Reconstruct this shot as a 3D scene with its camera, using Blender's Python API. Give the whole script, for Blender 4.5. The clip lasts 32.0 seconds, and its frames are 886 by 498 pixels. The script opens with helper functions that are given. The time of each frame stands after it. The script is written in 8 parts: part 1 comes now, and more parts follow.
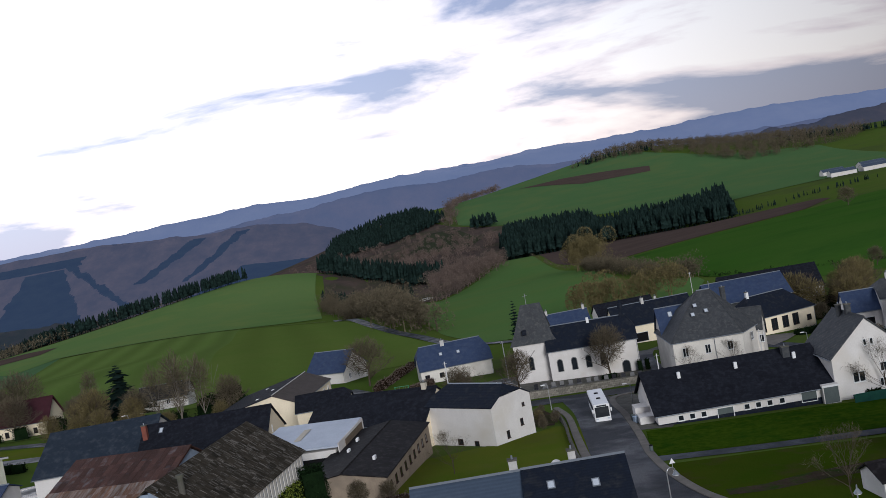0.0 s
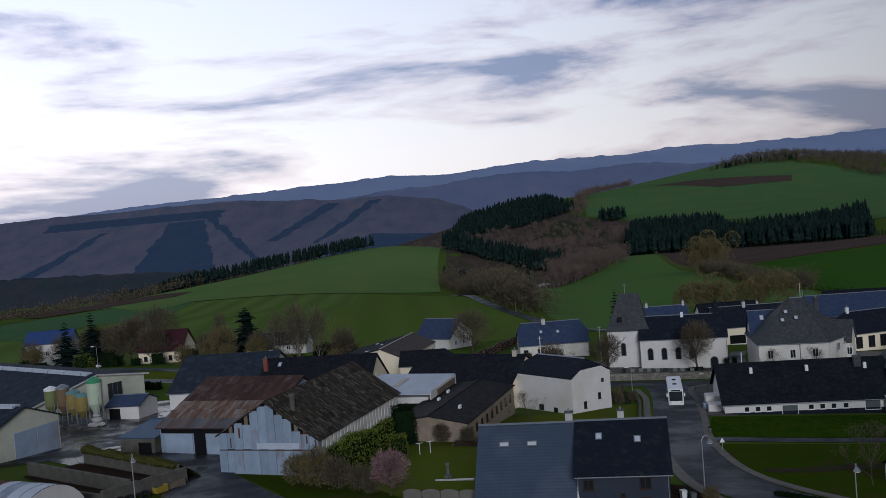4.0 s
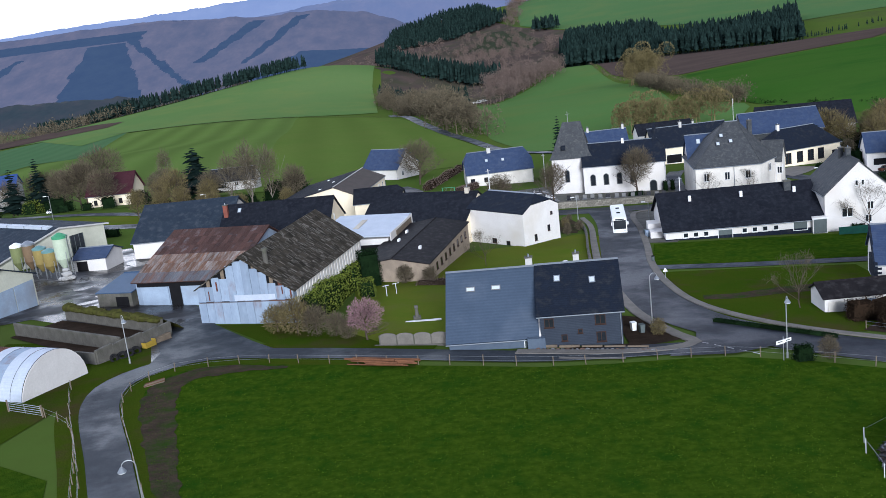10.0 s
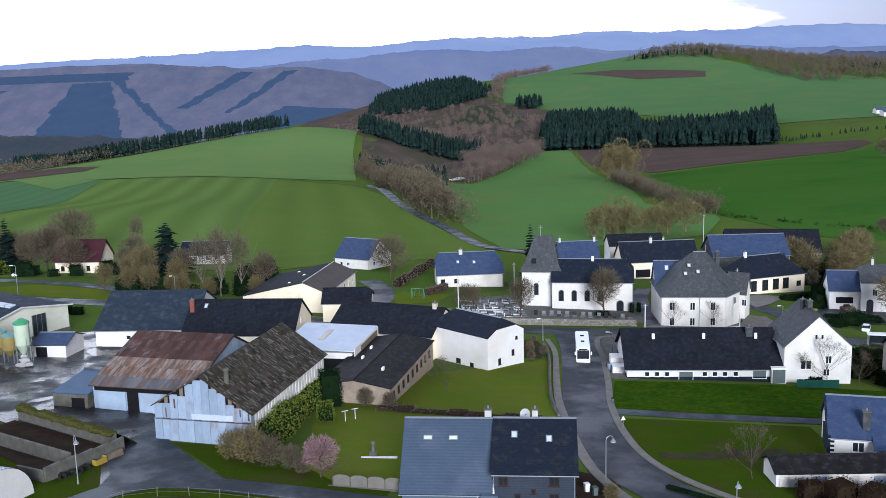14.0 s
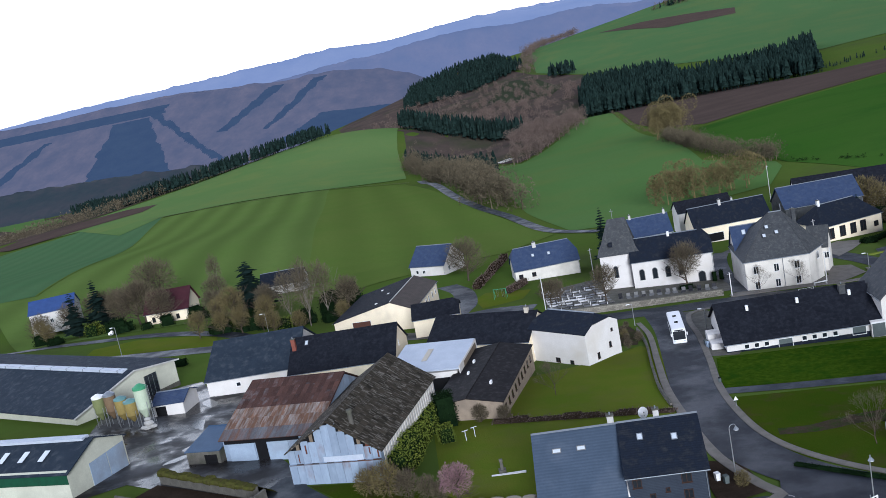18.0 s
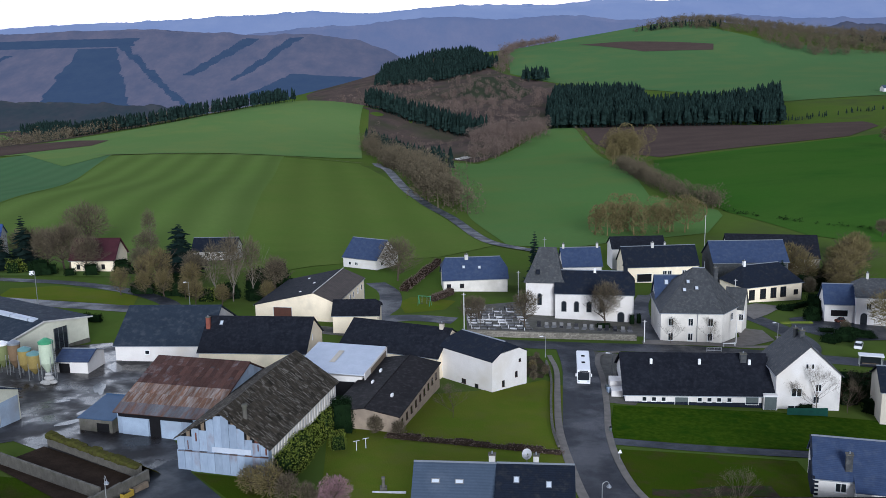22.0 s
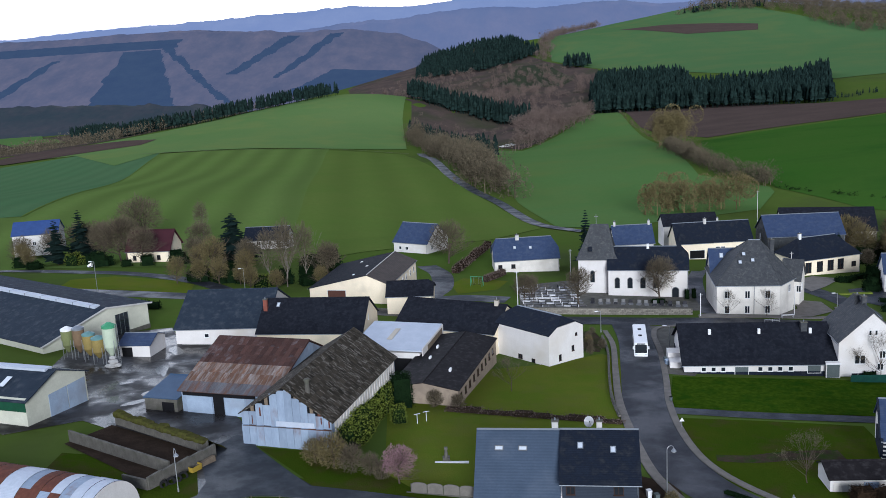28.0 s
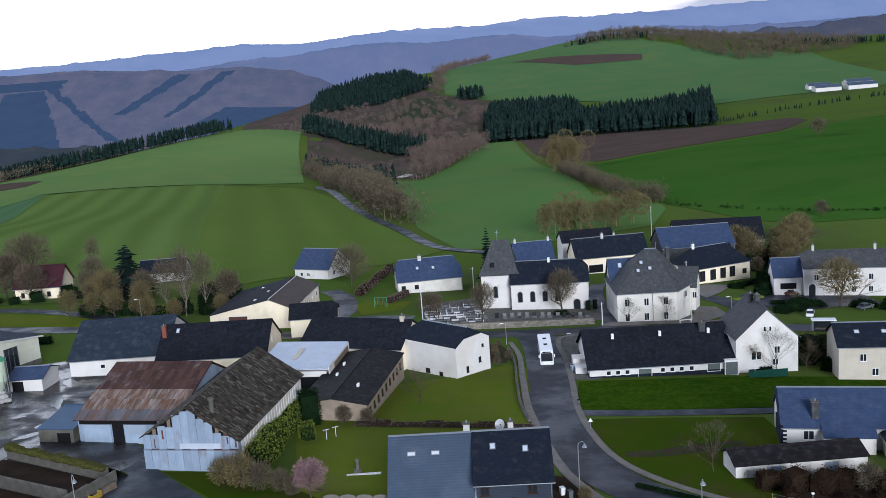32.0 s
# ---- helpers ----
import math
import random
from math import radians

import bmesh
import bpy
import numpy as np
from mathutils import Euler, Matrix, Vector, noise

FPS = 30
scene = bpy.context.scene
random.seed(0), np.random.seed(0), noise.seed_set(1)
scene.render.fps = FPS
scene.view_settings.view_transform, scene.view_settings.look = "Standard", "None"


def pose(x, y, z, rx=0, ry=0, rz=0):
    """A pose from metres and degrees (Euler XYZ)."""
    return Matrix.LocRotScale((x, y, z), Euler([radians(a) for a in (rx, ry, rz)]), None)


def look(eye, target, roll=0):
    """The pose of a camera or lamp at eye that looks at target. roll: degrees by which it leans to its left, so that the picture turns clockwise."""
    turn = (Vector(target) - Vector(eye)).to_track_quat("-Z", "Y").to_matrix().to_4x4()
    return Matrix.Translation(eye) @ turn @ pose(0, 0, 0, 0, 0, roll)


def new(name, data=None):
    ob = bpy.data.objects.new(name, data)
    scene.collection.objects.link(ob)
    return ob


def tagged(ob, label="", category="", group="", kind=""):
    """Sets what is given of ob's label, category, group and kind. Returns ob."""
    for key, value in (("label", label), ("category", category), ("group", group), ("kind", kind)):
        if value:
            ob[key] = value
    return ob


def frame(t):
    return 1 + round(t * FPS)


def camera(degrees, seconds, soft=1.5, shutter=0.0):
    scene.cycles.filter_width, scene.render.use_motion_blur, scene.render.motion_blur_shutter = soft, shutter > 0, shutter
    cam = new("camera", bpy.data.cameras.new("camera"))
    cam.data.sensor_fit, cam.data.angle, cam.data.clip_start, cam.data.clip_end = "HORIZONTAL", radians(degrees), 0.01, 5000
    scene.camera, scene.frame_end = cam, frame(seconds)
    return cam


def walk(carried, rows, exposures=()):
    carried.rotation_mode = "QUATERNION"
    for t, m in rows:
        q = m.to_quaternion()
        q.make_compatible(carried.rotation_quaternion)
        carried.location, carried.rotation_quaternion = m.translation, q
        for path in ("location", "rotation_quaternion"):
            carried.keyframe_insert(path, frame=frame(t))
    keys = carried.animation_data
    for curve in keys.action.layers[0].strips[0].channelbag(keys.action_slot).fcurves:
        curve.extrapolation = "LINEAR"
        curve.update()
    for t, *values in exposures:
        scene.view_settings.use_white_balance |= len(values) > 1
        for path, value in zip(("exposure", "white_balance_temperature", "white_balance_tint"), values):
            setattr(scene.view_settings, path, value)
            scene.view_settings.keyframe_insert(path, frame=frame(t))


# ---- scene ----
cam = camera(48.82, 32.0, soft=0.3)
PATH = [
    (0, -2.98, 18.54, 33.64, 87.36, 10.37, -6.49),
    (0.5, -2.57, 16.18, 33.45, 88.95, 10.21, -2.78),
    (1, -2.24, 13.88, 33.21, 89.88, 9.62, -2.07),
    (1.5, -2.09, 11.72, 33.05, 90.25, 8.78, -1.75),
    (2, -1.88, 9.63, 32.90, 90.10, 8.02, -0.54),
    (2.5, -1.51, 7.67, 32.79, 89.45, 6.88, 0.83),
    (4.5, 0.06, 0.72, 32.59, 84.79, 3.37, 0.05),
    (5, 0.15, -0.62, 32.55, 80.12, 0.77, -2.52),
    (5.5, 0.05, -1.68, 32.53, 78.11, -0.21, -4.50),
    (6, -0.20, -2.59, 32.53, 77.33, -0.10, -5.72),
    (6.5, -0.59, -3.31, 32.57, 76.25, 1.27, -5.38),
    (7, -0.81, -3.68, 32.94, 75.54, 2.70, -3.99),
    (7.5, -0.98, -3.87, 33.48, 76.17, 3.33, -3.34),
    (8, -1.22, -3.93, 34.22, 74.68, 3.13, -2.86),
    (8.5, -1.61, -3.75, 35.28, 73.57, -0.89, -2.61),
    (9, -2.04, -3.58, 36.38, 74.35, -1.30, -2.66),
    (9.5, -2.53, -3.47, 37.42, 75.26, 2.70, -2.71),
    (10, -2.98, -3.28, 38.60, 76.09, 6.55, -2.82),
    (10.5, -3.18, -3.12, 39.78, 76.66, 7.06, -2.85),
    (11, -3.17, -2.94, 41.03, 76.83, 7.43, -2.57),
    (11.5, -2.95, -2.78, 42.35, 76.90, 6.43, -2.45),
    (12, -2.70, -2.65, 43.64, 76.94, 5.41, -2.78),
    (12.5, -2.46, -2.52, 44.92, 77.29, 3.90, -2.98),
    (13, -2.21, -2.40, 46.19, 77.52, 3.59, -2.93),
    (13.5, -2.01, -2.28, 47.39, 77.88, 2.91, -2.84),
    (14, -1.92, -2.22, 48.51, 79.71, 1.55, -3.57),
    (14.5, -2.03, -2.30, 49.45, 80.29, 0.99, -3.74),
    (16.5, -4.55, -4.04, 53.49, 79.85, -5.30, -4.05),
    (17, -5.53, -4.47, 54.07, 79.70, 2.03, -2.84),
    (17.5, -6.25, -4.86, 54.73, 79.35, 8.83, -2.24),
    (18, -6.67, -5.18, 55.49, 78.77, 11.05, -2.10),
    (18.5, -6.71, -5.52, 56.24, 78.32, 12.14, -1.93),
    (19, -6.42, -5.92, 56.94, 78.04, 12.67, -2.11),
    (19.5, -5.81, -6.24, 57.70, 77.74, 11.43, -2.71),
    (20, -5.14, -6.48, 58.44, 77.48, 8.78, -3.73),
    (20.5, -4.38, -6.62, 59.16, 77.38, 7.21, -3.60),
    (21, -3.58, -6.62, 59.83, 77.55, 5.51, -3.75),
    (21.5, -2.90, -6.62, 60.38, 77.76, 3.41, -3.88),
    (22, -2.45, -6.72, 60.76, 77.71, 1.04, -3.20),
    (22.5, -2.11, -6.90, 60.97, 77.63, 0.01, -2.04),
    (23, -1.98, -7.06, 61.07, 77.72, -0.21, -1.26),
    (23.5, -1.99, -7.28, 61.00, 77.90, -0.07, -0.87),
    (24, -2.15, -7.51, 60.85, 78.07, 0.96, -0.54),
    (24.5, -2.40, -7.72, 60.66, 78.13, 1.64, -0.67),
    (25, -2.72, -7.86, 60.44, 78.07, 1.73, -1.05),
    (25.5, -3.13, -8.02, 60.14, 77.80, 1.97, -1.21),
    (26, -3.41, -8.16, 59.82, 77.68, 2.46, -0.96),
    (26.5, -3.66, -8.14, 59.51, 77.42, 2.55, -0.83),
    (28.5, -4.34, -7.56, 57.47, 77.31, 3.18, -0.98),
    (29, -4.45, -7.55, 57.04, 77.23, 2.94, -1.08),
    (29.5, -4.56, -7.44, 56.65, 77.11, 2.96, -1.07),
    (30, -4.60, -7.32, 56.16, 77.32, 3.03, -1.26),
    (30.5, -4.74, -7.19, 55.64, 77.42, 2.99, -2.32),
    (31, -4.78, -7.22, 55.10, 77.49, 3.40, -2.64),
    (31.5, -4.90, -7.46, 54.55, 77.67, 3.73, -5.08),
    (32, -4.94, -7.79, 54.16, 79.00, 4.05, -7.12),
]

walk(cam, [(t, pose(x, y, z, rx, ry, rz)) for t, x, y, z, rx, ry, rz in PATH],
     exposures=[(t, e + 0.08, 4900 if t < 3 else 4640, 10) for t, e in ((0, -0.95), (0.6, -1.25), (1.2, -1.5), (2.0, -1.6), (2.5, -1.6), (4.5, -1.7), (5.0, -1.55), (5.5, -0.4), (6.0, 0.05), (7.0, 0.15), (9.0, 0.05), (13.0, 0.12), (17.0, -0.08), (23.0, -0.28), (27.0, -0.24), (32.0, -0.28))])

# ---- world, sun
world = bpy.data.worlds.new("sky")
scene.world = world
world.use_nodes = True
wt = world.node_tree
wt.nodes.clear()


def wnode(kind, **values):
    n = wt.nodes.new(kind)
    for k, v in values.items():
        n.inputs[k].default_value = v
    return n


sky = wt.nodes.new("ShaderNodeTexSky")
sky.sky_type, sky.sun_disc, sky.sun_elevation, sky.sun_rotation = "NISHITA", False, radians(17), radians(175)
coord = wt.nodes.new("ShaderNodeTexCoord")
squash = wnode("ShaderNodeMapping", Scale=(1.0, 1.0, 5.0), Rotation=(0.0, radians(7), 0.0))
puffs = wnode("ShaderNodeTexNoise", Scale=2.6, Detail=9.0, Roughness=0.56, Distortion=0.25)
ramp = wt.nodes.new("ShaderNodeValToRGB")
ramp.color_ramp.elements[0].position, ramp.color_ramp.elements[1].position = 0.44, 0.56
ramp.color_ramp.elements[0].color = (1.68, 1.48, 1.20, 1)
ramp.color_ramp.elements[1].color = (0.52, 0.50, 0.58, 1)
rose = ramp.color_ramp.elements.new(0.49)
rose.color = (1.42, 1.18, 1.00, 1)
tosky = wnode("ShaderNodeMix")
tosky.data_type = "RGBA"
tosky.inputs["Factor"].default_value = 0.80
dim = wt.nodes.new("ShaderNodeVectorMath")
dim.operation = "SCALE"
dim.inputs["Scale"].default_value = 0.12
back = wnode("ShaderNodeBackground", Strength=0.72)
out = wt.nodes.new("ShaderNodeOutputWorld")
wt.links.new(coord.outputs["Generated"], squash.inputs["Vector"])
wt.links.new(squash.outputs["Vector"], puffs.inputs["Vector"])

wt.links.new(sky.outputs["Color"], dim.inputs[0])
wt.links.new(dim.outputs["Vector"], tosky.inputs["A"])
wt.links.new(ramp.outputs["Color"], tosky.inputs["B"])
toward = wt.nodes.new("ShaderNodeVectorMath")
toward.operation = "DOT_PRODUCT"
toward.inputs[1].default_value = (-0.62, 0.78, 0.05)
glow = wt.nodes.new("ShaderNodeMapRange")
for k, v in (("From Min", 0.2), ("From Max", 1.0), ("To Min", 0.58), ("To Max", 3.1)):
    glow.inputs[k].default_value = v
lit = wt.nodes.new("ShaderNodeVectorMath")
lit.operation = "SCALE"
wt.links.new(coord.outputs["Generated"], toward.inputs[0])
wt.links.new(toward.outputs["Value"], glow.inputs["Value"])
wt.links.new(tosky.outputs["Result"], lit.inputs[0])
wt.links.new(glow.outputs["Result"], lit.inputs["Scale"])
# the clouds thin out towards the light
thin = wt.nodes.new("ShaderNodeMath")
thin.operation = "MULTIPLY_ADD"
thin.inputs[1].default_value = -0.05
wt.links.new(glow.outputs["Result"], thin.inputs[0])
lift_ = wt.nodes.new("ShaderNodeMath")
lift_.inputs[1].default_value = 0.092
wt.links.new(puffs.outputs["Fac"], lift_.inputs[0])
wt.links.new(lift_.outputs[0], thin.inputs[2])
wt.links.new(thin.outputs[0], ramp.inputs["Fac"])
# a warm band of light low over the hills
level = wt.nodes.new("ShaderNodeSeparateXYZ")
low = wt.nodes.new("ShaderNodeMapRange")
for k, v in (("From Min", 0.05), ("From Max", 0.34), ("To Min", 1.0), ("To Max", 0.0)):
    low.inputs[k].default_value = v
warm = wnode("ShaderNodeMix")
warm.data_type = "RGBA"
warm.blend_type = "MULTIPLY"
warm.inputs["B"].default_value = (1.30, 1.12, 0.98, 1)
wt.links.new(coord.outputs["Generated"], level.inputs[0])
wt.links.new(level.outputs["Z"], low.inputs["Value"])
wt.links.new(low.outputs["Result"], warm.inputs["Factor"])
wt.links.new(lit.outputs["Vector"], warm.inputs["A"])
wt.links.new(warm.outputs["Result"], back.inputs["Color"])
wt.links.new(back.outputs["Background"], out.inputs["Surface"])

sun = new("sun", bpy.data.lights.new("sun", "SUN"))
sun.data.energy, sun.data.angle, sun.data.color = 5.2, radians(20), (1.0, 0.83, 0.62)
sun.matrix_world = look((14, -155, 47), (0, 0, 0))

# ---- materials
MATS = {}


def mat(name, a, b=None, scale=1.0, rough=0.85, bump=0.15, fine=None, metal=0.0, stretch=(1, 1, 1), stain=None, stain_scale=0.12, stain_at=0.62,
        wave=0.0, wave_axis="X", wave_mix=0.35, vary=0.0, spec=0.08, turn=0.0, island=0.0, wet=None):
    """A surface with grain at one scale, stains at another, and if wanted a wave (ribs, courses, mowing stripes)."""
    if name in MATS:
        return MATS[name]
    m = bpy.data.materials.new(name)
    m.use_nodes = True
    t = m.node_tree
    bsdf = t.nodes["Principled BSDF"]
    bsdf.inputs["Roughness"].default_value, bsdf.inputs["Metallic"].default_value = rough, metal
    bsdf.inputs["Specular IOR Level"].default_value = spec
    co = t.nodes.new("ShaderNodeTexCoord")
    mp = t.nodes.new("ShaderNodeMapping")
    mp.inputs["Scale"].default_value = stretch
    mp.inputs["Rotation"].default_value = (0, 0, radians(turn))
    if vary:
        who = t.nodes.new("ShaderNodeObjectInfo")
        push = t.nodes.new("ShaderNodeVectorMath")
        push.operation = "MULTIPLY_ADD"
        push.inputs[1].default_value = (90.0, 70.0, 50.0)
        t.links.new(who.outputs["Random"], push.inputs[0])
        t.links.new(co.outputs["Object"], push.inputs[2])
        t.links.new(push.outputs["Vector"], mp.inputs["Vector"])
    else:
        t.links.new(co.outputs["Object"], mp.inputs["Vector"])
    b = b or tuple(c * 0.75 for c in a)

    def mixer(fac, x, y):
        n = t.nodes.new("ShaderNodeMix")
        n.data_type = "RGBA"
        t.links.new(fac, n.inputs["Factor"])
        for sock, v in ((n.inputs["A"], x), (n.inputs["B"], y)):
            if isinstance(v, tuple):
                sock.default_value = (*v, 1)
            else:
                t.links.new(v, sock)
        return n.outputs["Result"]

    def noisy(sc, detail=6.0, lo=0.35, hi=0.65):
        n = t.nodes.new("ShaderNodeTexNoise")
        n.inputs["Scale"].default_value, n.inputs["Detail"].default_value, n.inputs["Roughness"].default_value = sc, detail, 0.62
        t.links.new(mp.outputs["Vector"], n.inputs["Vector"])
        r = t.nodes.new("ShaderNodeMapRange")
        r.inputs["From Min"].default_value, r.inputs["From Max"].default_value = lo, hi
        t.links.new(n.outputs["Fac"], r.inputs["Value"])
        return r.outputs["Result"]

    grain = noisy(scale)
    colour = mixer(grain, a, b)
    small = noisy(fine or scale * 9, 3.0, 0.3, 0.7)
    darker = mixer(small, colour, tuple(c * 0.8 for c in b))
    n = t.nodes.new("ShaderNodeMix")
    n.data_type = "RGBA"
    n.inputs["Factor"].default_value = 0.4
    t.links.new(colour, n.inputs["A"])
    t.links.new(darker, n.inputs["B"])
    colour = n.outputs["Result"]
    if stain:
        colour = mixer(noisy(stain_scale, 5.0, stain_at - 0.12, stain_at + 0.12), colour, stain)
    height = small
    if wave:
        w = t.nodes.new("ShaderNodeTexWave")
        w.bands_direction = wave_axis
        w.inputs["Scale"].default_value, w.inputs["Distortion"].default_value, w.inputs["Detail"].default_value = wave, 0.25, 1.0
        t.links.new(mp.outputs["Vector"], w.inputs["Vector"])
        shade = t.nodes.new("ShaderNodeMath")
        shade.operation = "MULTIPLY"
        shade.inputs[1].default_value = wave_mix
        t.links.new(w.outputs["Fac"], shade.inputs[0])
        colour = mixer(shade.outputs[0], colour, tuple(c * 0.55 for c in b))
        add = t.nodes.new("ShaderNodeMath")
        t.links.new(w.outputs["Fac"], add.inputs[0])
        t.links.new(small, add.inputs[1])
        height = add.outputs[0]
    if vary:
        info = t.nodes.new("ShaderNodeObjectInfo")
        hsv = t.nodes.new("ShaderNodeHueSaturation")
        rng = t.nodes.new("ShaderNodeMapRange")
        rng.inputs["To Min"].default_value, rng.inputs["To Max"].default_value = 1 - vary, 1 + vary
        t.links.new(info.outputs["Random"], rng.inputs["Value"])
        t.links.new(rng.outputs["Result"], hsv.inputs["Value"])
        t.links.new(colour, hsv.inputs["Color"])
        colour = hsv.outputs["Color"]
    if island:
        geo = t.nodes.new("ShaderNodeNewGeometry")
        tint = t.nodes.new("ShaderNodeHueSaturation")
        span = t.nodes.new("ShaderNodeMapRange")
        span.inputs["To Min"].default_value, span.inputs["To Max"].default_value = 1 - island, 1 + island
        t.links.new(geo.outputs["Random Per Island"], span.inputs["Value"])
        t.links.new(span.outputs["Result"], tint.inputs["Value"])
        t.links.new(colour, tint.inputs["Color"])
        colour = tint.outputs["Color"]
    if wet:
        pool = noisy(wet[0], 4.0, 0.42, 0.58)
        gloss = t.nodes.new("ShaderNodeMapRange")
        gloss.inputs["To Min"].default_value, gloss.inputs["To Max"].default_value = wet[1], wet[2]
        t.links.new(pool, gloss.inputs["Value"])
        t.links.new(gloss.outputs["Result"], bsdf.inputs["Roughness"])
    t.links.new(colour, bsdf.inputs["Base Color"])
    if bump:
        bp = t.nodes.new("ShaderNodeBump")
        bp.inputs["Strength"].default_value, bp.inputs["Distance"].default_value = bump, 0.05
        t.links.new(height, bp.inputs["Height"])
        t.links.new(bp.outputs["Normal"], bsdf.inputs["Normal"])
    MATS[name] = m
    return m


def distant(name, a, b, scale, stretch=(1, 1, 1), glow=0.25, haze_veil=(0.30, 0.36, 0.55), fine=0.09):
    """Woods and fields of a far backdrop: the air's haze is put in as a little glow."""
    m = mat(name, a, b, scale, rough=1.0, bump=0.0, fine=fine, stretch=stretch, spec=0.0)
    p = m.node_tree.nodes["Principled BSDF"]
    p.inputs["Emission Color"].default_value, p.inputs["Emission Strength"].default_value = (*haze_veil, 1), glow
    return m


WHITE = mat("white_render", (0.68, 0.655, 0.63), (0.62, 0.595, 0.57), 0.5, stain=(0.56, 0.52, 0.46), stain_at=0.64, bump=0.05)
CREAM = mat("cream_render", (0.86, 0.76, 0.57), (0.80, 0.70, 0.52), 0.5, stain=(0.58, 0.52, 0.40), stain_at=0.7, bump=0.05)
OFFWHITE = mat("grey_white_render", (0.74, 0.70, 0.64), (0.64, 0.61, 0.55), 0.6, stain=(0.50, 0.47, 0.42), bump=0.08)
BEIGE = mat("beige_render", (0.55, 0.50, 0.41), (0.48, 0.44, 0.36), 0.6, stain=(0.38, 0.34, 0.28), bump=0.05)
ANTHRACITE = mat("anthracite_cladding", (0.045, 0.055, 0.075), (0.035, 0.042, 0.06), 0.6, rough=0.6, wave=1.6, wave_axis="Z", wave_mix=0.3, bump=0.2)
BLUEGREY = mat("blue_grey_cladding", (0.10, 0.125, 0.165), (0.08, 0.10, 0.14), 0.6, rough=0.6, bump=0.05)
SLATE = mat("natural_slate", (0.017, 0.022, 0.036), (0.010, 0.013, 0.022), 0.9, rough=0.75, fine=5.0, stain=(0.034, 0.037, 0.044), stain_scale=0.9, wave=1.9, wave_axis="Z", wave_mix=0.22, bump=0.3, spec=0.05)
SLATE_OLD = mat("weathered_slate", (0.072, 0.076, 0.082), (0.046, 0.049, 0.055), 0.8, rough=0.7, fine=4.0, stain=(0.105, 0.106, 0.104), stain_scale=1.6, wave=1.9, wave_axis="Z", wave_mix=0.2, bump=0.3, stain_at=0.6)
SLATE_BLUE = mat("blue_slate", (0.050, 0.070, 0.136), (0.038, 0.054, 0.108), 0.8, rough=0.65, fine=4.0, wave=1.9, wave_axis="Z", wave_mix=0.2, bump=0.25, spec=0.05, stain=(0.064, 0.080, 0.130), stain_scale=0.9)
SHEETGREY = mat("blue_grey_roof_sheet", (0.070, 0.092, 0.135), (0.058, 0.077, 0.114), 0.4, rough=0.5, wave=1.1, wave_axis="Y", wave_mix=0.18, bump=0.3, stain=(0.085, 0.105, 0.145), stain_scale=0.25)
BLUEROOF = mat("bright_blue_roof_tiles", (0.05, 0.085, 0.24), (0.04, 0.068, 0.19), 0.6, rough=0.6, wave=1.9, wave_axis="Z", wave_mix=0.2, bump=0.3)
HALLROOF = mat("dark_hall_roof_sheet", (0.032, 0.042, 0.060), (0.023, 0.031, 0.046), 0.4, rough=0.8, fine=3.0, stain=(0.06, 0.07, 0.085), stain_scale=0.7, wave=1.1, wave_axis="Y", wave_mix=0.18, bump=0.3, spec=0.04)
BLACKROOF = mat("black_fibre_cement", (0.017, 0.019, 0.026), (0.011, 0.012, 0.017), 0.4, rough=0.75, stain=(0.025, 0.027, 0.036), stain_scale=1.3, wave=2.2, wave_axis="X", wave_mix=0.3, bump=0.3, spec=0.04, stain_at=0.58, fine=2.2)
BROWNROOF = mat("brown_slate", (0.10, 0.085, 0.075), (0.07, 0.06, 0.054), 0.6, rough=0.8, fine=4.0, wave=1.9, wave_axis="Z", wave_mix=0.2, bump=0.3)
REDROOF = mat("dark_red_tiles", (0.060, 0.020, 0.027), (0.042, 0.015, 0.02), 0.6, rough=0.7, wave=2.2, wave_axis="Z", wave_mix=0.3, bump=0.4)
MOSSY = mat("mossy_asbestos_sheet", (0.064, 0.054, 0.040), (0.020, 0.018, 0.013), 0.9, rough=0.95, fine=3.0, stain=(0.26, 0.24, 0.21), stain_scale=2.4, stain_at=0.64, vary=0.16, bump=0.5, stretch=(1, 0.22, 1))
RUST = mat("rusty_corrugated_iron", (0.088, 0.044, 0.033), (0.055, 0.031, 0.026), 0.5, rough=0.75, stain=(0.155, 0.165, 0.185), stain_scale=0.30, stain_at=0.68, vary=0.28, bump=0.5, wave=3.0, wave_axis="X", wave_mix=0.15)
TIN = mat("weathered_blue_white_tin", (0.31, 0.37, 0.47), (0.24, 0.29, 0.38), 0.5, rough=0.6, fine=2.5, stain=(0.17, 0.10, 0.07), stain_scale=0.35, stain_at=0.68, wave=2.0, wave_axis="X", wave_mix=0.12, bump=0.35, vary=0.12, stretch=(1, 1, 0.45))
RUSTGREY = mat("half_rusted_grey_iron", (0.150, 0.160, 0.185), (0.10, 0.095, 0.10), 0.6, rough=0.6, stain=(0.12, 0.058, 0.034), stain_scale=0.5, stain_at=0.54, vary=0.25, bump=0.5, wave=3.0, wave_axis="X", wave_mix=0.15, stretch=(1.6, 0.35, 1))
BLUEFIELD = mat("blue_green_young_crop", (0.078, 0.148, 0.062), (0.088, 0.150, 0.066), 0.02, fine=0.4, wave=0.02, wave_axis="X", wave_mix=0.2, bump=0.2, spec=0.0, turn=-4.6)
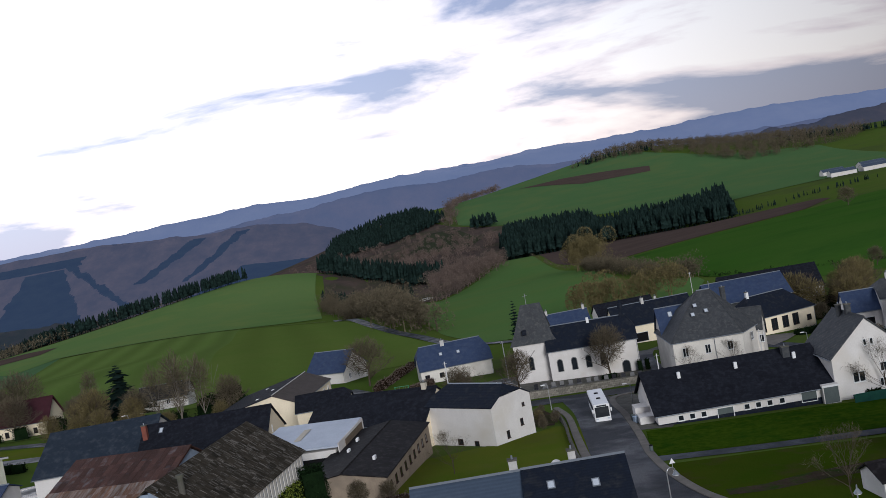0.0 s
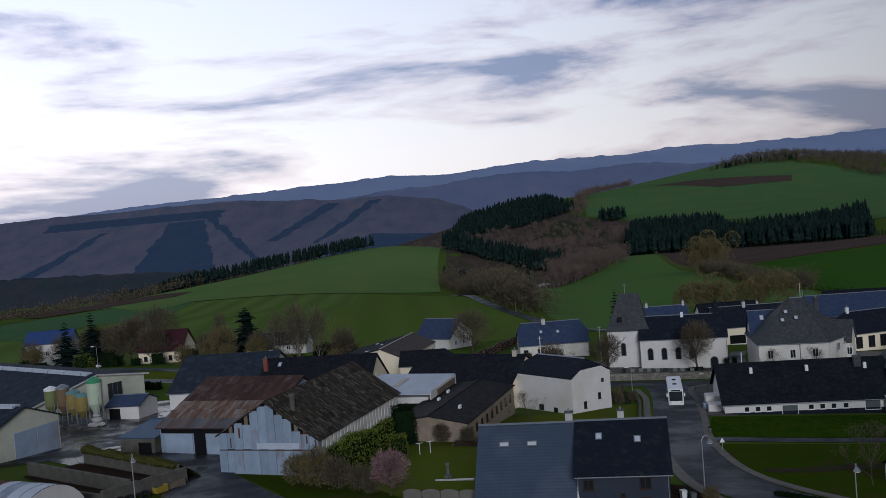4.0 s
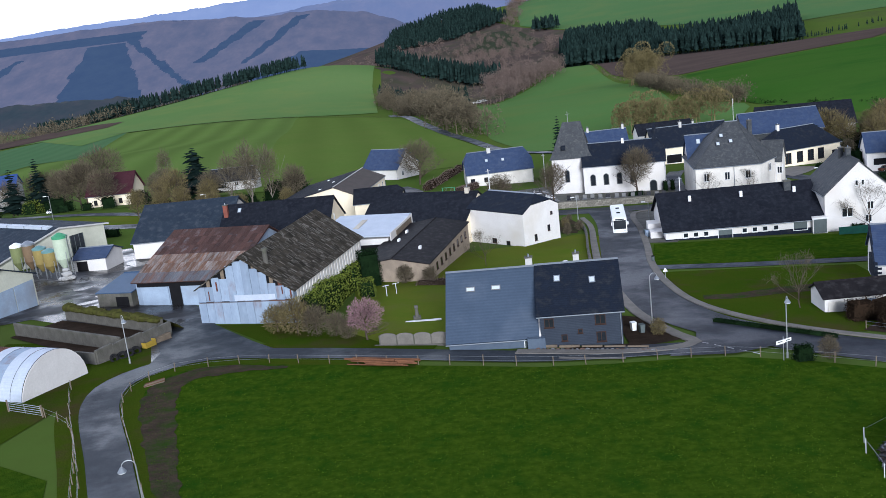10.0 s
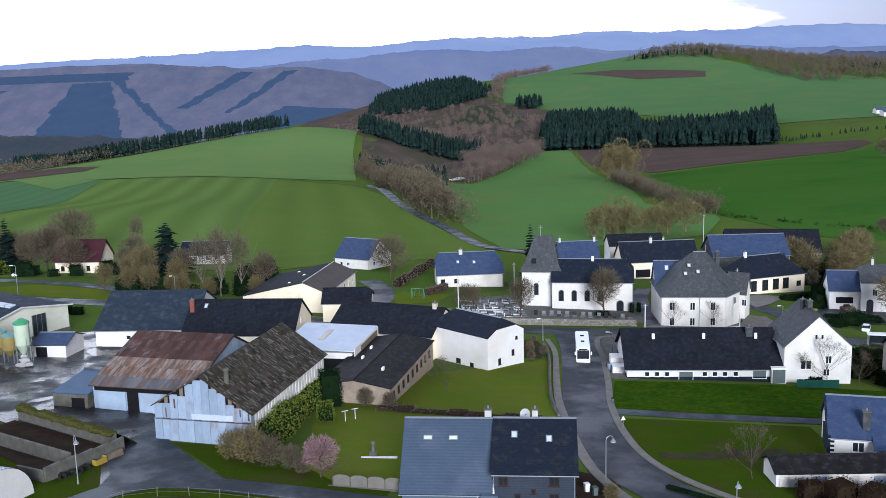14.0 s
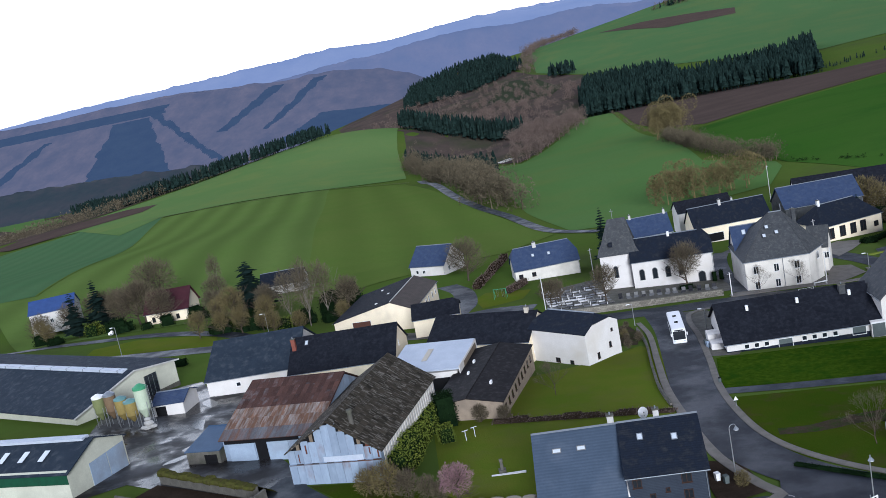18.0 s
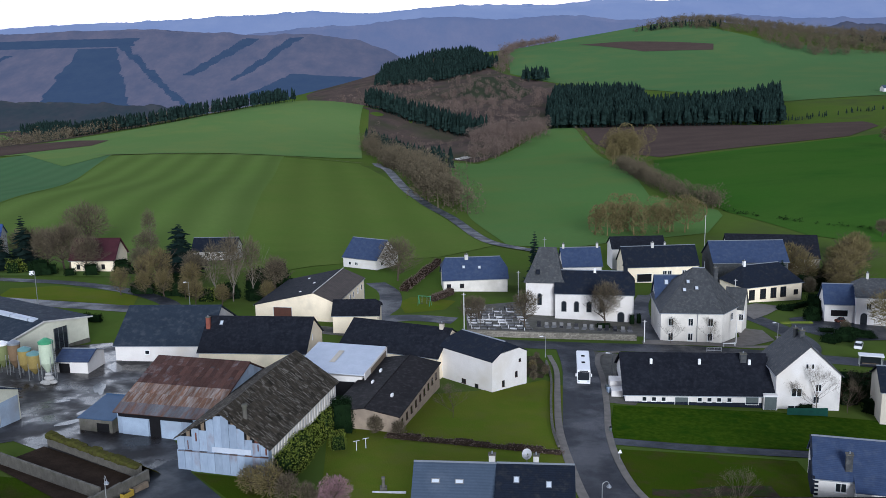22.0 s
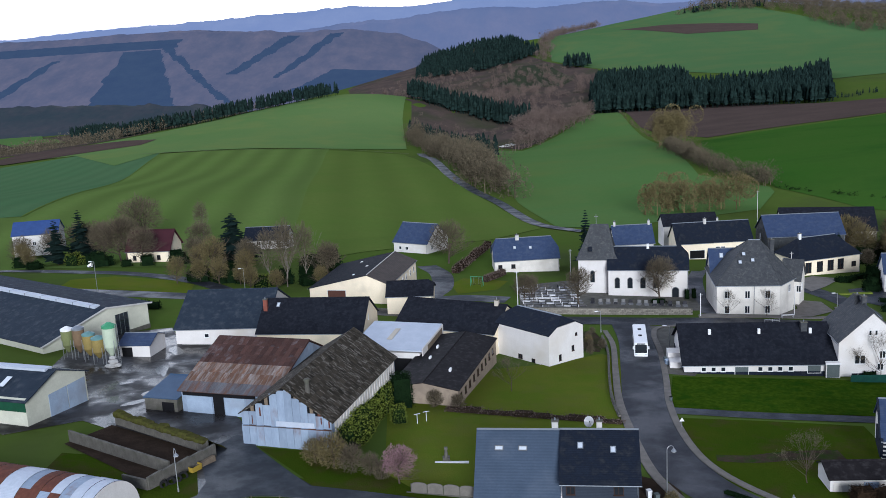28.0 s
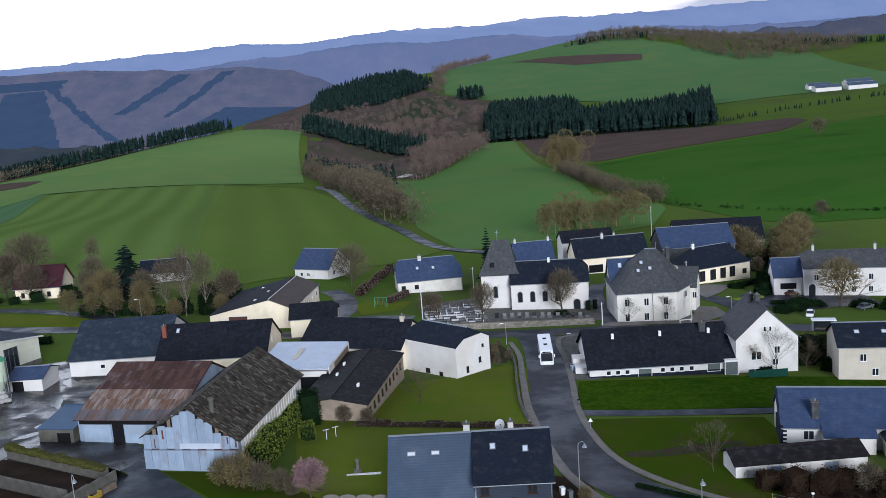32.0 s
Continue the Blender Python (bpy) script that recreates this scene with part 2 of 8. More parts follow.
CHURNED = mat("churned_earth_and_grass", (0.066, 0.050, 0.034), (0.042, 0.033, 0.024), 0.6, fine=3.0, stain=(0.030, 0.052, 0.010), stain_scale=0.5, stain_at=0.56, bump=0.8, spec=0.0)
PALE_EARTH = mat("trodden_grey_earth", (0.105, 0.086, 0.072), (0.072, 0.060, 0.052), 0.35, fine=3.0, stain=(0.050, 0.043, 0.038), stain_scale=0.2, bump=0.4, spec=0.05)
BRUSH = mat("dull_green_clearing", (0.052, 0.060, 0.034), (0.036, 0.042, 0.028), 0.03, fine=0.3, bump=0.4, spec=0.0)
TRACK = mat("pale_worn_grass", (0.15, 0.165, 0.095), (0.115, 0.135, 0.07), 0.3, fine=2.0, bump=0.2, spec=0.0)
MOSS = mat("moss_bank", (0.075, 0.080, 0.016), (0.05, 0.046, 0.018), 0.9, fine=4.0, bump=0.8, spec=0.0)
PUDDLE = mat("rain_puddle", (0.05, 0.055, 0.062), (0.035, 0.04, 0.045), 0.5, rough=0.22, bump=0.0, spec=0.22)
RUSTMID = mat("orange_rust_over_pale_iron", (0.20, 0.115, 0.072), (0.125, 0.07, 0.046), 0.8, rough=0.75, stain=(0.30, 0.285, 0.27), stain_scale=0.9, stain_at=0.56, vary=0.2, bump=0.5, wave=3.0, wave_axis="X", wave_mix=0.2, stretch=(1.6, 0.3, 1))
RUSTRED = mat("bare_rust", (0.15, 0.06, 0.038), (0.09, 0.04, 0.03), 1.2, rough=0.9)
PALEROOF = mat("pale_blue_white_sheet", (0.50, 0.54, 0.62), (0.43, 0.47, 0.55), 0.4, rough=0.5, wave=2.0, wave_axis="X", wave_mix=0.1, bump=0.2)
FLATROOF = mat("dark_brown_bitumen", (0.020, 0.018, 0.019), (0.012, 0.011, 0.012), 0.4, rough=0.7, stain=(0.040, 0.037, 0.038), stain_scale=1.1, bump=0.2, spec=0.04)
BRICKY = mat("brown_grey_brick", (0.34, 0.28, 0.21), (0.26, 0.21, 0.16), 1.0, fine=8.0, stain=(0.2, 0.165, 0.13), bump=0.3)
CONCRETE = mat("weathered_concrete", (0.140, 0.132, 0.114), (0.085, 0.081, 0.070), 0.7, stain=(0.07, 0.075, 0.05), stain_scale=0.4, bump=0.3)
STONEWALL = mat("grey_brown_field_stone", (0.27, 0.25, 0.21), (0.19, 0.175, 0.15), 2.0, vary=0.25, bump=0.5)
ASPHALT = mat("wet_asphalt", (0.020, 0.0225, 0.030), (0.014, 0.0158, 0.022), 0.35, rough=0.7, fine=20.0, stain=(0.034, 0.037, 0.045), stain_scale=0.12, bump=0.15, spec=0.16, wet=(0.10, 0.42, 0.68))
LANE = mat("worn_lane_asphalt", (0.038, 0.042, 0.050), (0.027, 0.031, 0.038), 0.25, rough=0.6, fine=10.0, stain=(0.050, 0.055, 0.064), stain_scale=0.2, bump=0.15, spec=0.12, wet=(0.18, 0.45, 0.72))
YARD = mat("muddy_wet_yard", (0.028, 0.0255, 0.025), (0.017, 0.0155, 0.0155), 0.12, rough=0.55, fine=3.0, stain=(0.062, 0.063, 0.070), stain_scale=0.1, stain_at=0.6, bump=0.12, spec=0.14, wet=(0.13, 0.20, 0.68))
PAVING = mat("pale_paving", (0.19, 0.175, 0.155), (0.135, 0.125, 0.11), 0.6, fine=6.0, bump=0.2, vary=0.1)
DIRT = mat("bare_dark_earth", (0.050, 0.037, 0.027), (0.032, 0.024, 0.018), 0.5, fine=3.0, bump=0.6, spec=0.0)
PLOUGH = mat("ploughed_earth", (0.094, 0.070, 0.058), (0.074, 0.056, 0.047), 0.03, fine=0.4, wave=0.12, wave_axis="X", wave_mix=0.12, bump=0.3, spec=0.0)
GRASS = mat("lawn_grass", (0.034, 0.062, 0.003), (0.046, 0.062, 0.005), 0.08, fine=4.0, stain=(0.056, 0.044, 0.018), stain_scale=0.14, stain_at=0.61, bump=0.6, spec=0.0)
LAWN = mat("sunny_mown_lawn", (0.086, 0.126, 0.010), (0.112, 0.128, 0.016), 0.12, fine=4.0, stain=(0.100, 0.112, 0.022), stain_scale=0.16, stain_at=0.64, bump=0.6, spec=0.0)
PASTURE = mat("deep_green_pasture", (0.022, 0.049, 0.0022), (0.048, 0.080, 0.0040), 1.1, fine=7.0, stain=(0.018, 0.050, 0.003), stain_scale=0.35, stain_at=0.6, bump=0.9, spec=0.0)
TUFT = mat("bright_grass_tuft", (0.040, 0.074, 0.003), (0.054, 0.084, 0.005), 0.3, bump=0.0, spec=0.0, island=0.4)
LAND = mat("rough_grassland", (0.070, 0.112, 0.018), (0.084, 0.114, 0.022), 0.02, fine=0.3, stain=(0.052, 0.066, 0.028), stain_scale=0.01, bump=0.3, spec=0.0)
STRIPED = mat("mown_striped_field", (0.112, 0.170, 0.036), (0.122, 0.174, 0.042), 0.03, fine=0.5, wave=0.0135, wave_axis="X", wave_mix=0.45, bump=0.2, spec=0.0, turn=-4.6)
DARKFIELD = mat("dark_green_field", (0.096, 0.146, 0.026), (0.108, 0.148, 0.030), 0.03, fine=0.5, wave=0.0125, wave_axis="X", wave_mix=0.2, bump=0.2, spec=0.0, turn=-4.6)
LIGHTFIELD = mat("light_green_field", (0.108, 0.180, 0.052), (0.124, 0.186, 0.058), 0.012, fine=0.6, stain=(0.138, 0.184, 0.054), stain_scale=0.02, bump=0.2, spec=0.0, stain_at=0.6)
MEADOW = mat("fresh_green_meadow", (0.086, 0.160, 0.042), (0.100, 0.166, 0.048), 0.015, fine=0.6, stain=(0.104, 0.154, 0.042), stain_scale=0.02, bump=0.2, spec=0.0, stain_at=0.6)
# Bluer than the near meadow: distance haze is mixed into the grass colour.
UPMEADOW = mat("haze_tinted_upland_grass", (0.080, 0.148, 0.052), (0.090, 0.152, 0.056), 0.012, fine=0.5, stain=(0.102, 0.148, 0.050), stain_scale=0.012, bump=0.2, spec=0.0, stain_at=0.6)
BRIGHTFIELD = mat("bright_green_crop", (0.042, 0.102, 0.012), (0.054, 0.106, 0.016), 0.012, fine=0.4, stain=(0.032, 0.080, 0.012), stain_scale=0.02, bump=0.2, spec=0.0)
WOODFLOOR = mat("leafless_wood_floor", (0.100, 0.076, 0.062), (0.064, 0.052, 0.046), 0.03, fine=0.3, stain=(0.045, 0.055, 0.026), stain_scale=0.012, bump=0.4, spec=0.0)
BARK = mat("grey_brown_bark", (0.10, 0.080, 0.060), (0.065, 0.052, 0.040), 1.5, bump=0.5, spec=0.0)
BIRCHBARK = mat("pale_birch_bark", (0.24, 0.215, 0.18), (0.12, 0.105, 0.085), 1.0, bump=0.3, spec=0.0)
TWIGS = mat("bare_brown_twigs", (0.142, 0.120, 0.078), (0.088, 0.075, 0.051), 0.3, bump=0.0, spec=0.0, island=0.35)
TWIGS_RED = mat("reddish_bare_twigs", (0.170, 0.128, 0.104), (0.112, 0.088, 0.076), 0.1, bump=0.0, spec=0.0, island=0.35)
BUDS = mat("budding_yellow_green_twigs", (0.180, 0.150, 0.066), (0.120, 0.100, 0.048), 0.4, bump=0.0, spec=0.0, island=0.3)
BLOSSOM = mat("pink_blossom", (0.30, 0.19, 0.205), (0.19, 0.12, 0.13), 1.0, bump=0.0, spec=0.0, island=0.3)
SPRUCE = mat("dark_spruce_needles", (0.018, 0.030, 0.026), (0.011, 0.020, 0.018), 0.2, bump=0.0, spec=0.0, island=0.4)
LEAF = mat("evergreen_hedge_leaves", (0.150, 0.176, 0.026), (0.090, 0.118, 0.018), 0.6, bump=0.0, spec=0.0, island=0.4)
DARKLEAF = mat("dark_evergreen_leaves", (0.013, 0.026, 0.009), (0.007, 0.014, 0.006), 0.6, bump=0.0, spec=0.0, island=0.45)
REDLEAF = mat("dark_red_shrub_leaves", (0.034, 0.022, 0.014), (0.020, 0.015, 0.010), 0.6, bump=0.0, spec=0.0, island=0.4)
WOOD = mat("weathered_wood", (0.22, 0.18, 0.13), (0.15, 0.12, 0.09), 1.5, bump=0.3, spec=0.0)
LOGS = mat("orange_brown_logs", (0.19, 0.092, 0.045), (0.12, 0.058, 0.032), 1.0, bump=0.3, vary=0.25)
BROWNDOOR = mat("brown_painted_door", (0.11, 0.055, 0.04), (0.09, 0.045, 0.035), 1.0, bump=0.1)
GREYDOOR = mat("grey_green_door", (0.11, 0.13, 0.13), (0.09, 0.105, 0.105), 1.0, bump=0.1)
BLUEDOOR = mat("pale_blue_sliding_door", (0.34, 0.41, 0.52), (0.29, 0.35, 0.45), 0.7, stain=(0.24, 0.26, 0.29), bump=0.15)
# Black of small parts, and shade painted in where a wall stands open.
DARK = mat("black_and_unlit_inside", (0.012, 0.012, 0.014), (0.009, 0.009, 0.01), 1.0, bump=0.0)
GLASS = mat("dark_window_glass", (0.018, 0.022, 0.028), (0.014, 0.017, 0.022), 1.0, rough=0.08, bump=0.0, spec=0.6)
SKYGLASS = mat("bright_skylight_glass", (0.60, 0.64, 0.70), (0.52, 0.56, 0.62), 1.0, rough=0.12, bump=0.0, spec=0.6)
FRAME = mat("white_window_frame", (0.72, 0.72, 0.72), (0.68, 0.68, 0.68), 1.0, bump=0.0)
BROWNFRAME = mat("dark_brown_window_frame", (0.05, 0.03, 0.025), (0.04, 0.025, 0.02), 1.0, bump=0.0)
GREYFRAME = mat("grey_stone_surround", (0.22, 0.22, 0.22), (0.17, 0.17, 0.17), 1.0, bump=0.1)
ZINC = mat("grey_zinc", (0.26, 0.28, 0.31), (0.22, 0.24, 0.27), 0.8, rough=0.45, metal=0.4, bump=0.05)
STEEL = mat("galvanised_steel", (0.42, 0.43, 0.44), (0.36, 0.37, 0.38), 0.8, rough=0.4, metal=0.6, bump=0.0)
REDBRICK = mat("red_brick", (0.22, 0.08, 0.055), (0.16, 0.06, 0.045), 1.0, fine=8.0, bump=0.3)
PALECHIM = mat("pale_chimney_render", (0.55, 0.54, 0.52), (0.44, 0.43, 0.41), 1.0, bump=0.1)
GREENPAINT = mat("dark_green_paint", (0.02, 0.075, 0.04), (0.018, 0.06, 0.033), 0.8, bump=0.05)
HALLWALL = mat("pale_yellow_green_panel", (0.60, 0.60, 0.49), (0.53, 0.53, 0.43), 0.5, stain=(0.42, 0.42, 0.34), bump=0.05, vary=0.05)
RUBBLE = mat("mixed_rubble_earth", (0.075, 0.068, 0.062), (0.045, 0.041, 0.038), 1.0, bump=0.8)
POLISHED = mat("polished_dark_granite", (0.05, 0.05, 0.055), (0.035, 0.035, 0.04), 2.0, rough=0.2, bump=0.0, vary=0.3)
MARBLE = mat("pale_grave_stone", (0.74, 0.73, 0.72), (0.60, 0.59, 0.58), 2.0, rough=0.4, bump=0.0, vary=0.2)
WHITEPAINT = mat("white_paint", (0.78, 0.78, 0.78), (0.74, 0.74, 0.74), 1.0, rough=0.35, bump=0.0, spec=0.5)
RUBBER = mat("black_rubber", (0.02, 0.02, 0.021), (0.016, 0.016, 0.017), 1.0, bump=0.1)
YELLOWPAINT = mat("yellow_paint", (0.36, 0.26, 0.03), (0.28, 0.2, 0.03), 1.0, rough=0.5, bump=0.0)
OLIVE = mat("faded_olive_green_tank", (0.20, 0.22, 0.09), (0.16, 0.18, 0.08), 0.6, rough=0.5, stain=(0.20, 0.17, 0.10), bump=0.05)
OCHRE = mat("faded_ochre_tank", (0.30, 0.235, 0.075), (0.24, 0.19, 0.065), 0.6, rough=0.5, stain=(0.24, 0.2, 0.12), bump=0.05)
BROWNTANK = mat("brown_tank", (0.20, 0.14, 0.08), (0.15, 0.105, 0.065), 0.6, rough=0.5, bump=0.05)
MINT = mat("pale_green_white_tank", (0.50, 0.56, 0.42), (0.42, 0.48, 0.36), 0.6, rough=0.5, bump=0.05)
MINTCAP = mat("green_tank_cap", (0.10, 0.32, 0.16), (0.08, 0.26, 0.13), 0.6, rough=0.5, bump=0.05)
TEALCAP = mat("blue_green_tank_cap", (0.16, 0.28, 0.28), (0.13, 0.23, 0.23), 0.6, rough=0.5, bump=0.05)
TARP = mat("blue_roof_sheet", (0.05, 0.085, 0.155), (0.04, 0.07, 0.13), 0.6, rough=0.5, bump=0.1)
NET = mat("dark_green_net", (0.02, 0.07, 0.05), (0.015, 0.05, 0.04), 0.8, bump=0.3)


# spot heights of the land beyond the village: x, y, z
FIELDS = [(-83, 300, -12), (-133, 290, -10), (-68, 451, -15), (-197, 674, -31), (-251, 570, -23), (-69, 784, -36), (-28, 809, -44),
          (-399, 922, -44), (-300, 1043, -37), (-199, 1155, -25), (-107, 1265, -17), (-38, 1155, -27), (-170, 420, -11), (-320, 420, -7)]
SLOPES = [(25, 430, -21), (68, 760, -40), (148, 1008, -36), (42, 355, -16), (98, 472, -17), (163, 639, -24), (149, 380, -13), (230, 330, -8),
          (323, 674, -18), (215, 663, -22), (202, 983, -35), (422, 884, -25), (177, 1078, -43), (424, 1043, -39), (483, 504, -5)]
UPLAND = [(201, 1375, -33), (555, 1265, -26), (814, 1870, 1), (627, 2420, 59), (255, 2090, 11), (33, 1100, -57), (-56, 1430, -57), (123, 2090, -17),
          (-32, 2090, -33), (143, 1430, -40), (-533, 1430, -87), (-658, 1650, -88), (-534, 2090, -110), (-165, 1650, -76), (989, 1320, -18),
          (1209, 2530, 13), (-989, 1100, -76), (-220, 2640, -111), (330, 2970, 10), (99, 2288, 11),
          (800, 2430, 84), (700, 2520, 84), (960, 2180, 48), (1120, 2100, 36), (1300, 2200, 40)]
VILLAGE = [(a, b) for a in (-220, -110, 0, 110, 220) for b in (-120, 0, 110, 200, 275)]


def lie(x, y):
    """The even fall of the ground in the village, levelling out far away."""
    x, y = np.asarray(x, float), np.asarray(y, float)
    run = 105 + 260 * np.tanh((y - 105) / 260)
    run = np.where(np.abs(y - 105) < 120, y, np.where(y > 105, 225 + 160 * np.tanh((y - 225) / 160), -15 + 120 * np.tanh((y + 15) / 120)))
    return 0.3 - 0.062 * (run - 105) - 0.04 * np.where(np.abs(x) < 130, x, np.sign(x) * (130 + 80 * np.tanh((np.abs(x) - 130) / 80)))


SPOTS = np.array([(a, b, lie(a, b)) for a, b in VILLAGE] + FIELDS + SLOPES + UPLAND, float)


def spread(r2):
    return np.sqrt(r2 + 60.0 ** 2)


_gap = ((SPOTS[:, None, :2] - SPOTS[None, :, :2]) ** 2).sum(-1)
_weight = np.linalg.solve(spread(_gap) - 2.0 * np.eye(len(SPOTS)), SPOTS[:, 2] - lie(SPOTS[:, 0], SPOTS[:, 1]))


def heights(x, y):
    x, y = np.asarray(x, float), np.asarray(y, float)
    r2 = (x[..., None] - SPOTS[:, 0]) ** 2 + (y[..., None] - SPOTS[:, 1]) ** 2
    near = np.clip((np.hypot(x / 1.25, y - 130) - 150) / 80, 0, 1)
    return lie(x, y) + near * near * (3 - 2 * near) * (spread(r2) @ _weight)


def ground(x, y):
    return float(heights(x, y))


# ---- building blocks
UNIT = Matrix.Identity(4)


def part(name, bm, material, parent, label="", at=None):
    """Links a bmesh, or a mesh already made, as one mesh object under a thing or a part."""
    if isinstance(bm, bmesh.types.BMesh):
        me = bpy.data.meshes.new(name)
        bmesh.ops.recalc_face_normals(bm, faces=bm.faces)
        bm.to_mesh(me)
        bm.free()
        me.materials.append(material)
    else:
        me = bm
    ob = new(name, me)
    ob.parent = parent
    if at is not None:
        ob.matrix_basis = at
    return tagged(ob, label)


def thing(name, x, y, z=None, rot=0.0, label="", category="", group="", kind=""):
    """An empty at the base of a thing, to carry its parts."""
    ob = new(name)
    ob.empty_display_size = 0.3
    ob.matrix_basis = pose(x, y, ground(x, y) if z is None else z, 0, 0, rot)
    return tagged(ob, label, category, group, kind)


def solid(name, bm, material, m=UNIT, label="", category="", group="", kind=""):
    """A thing that is one mesh."""
    ob = part(name, bm, material, None)
    ob.matrix_basis = m
    return tagged(ob, label, category, group, kind)


def box(x0, y0, z0, x1, y1, z1, bm=None, bevel=0.0):
    bm = bm or bmesh.new()
    vs = [bm.verts.new((x, y, z)) for z in (z0, z1) for x, y in ((x0, y0), (x1, y0), (x1, y1), (x0, y1))]
    for f in ((0, 3, 2, 1), (4, 5, 6, 7), (0, 1, 5, 4), (1, 2, 6, 5), (2, 3, 7, 6), (3, 0, 4, 7)):
        bm.faces.new([vs[i] for i in f])
    if bevel:
        bmesh.ops.bevel(bm, geom=bm.edges[:], offset=bevel, segments=1, affect="EDGES")
    return bm


def tube(x, y, z0, z1, r0, r1=None, n=10, bm=None):
    bm = bm or bmesh.new()
    r1 = r0 if r1 is None else r1
    a = [bm.verts.new((x + r0 * math.cos(i * math.tau / n), y + r0 * math.sin(i * math.tau / n), z0)) for i in range(n)]
    b = [bm.verts.new((x + r1 * math.cos(i * math.tau / n), y + r1 * math.sin(i * math.tau / n), z1)) for i in range(n)]
    for i in range(n):
        bm.faces.new((a[i], a[i - 1], b[i - 1], b[i]))
    bm.faces.new(a)
    bm.faces.new(b)
    return bm


def rod(p, q, r, n=6, bm=None, r1=None):
    """A round bar from p to q."""
    bm = bm or bmesh.new()
    p, q = Vector(p), Vector(q)
    turn = (q - p).to_track_quat("Z", "Y").to_matrix()
    ends = []
    for c, rr in ((p, r), (q, r if r1 is None else r1)):
        ends.append([bm.verts.new(c + turn @ Vector((rr * math.cos(i * math.tau / n), rr * math.sin(i * math.tau / n), 0))) for i in range(n)])
    for i in range(n):
        bm.faces.new((ends[0][i], ends[0][i - 1], ends[1][i - 1], ends[1][i]))
    bm.faces.new(ends[0])
    bm.faces.new(ends[1])
    return bm


def slab(corners, thick, bm=None):
    """A plate with these corners as its upper face, thickened downwards along its normal."""
    bm = bm or bmesh.new()
    c = [Vector(p) for p in corners]
    n = (c[1] - c[0]).cross(c[-1] - c[0]).normalized()
    n = n if n.z >= 0 else -n
    top = [bm.verts.new(p) for p in c]
    low = [bm.verts.new(p - n * thick) for p in c]
    bm.faces.new(top)
    bm.faces.new(low[::-1])
    for i in range(len(c)):
        bm.faces.new((top[i - 1], top[i], low[i], low[i - 1]))
    return bm


def prism(outline, y0, y1, bm=None):
    """An outline in x and z, drawn out from y0 to y1."""
    bm = bm or bmesh.new()
    a = [bm.verts.new((x, y0, z)) for x, z in outline]
    b = [bm.verts.new((x, y1, z)) for x, z in outline]
    bm.faces.new(a)
    bm.faces.new(b[::-1])
    for i in range(len(a)):
        bm.faces.new((a[i - 1], a[i], b[i], b[i - 1]))
    return bm


PIECES = {}


def arch(w, hgt, n=8):
    r = w / 2
    return [(-r, 0), (r, 0), (r, hgt - r)] + [(r * math.cos(a), hgt - r + r * math.sin(a)) for a in [math.pi * i / n for i in range(1, n)]] + [(-r, hgt - r)]


def window(parent, m, w, hgt, frame_mat=None, kind="plain"):
    """A window or door leaf against a wall, its outside towards local -y: surround, pane, bars and sill."""
    frame_mat = frame_mat or FRAME
    key = (round(w, 2), round(hgt, 2), frame_mat.name, kind)
    if key not in PIECES:
        made = []
        t = 0.09
        if kind == "arch":
            outer, inner = arch(w + 0.3, hgt + 0.2), [(x, z + 0.05) for x, z in arch(w, hgt)]
            bm = bmesh.new()
            rings = [[bm.verts.new((x, y, z)) for x, z in o] for o, y in ((outer, 0.0), (outer, -0.08), (inner, -0.08), (inner, 0.0))]
            for a, b in zip(rings, rings[1:]):
                for i in range(len(a)):
                    bm.faces.new((a[i - 1], a[i], b[i], b[i - 1]))
            made.append(("frame", bm, frame_mat))
            made.append(("pane", prism(inner, -0.03, -0.005), GLASS))
        else:
            bm = bmesh.new()
            for b in ((-w / 2 - t, -t, w / 2 + t, 0), (-w / 2 - t, hgt, w / 2 + t, hgt + t), (-w / 2 - t, 0, -w / 2, hgt), (w / 2, 0, w / 2 + t, hgt)):
                box(b[0], -0.07, b[1], b[2], 0.0, b[3], bm)
            if kind == "plain" and w > 0.8:
                box(-0.04, -0.06, 0, 0.04, 0.0, hgt, bm)
            made.append(("frame", bm, frame_mat))
            # the dark kind is a black sheet in place of an unlit inside
            leaf = {"door": BROWNDOOR, "grey_door": GREYDOOR, "sky": SKYGLASS, "dark": DARK}.get(kind, GLASS)
            made.append(("leaf" if "door" in kind else "pane", box(-w / 2, -0.03, 0, w / 2, -0.005, hgt), leaf))
            if kind == "plain":
                made.append(("sill", box(-w / 2 - 0.15, -0.16, -t - 0.07, w / 2 + 0.15, 0, -t, bevel=0.01), frame_mat))
        done = []
        for n, bm, mt in made:
            me = bpy.data.meshes.new(n)
            bmesh.ops.recalc_face_normals(bm, faces=bm.faces)
            bm.to_mesh(me)
            bm.free()
            me.materials.append(mt)
            done.append((n, me))
        PIECES[key] = done
    first, *rest = PIECES[key]
    top = part("door" if "door" in kind else ("skylight" if kind == "sky" else "window"), first[1], None, parent, at=m)
    for n, me in rest:
        part(n, me, None, top)
    return top


def wall_pose(side, u, z, w, d):
    """Where a window sits: u along the wall, z over the floor."""
    return {"F": pose(u, 0, z), "B": pose(w - u, d, z, 0, 0, 180), "L": pose(0, d - u, z, 0, 0, -90), "R": pose(w, u, z, 0, 0, 90)}[side]


